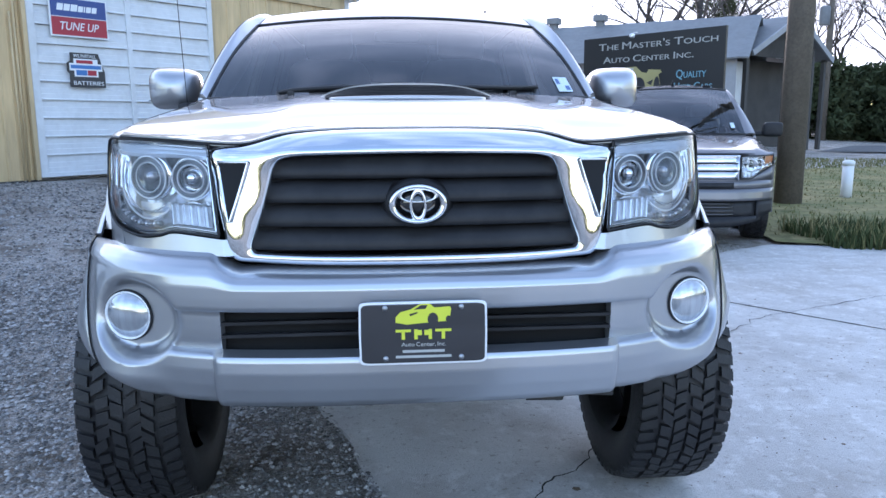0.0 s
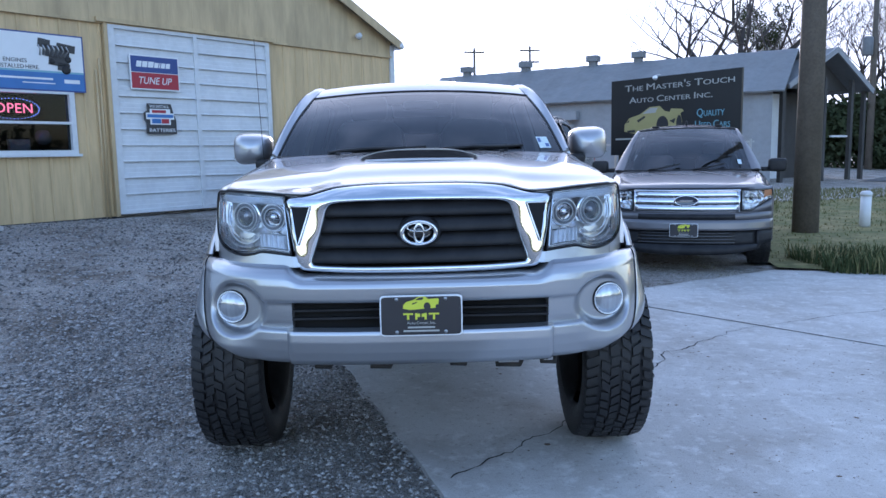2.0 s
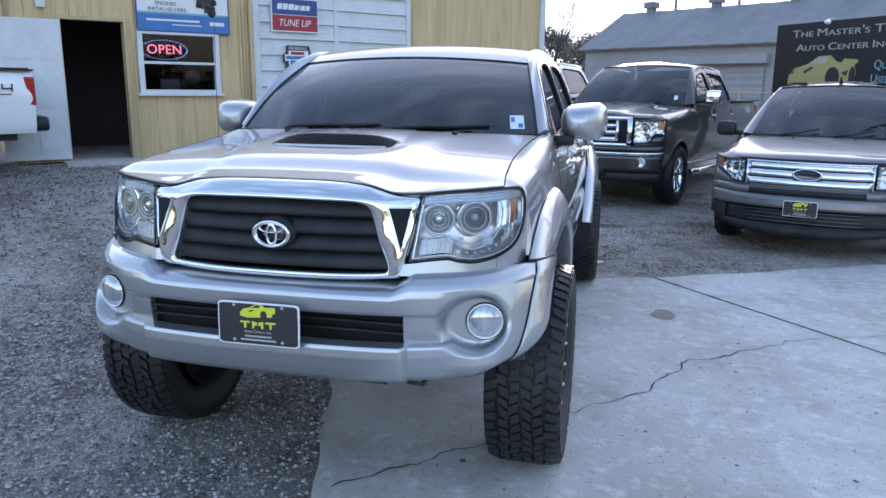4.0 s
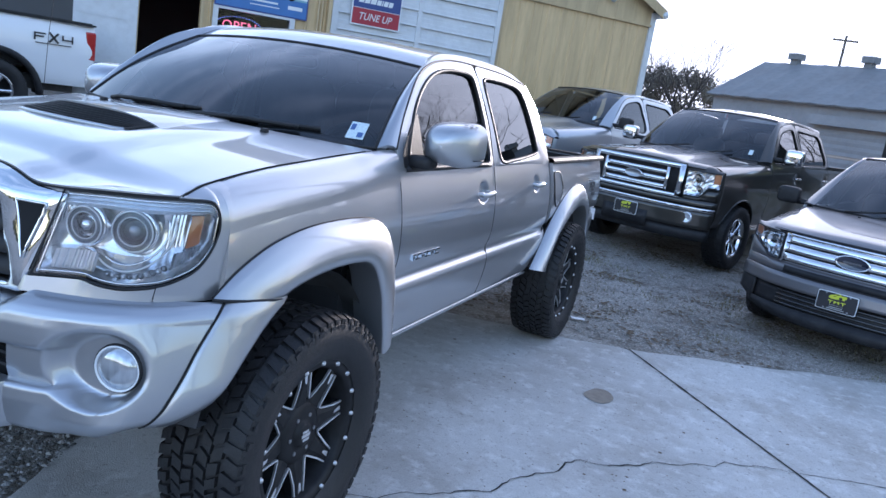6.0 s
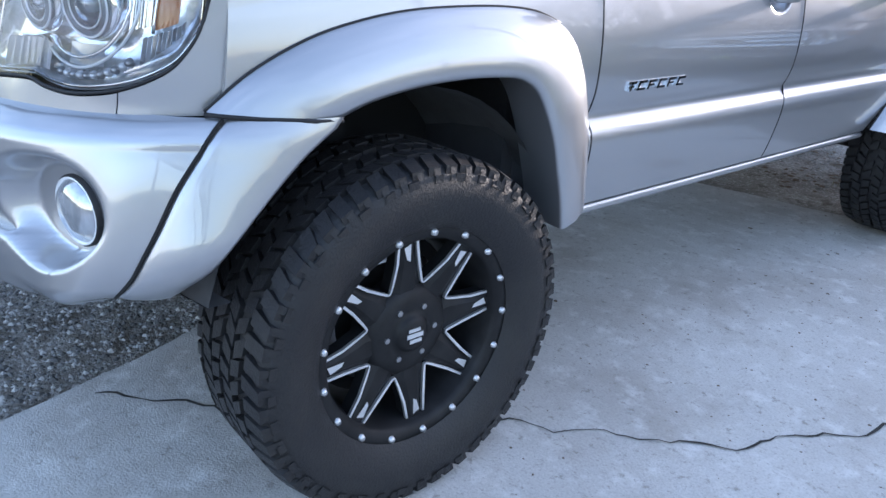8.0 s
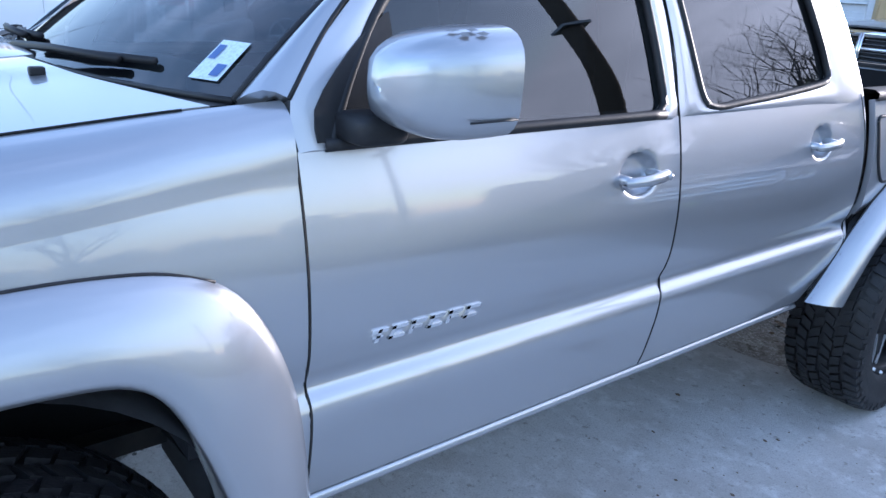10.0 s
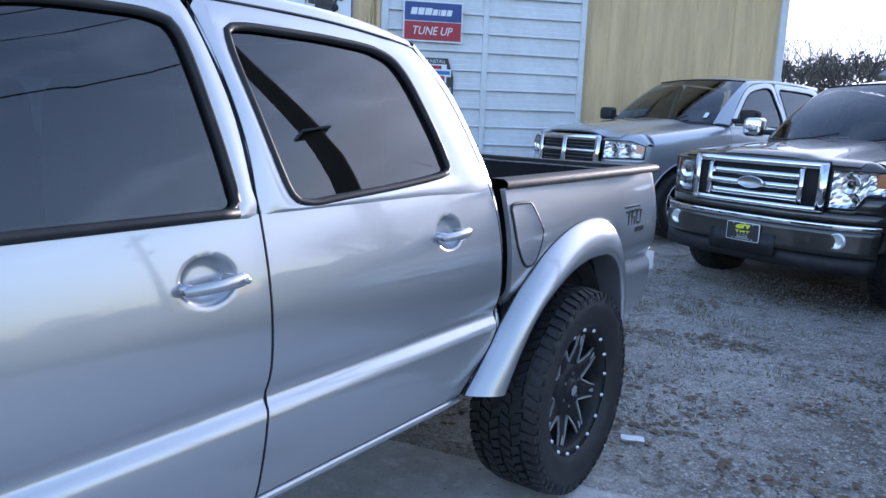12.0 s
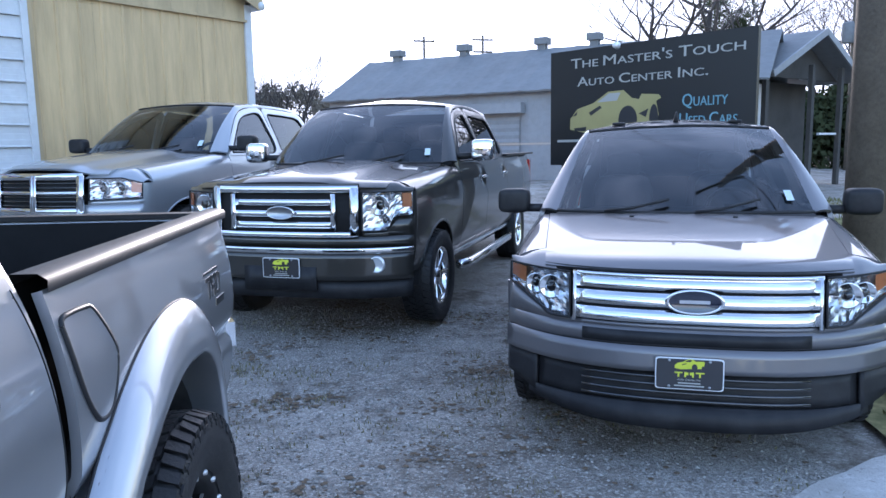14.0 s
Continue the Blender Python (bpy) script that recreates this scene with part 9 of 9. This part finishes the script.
# the dark pickup with the wide chrome grille
FS = dict(kind="truck", W=1.0, sill=0.52, belt_f=1.30, belt_r=1.33, roof=1.93, yF=-0.93, yR=4.92, wb=3.68, R=0.395, cowl=0.58, ws_top=1.28, roof_end=2.85, hood_f=1.19, hood_r=1.31, roofW=0.71, seams=(0.72, 1.78, 2.90), hoodW=0.78, y_hl=-0.62, nose=0.16, wsW=0.83, mirror=(0.80, 1.44), mirror_out=0.17, mirror_h=0.10, mirror_mat="chrome", handle="chrome", rim=0.245, spokes=7, tyre_w=0.27, taper=0.045, bed_z=1.36, cab_end=2.98, bulge=0.03, sill_mat="chrome",
          windows=[([(0.72, 1.30), (0.74, 1.38), (0.95, 1.58), (1.2, 1.78), (1.5, 1.855), (1.74, 1.86), (1.77, 1.7), (1.772, 1.31), (1.4, 1.30), (1.0, 1.30)], [(0.80, 1.34), (0.83, 1.38), (1.0, 1.54), (1.22, 1.715), (1.5, 1.785), (1.68, 1.79), (1.71, 1.65), (1.71, 1.35), (1.4, 1.34), (1.0, 1.34)]),
                   ([(1.79, 1.31), (1.79, 1.7), (1.80, 1.86), (2.1, 1.865), (2.5, 1.85), (2.78, 1.82), (2.87, 1.6), (2.89, 1.335), (2.5, 1.33), (2.1, 1.32)], [(1.85, 1.36), (1.85, 1.65), (1.87, 1.79), (2.1, 1.795), (2.4, 1.785), (2.68, 1.76), (2.77, 1.58), (2.79, 1.39), (2.5, 1.375), (2.1, 1.365)])],
          rail=[(0.71, 1.34), (0.95, 1.595), (1.2, 1.79), (1.5, 1.865), (2.1, 1.873), (2.5, 1.858), (2.80, 1.825)])
FS["front"] = lambda x: -0.92 + 0.25 * (x / 0.97) ** 3.2 + 0.02
f1, FX = vehicle("pickup_truck", pose(1.0, 7.91, ground_z(1.2, 8.0) - 0.005, 0, 0, -20), "dark brown crew cab pickup with a wide chrome grille", "pickup truck", "darkbrown", FS)
N = nose_surface(-0.93, 0.25, 0.97, 3.2, 0.05, 0.8)
skin(N, span(-0.97, 0.97, 40), [0.74, 0.78, 0.82], "darkbrown", f1, "nose_panel", 0.0, 0.02)
skin(N, span(-0.95, 0.95, 30), [0.82, 1.0, 1.18], "black_matt", f1, "nose_core", -0.035, 0.01)
skin(N, span(-0.60, 0.60, 20), [0.85, 1.165], "black_matt", f1, "grille", -0.01, 0.01, "wide chrome three bar grille")
for z0, z1 in ((0.815, 0.855), (1.15, 1.20)):
    skin(N, span(-0.60, 0.60, 20), [z0, (z0 + z1) / 2, z1], "chrome", f1, "grille_frame", 0.025, 0.03, "thick chrome frame")
for x0, x1 in ((0.545, 0.605), (0.40, 0.435)):
    skin(N, [x0, x1], [0.83, 1.0, 1.185] if x0 > 0.5 else [0.87, 1.0, 1.14], "chrome", f1, "grille_frame", 0.027, 0.03, both_sides=True)
for z0 in (0.885, 0.97, 1.055):
    skin(N, span(-0.405, 0.405, 16), [z0, z0 + 0.045], "chrome", f1, "grille_bar", 0.018, 0.02)
bd = part("badge", spun([(0.0, -0.006), (0.1, -0.005), (0.107, -0.01), (0.115, -0.004), (0.118, 0.01)], 36, "y"), "dull_metal", f1, "plain silver oval badge", m=Matrix.Translation((0, N(0, 1.0) - 0.035, 1.0)) @ Matrix.Diagonal((1, 1, 0.42, 1)))
part("badge_ring", spun([(0.106, -0.008), (0.112, -0.014), (0.119, -0.004)], 36, "y"), "chrome", bd)
lamp_unit(N, 0.625, 0.965, lambda x: 0.86 + 0.0 * x if x < 0.8 else 0.86 + 0.11 * min(1, (x - 0.8) / 0.05), 1.15, f1, "clear square headlamp with amber corner", 0.2, ((0.35, 0.65, 0.075), (0.45, 0.25, 0.05)))
skin(N, span(0.625, 0.97, 8), [0.82, lambda x: 0.855 if x < 0.8 else 0.855 + 0.11 * min(1, (x - 0.8) / 0.05)], "darkbrown", f1, "lamp_filler_panel", 0.0, 0.02, both_sides=True)
skin(N, span(-0.60, 0.60, 20), [1.195, 1.215], "darkbrown", f1, "nose_panel", -0.01, 0.02)
skin(N, span(-0.98, 0.98, 40), [0.50, 0.54, 0.60, 0.66, 0.70], "darkbrown", f1, "front_bumper", 0.06, 0.04)
skin(N, span(-0.985, 0.985, 40), [0.70, 0.715, 0.728, 0.74], "chrome", f1, "bumper_strip", 0.068, 0.03, "thin chrome bumper strip")
skin(N, span(-0.97, 0.97, 40), [0.36, 0.42, 0.50], "black", f1, "chin_panel", 0.03, 0.03)
skin(N, span(-0.3, 0.3, 10), [0.42, 0.6], "black", f1, "bumper_slot", 0.066, 0.01)
fg = part("fog_lamp", spun([(0.0, 0.0), (0.05, -0.006), (0.06, -0.012), (0.066, 0.01)], 20, "y"), "clear_lamp", f1, "round fog lamp", m=Matrix.Translation((0.74, N(0.74, 0.6) - 0.062, 0.615)))
both(fg)
nose_top(f1, FX, FS, N, 0.61, 0.965, lambda x: 1.15, "darkbrown")
nose_side(f1, FX, FS, N, 0.965, [0.70, 0.82, 0.95, 1.06, 1.15], "darkbrown")
plate(f1, Matrix.Translation((0.02, N(0, 0.6) - 0.075, 0.59)))
for sg_ in (-1, 1):
    part("step_bar", tube([(sg_ * 1.0, 0.55, 0.40), (sg_ * 1.03, 0.75, 0.39), (sg_ * 1.03, 2.7, 0.39), (sg_ * 1.0, 2.9, 0.40)], 0.045, 10), "chrome", f1, "chrome step bar")
part("roof_antenna", rounded_box(0, 1.5, 1.94, 0.03, 0.05, 0.014, 0.6), "black", f1)

# the light silver pickup with the crosshair grille
RS = dict(kind="truck", W=1.0, sill=0.54, belt_f=1.27, belt_r=1.29, roof=1.90, yF=-0.92, yR=4.75, wb=3.57, R=0.40, cowl=0.62, ws_top=1.35, roof_end=2.85, hood_f=1.14, hood_r=1.30, roofW=0.70, seams=(0.78, 1.86, 2.88), hoodW=0.66, y_hl=-0.50, nose=0.30, wsW=0.82, mirror=(0.85, 1.41), mirror_out=0.15, mirror_h=0.085, rim=0.25, spokes=7, tyre_w=0.27, taper=0.07, bed_z=1.33, cab_end=3.0, bulge=0.04, sill_mat="lightsilver",
          windows=[([(0.78, 1.27), (0.80, 1.34), (1.02, 1.55), (1.28, 1.75), (1.55, 1.825), (1.82, 1.83), (1.85, 1.66), (1.852, 1.28), (1.4, 1.27), (1.0, 1.27)], [(0.87, 1.31), (0.90, 1.35), (1.08, 1.52), (1.3, 1.69), (1.55, 1.76), (1.75, 1.765), (1.79, 1.62), (1.79, 1.32), (1.4, 1.31), (1.0, 1.31)]),
                   ([(1.87, 1.28), (1.87, 1.66), (1.88, 1.83), (2.1, 1.835), (2.5, 1.82), (2.76, 1.78), (2.85, 1.56), (2.87, 1.30), (2.5, 1.29), (2.1, 1.28)], [(1.93, 1.33), (1.93, 1.62), (1.95, 1.76), (2.1, 1.768), (2.4, 1.755), (2.66, 1.72), (2.75, 1.55), (2.77, 1.35), (2.5, 1.34), (2.1, 1.33)])],
          rail=[(0.77, 1.31), (1.02, 1.565), (1.28, 1.76), (1.55, 1.836), (2.1, 1.845), (2.5, 1.83), (2.80, 1.79)])
RS["front"] = lambda x: -0.905 + 0.30 * (x / 0.95) ** 2.4 + 0.034
r1, RX = vehicle("pickup_truck", pose(-1.42, 9.33, ground_z(-1.4, 9.2) - 0.01, 0, 0, -22), "light silver crew cab pickup with a chrome crosshair grille", "pickup truck", "lightsilver", RS)
N = nose_surface(-0.92, 0.30, 0.95, 2.4, 0.10, 0.8)
skin(N, span(-0.95, 0.95, 40), [0.72, 0.80, 0.86], "lightsilver", r1, "nose_panel", 0.0, 0.02)
skin(N, span(-0.46, 0.46, 20), [0.80, 1.12], "black_matt", r1, "grille", 0.012, 0.01, "chrome crosshair grille")
for z0, z1 in ((0.78, 0.83), (1.09, 1.15)):
    skin(N, span(-0.5, 0.5, 20), [z0, (z0 + z1) / 2, z1], "chrome", r1, "grille_frame", 0.05, 0.03, "thick chrome frame")
for x0, x1 in ((0.455, 0.515), (0.0, 0.03)):
    skin(N, [x0, x1], [0.79, 0.95, 1.13], "chrome", r1, "grille_frame", 0.052, 0.03, both_sides=True)
skin(N, span(-0.47, 0.47, 16), [0.955, 0.985], "chrome", r1, "grille_bar", 0.045, 0.02)
for k in range(6):
    skin(N, span(-0.46, 0.46, 16), [0.845 + k * 0.042, 0.855 + k * 0.042], "black_gloss", r1, "grille_slat", 0.028, 0.01)
lamp_unit(N, 0.535, 0.945, lambda x: 0.90 + 0.03 * (x - 0.53), lambda x: 1.10 - 0.0 * x - 0.05 * max(0, (x - 0.8) / 0.15), r1, "clear headlamp with amber corner", 0.2, ((0.25, 0.5, 0.07), (0.6, 0.5, 0.06)))
skin(N, span(0.52, 0.95, 10), [0.86, lambda x: 0.895 + 0.03 * (x - 0.53)], "lightsilver", r1, "lamp_filler_panel", 0.0, 0.02, both_sides=True)
skin(N, span(-0.98, 0.98, 40), [0.46, 0.52, 0.62, 0.70, 0.72], "chrome", r1, "front_bumper", 0.07, 0.04, "chrome front bumper")

nose_top(r1, RX, RS, N, 0.50, 0.945, lambda x: 1.10 - 0.05 * max(0, (x - 0.8) / 0.15), "lightsilver")
nose_side(r1, RX, RS, N, 0.945, [0.70, 0.80, 0.90, 0.98, 1.05], "lightsilver")

# the white pickup with dark wheel flares
WS = dict(kind="truck", W=1.0, sill=0.58, belt_f=1.40, belt_r=1.42, roof=2.0, yF=-0.95, yR=5.22, wb=3.97, R=0.42, cowl=0.62, ws_top=1.35, roof_end=2.92, hood_f=1.28, hood_r=1.40, roofW=0.74, seams=(0.78, 1.86, 2.95), hoodW=0.80, y_hl=-0.62, nose=0.15, wsW=0.84, mirror=(0.85, 1.56), mirror_out=0.2, mirror_h=0.13, rim=0.24, spokes=6, tyre_w=0.28, taper=0.04, bed_z=1.42, cab_end=3.05, lip="black", sill_mat="black", rear_bumper="black", arch=0.53,
          windows=[([(0.78, 1.40), (0.80, 1.46), (1.02, 1.65), (1.28, 1.84), (1.55, 1.915), (1.82, 1.92), (1.85, 1.76), (1.852, 1.41), (1.4, 1.40), (1.0, 1.40)], [(0.87, 1.44), (0.90, 1.48), (1.08, 1.62), (1.3, 1.78), (1.55, 1.85), (1.75, 1.855), (1.79, 1.72), (1.79, 1.45), (1.4, 1.44), (1.0, 1.44)]),
                   ([(1.87, 1.41), (1.87, 1.76), (1.88, 1.92), (2.1, 1.925), (2.5, 1.92), (2.84, 1.89), (2.92, 1.68), (2.94, 1.43), (2.5, 1.42), (2.1, 1.41)], [(1.93, 1.46), (1.93, 1.72), (1.95, 1.85), (2.1, 1.858), (2.4, 1.85), (2.74, 1.82), (2.83, 1.66), (2.85, 1.48), (2.5, 1.47), (2.1, 1.46)])],
          rail=[(0.77, 1.44), (1.02, 1.665), (1.28, 1.85), (1.55, 1.926), (2.1, 1.935), (2.5, 1.93), (2.87, 1.90)])
WTH = -25.0
wt_tail = Vector((-6.655, 5.655, 0))
wt_o = wt_tail - (Matrix.Rotation(radians(WTH), 4, "Z") @ Vector((1.0, 5.22, 0)))
w2, WX = vehicle("pickup_truck", pose(wt_o.x, wt_o.y, ground_z(wt_o.x + 0.9, wt_o.y + 2.0) + 0.0, 0, 0, WTH), "white crew cab pickup with dark flares and bed cover", "pickup truck", "white", WS)
N = nose_surface(-0.95, 0.16, 0.97, 3.0, 0.05, 0.8)
skin(N, span(-0.97, 0.97, 30), [0.55, 0.8, 1.0, 1.25], "white", w2, "nose_panel", 0.0, 0.03)
skin(N, span(-0.6, 0.6, 20), [0.8, 1.2], "black", w2, "grille", 0.02, 0.02)
part("bed_cover", boxes((-0.93, 0.93, 3.08, 5.15, 1.43, 1.455)), "black", w2, "black soft bed cover", smooth=False)
part("hitch", tube([(0, 5.3, 0.62), (0, 5.5, 0.60), (0.0, 5.56, 0.62)], 0.035, 8), "black", w2)
fl_ = part("bed_flare", tube([(1.0, 3.97 + 0.54 * math.cos(a), 0.42 + 0.54 * math.sin(a)) for a in [math.pi * k / 20 for k in range(21)]], 0.045, 8), "black", w2, "dark plastic wheel flare")
for k, (y0, y1) in enumerate(((4.42, 4.56), (4.58, 4.74), (4.76, 4.90))):
    dk = bmesh.new()
    if k == 0:
        for a in ((y0, y0 + 0.02, 1.14, 1.24), (y0, y1, 1.22, 1.24), (y0, y1 - 0.02, 1.18, 1.2)):
            box(dk, 1.0, 1.006, *a)
    elif k == 1:
        box(dk, -0.003, 0.003, -0.085, 0.085, -0.013, 0.013, m=Matrix.Translation((1.003, 4.66, 1.19)) @ Matrix.Rotation(0.85, 4, "X"))
        box(dk, -0.003, 0.003, -0.085, 0.085, -0.013, 0.013, m=Matrix.Translation((1.003, 4.66, 1.19)) @ Matrix.Rotation(-0.85, 4, "X"))
    else:
        for a in ((y1 - 0.02, y1, 1.14, 1.24), (y0, y1, 1.17, 1.19), (y0, y0 + 0.02, 1.18, 1.24)):
            box(dk, 1.0, 1.006, *a)
    part("bed_decal", dk, "sign_dark", w2, "dark decal with red edge", smooth=False)
part("bed_decal_bar", boxes((1.0, 1.005, 4.44, 4.88, 1.10, 1.112)), "sign_dark", w2, smooth=False)

# the white sport utility
US = dict(kind="suv", W=0.955, sill=0.52, belt_f=1.20, belt_r=1.26, roof=1.83, yF=-0.88, yR=3.85, wb=2.79, R=0.39, cowl=0.60, ws_top=1.28, roof_end=3.35, hood_f=1.08, hood_r=1.22, roofW=0.70, seams=(0.74, 1.68, 2.58), hoodW=0.74, y_hl=-0.5, nose=0.25, wsW=0.79, mirror=(0.85, 1.32), rim=0.23, spokes=6, taper=0.06, wheel_mat="dull_metal",
          windows=[([(0.74, 1.20), (0.76, 1.27), (1.0, 1.47), (1.25, 1.69), (1.5, 1.755), (1.64, 1.76), (1.67, 1.6), (1.672, 1.21), (1.4, 1.20), (1.0, 1.20)], [(0.83, 1.24), (0.86, 1.28), (1.05, 1.45), (1.27, 1.63), (1.5, 1.69), (1.58, 1.695), (1.61, 1.56), (1.61, 1.25), (1.4, 1.24), (1.0, 1.24)]),
                   ([(1.69, 1.21), (1.69, 1.6), (1.70, 1.76), (1.9, 1.77), (2.2, 1.765), (2.5, 1.755), (2.57, 1.6), (2.572, 1.24), (2.2, 1.23), (1.9, 1.22)], [(1.75, 1.26), (1.75, 1.56), (1.77, 1.69), (1.9, 1.7), (2.2, 1.695), (2.44, 1.685), (2.49, 1.56), (2.5, 1.29), (2.2, 1.275), (1.9, 1.265)]),
                   ([(2.584, 1.24), (2.584, 1.6), (2.60, 1.75), (2.8, 1.755), (3.1, 1.745), (3.33, 1.72), (3.5, 1.5), (3.66, 1.265), (3.2, 1.255), (2.9, 1.245)], [(2.66, 1.30), (2.66, 1.56), (2.69, 1.67), (2.8, 1.68), (3.05, 1.672), (3.2, 1.65), (3.3, 1.5), (3.36, 1.34), (3.2, 1.32), (2.9, 1.31)])],
          rail=[(0.73, 1.25), (1.0, 1.49), (1.25, 1.70), (1.5, 1.766), (2.2, 1.777), (2.8, 1.765), (3.35, 1.73)])
UTH = -38.5
u_o = Vector((-7.83, -0.03, 0))
u1, UX = vehicle("sport_utility", pose(u_o.x, u_o.y, ground_z(u_o.x + 1.2, u_o.y + 1.5), 0, 0, UTH), "white sport utility with roof rails and red tail lamps", "car", "white", US)
N = nose_surface(-0.88, 0.25, 0.93, 2.8, 0.06, 0.7)
skin(N, span(-0.93, 0.93, 30), [0.45, 0.7, 0.9, 1.06], "white", u1, "nose_panel", 0.0, 0.03)
skin(N, span(-0.5, 0.5, 20), [0.8, 1.02], "black", u1, "grille", 0.02, 0.02)
for sg_ in (-1, 1):
    part("roof_rack_rail", tube([(sg_ * 0.62, 1.5, 1.80), (sg_ * 0.62, 1.6, 1.86), (sg_ * 0.62, 3.1, 1.86), (sg_ * 0.62, 3.25, 1.79)], 0.018, 8), "white", u1)
part("roof_spoiler", rounded_box(0, 3.42, 1.76, 0.62, 0.14, 0.025, 0.4), "white", u1)
part("rear_plate", boxes((-0.15, 0.15, 3.90, 3.915, 0.92, 1.07)), "plate_black", u1, "black dealer plate", smooth=False)
part("plate_hood", rounded_box(0, 3.89, 1.12, 0.3, 0.05, 0.03, 0.4), "chrome", u1)
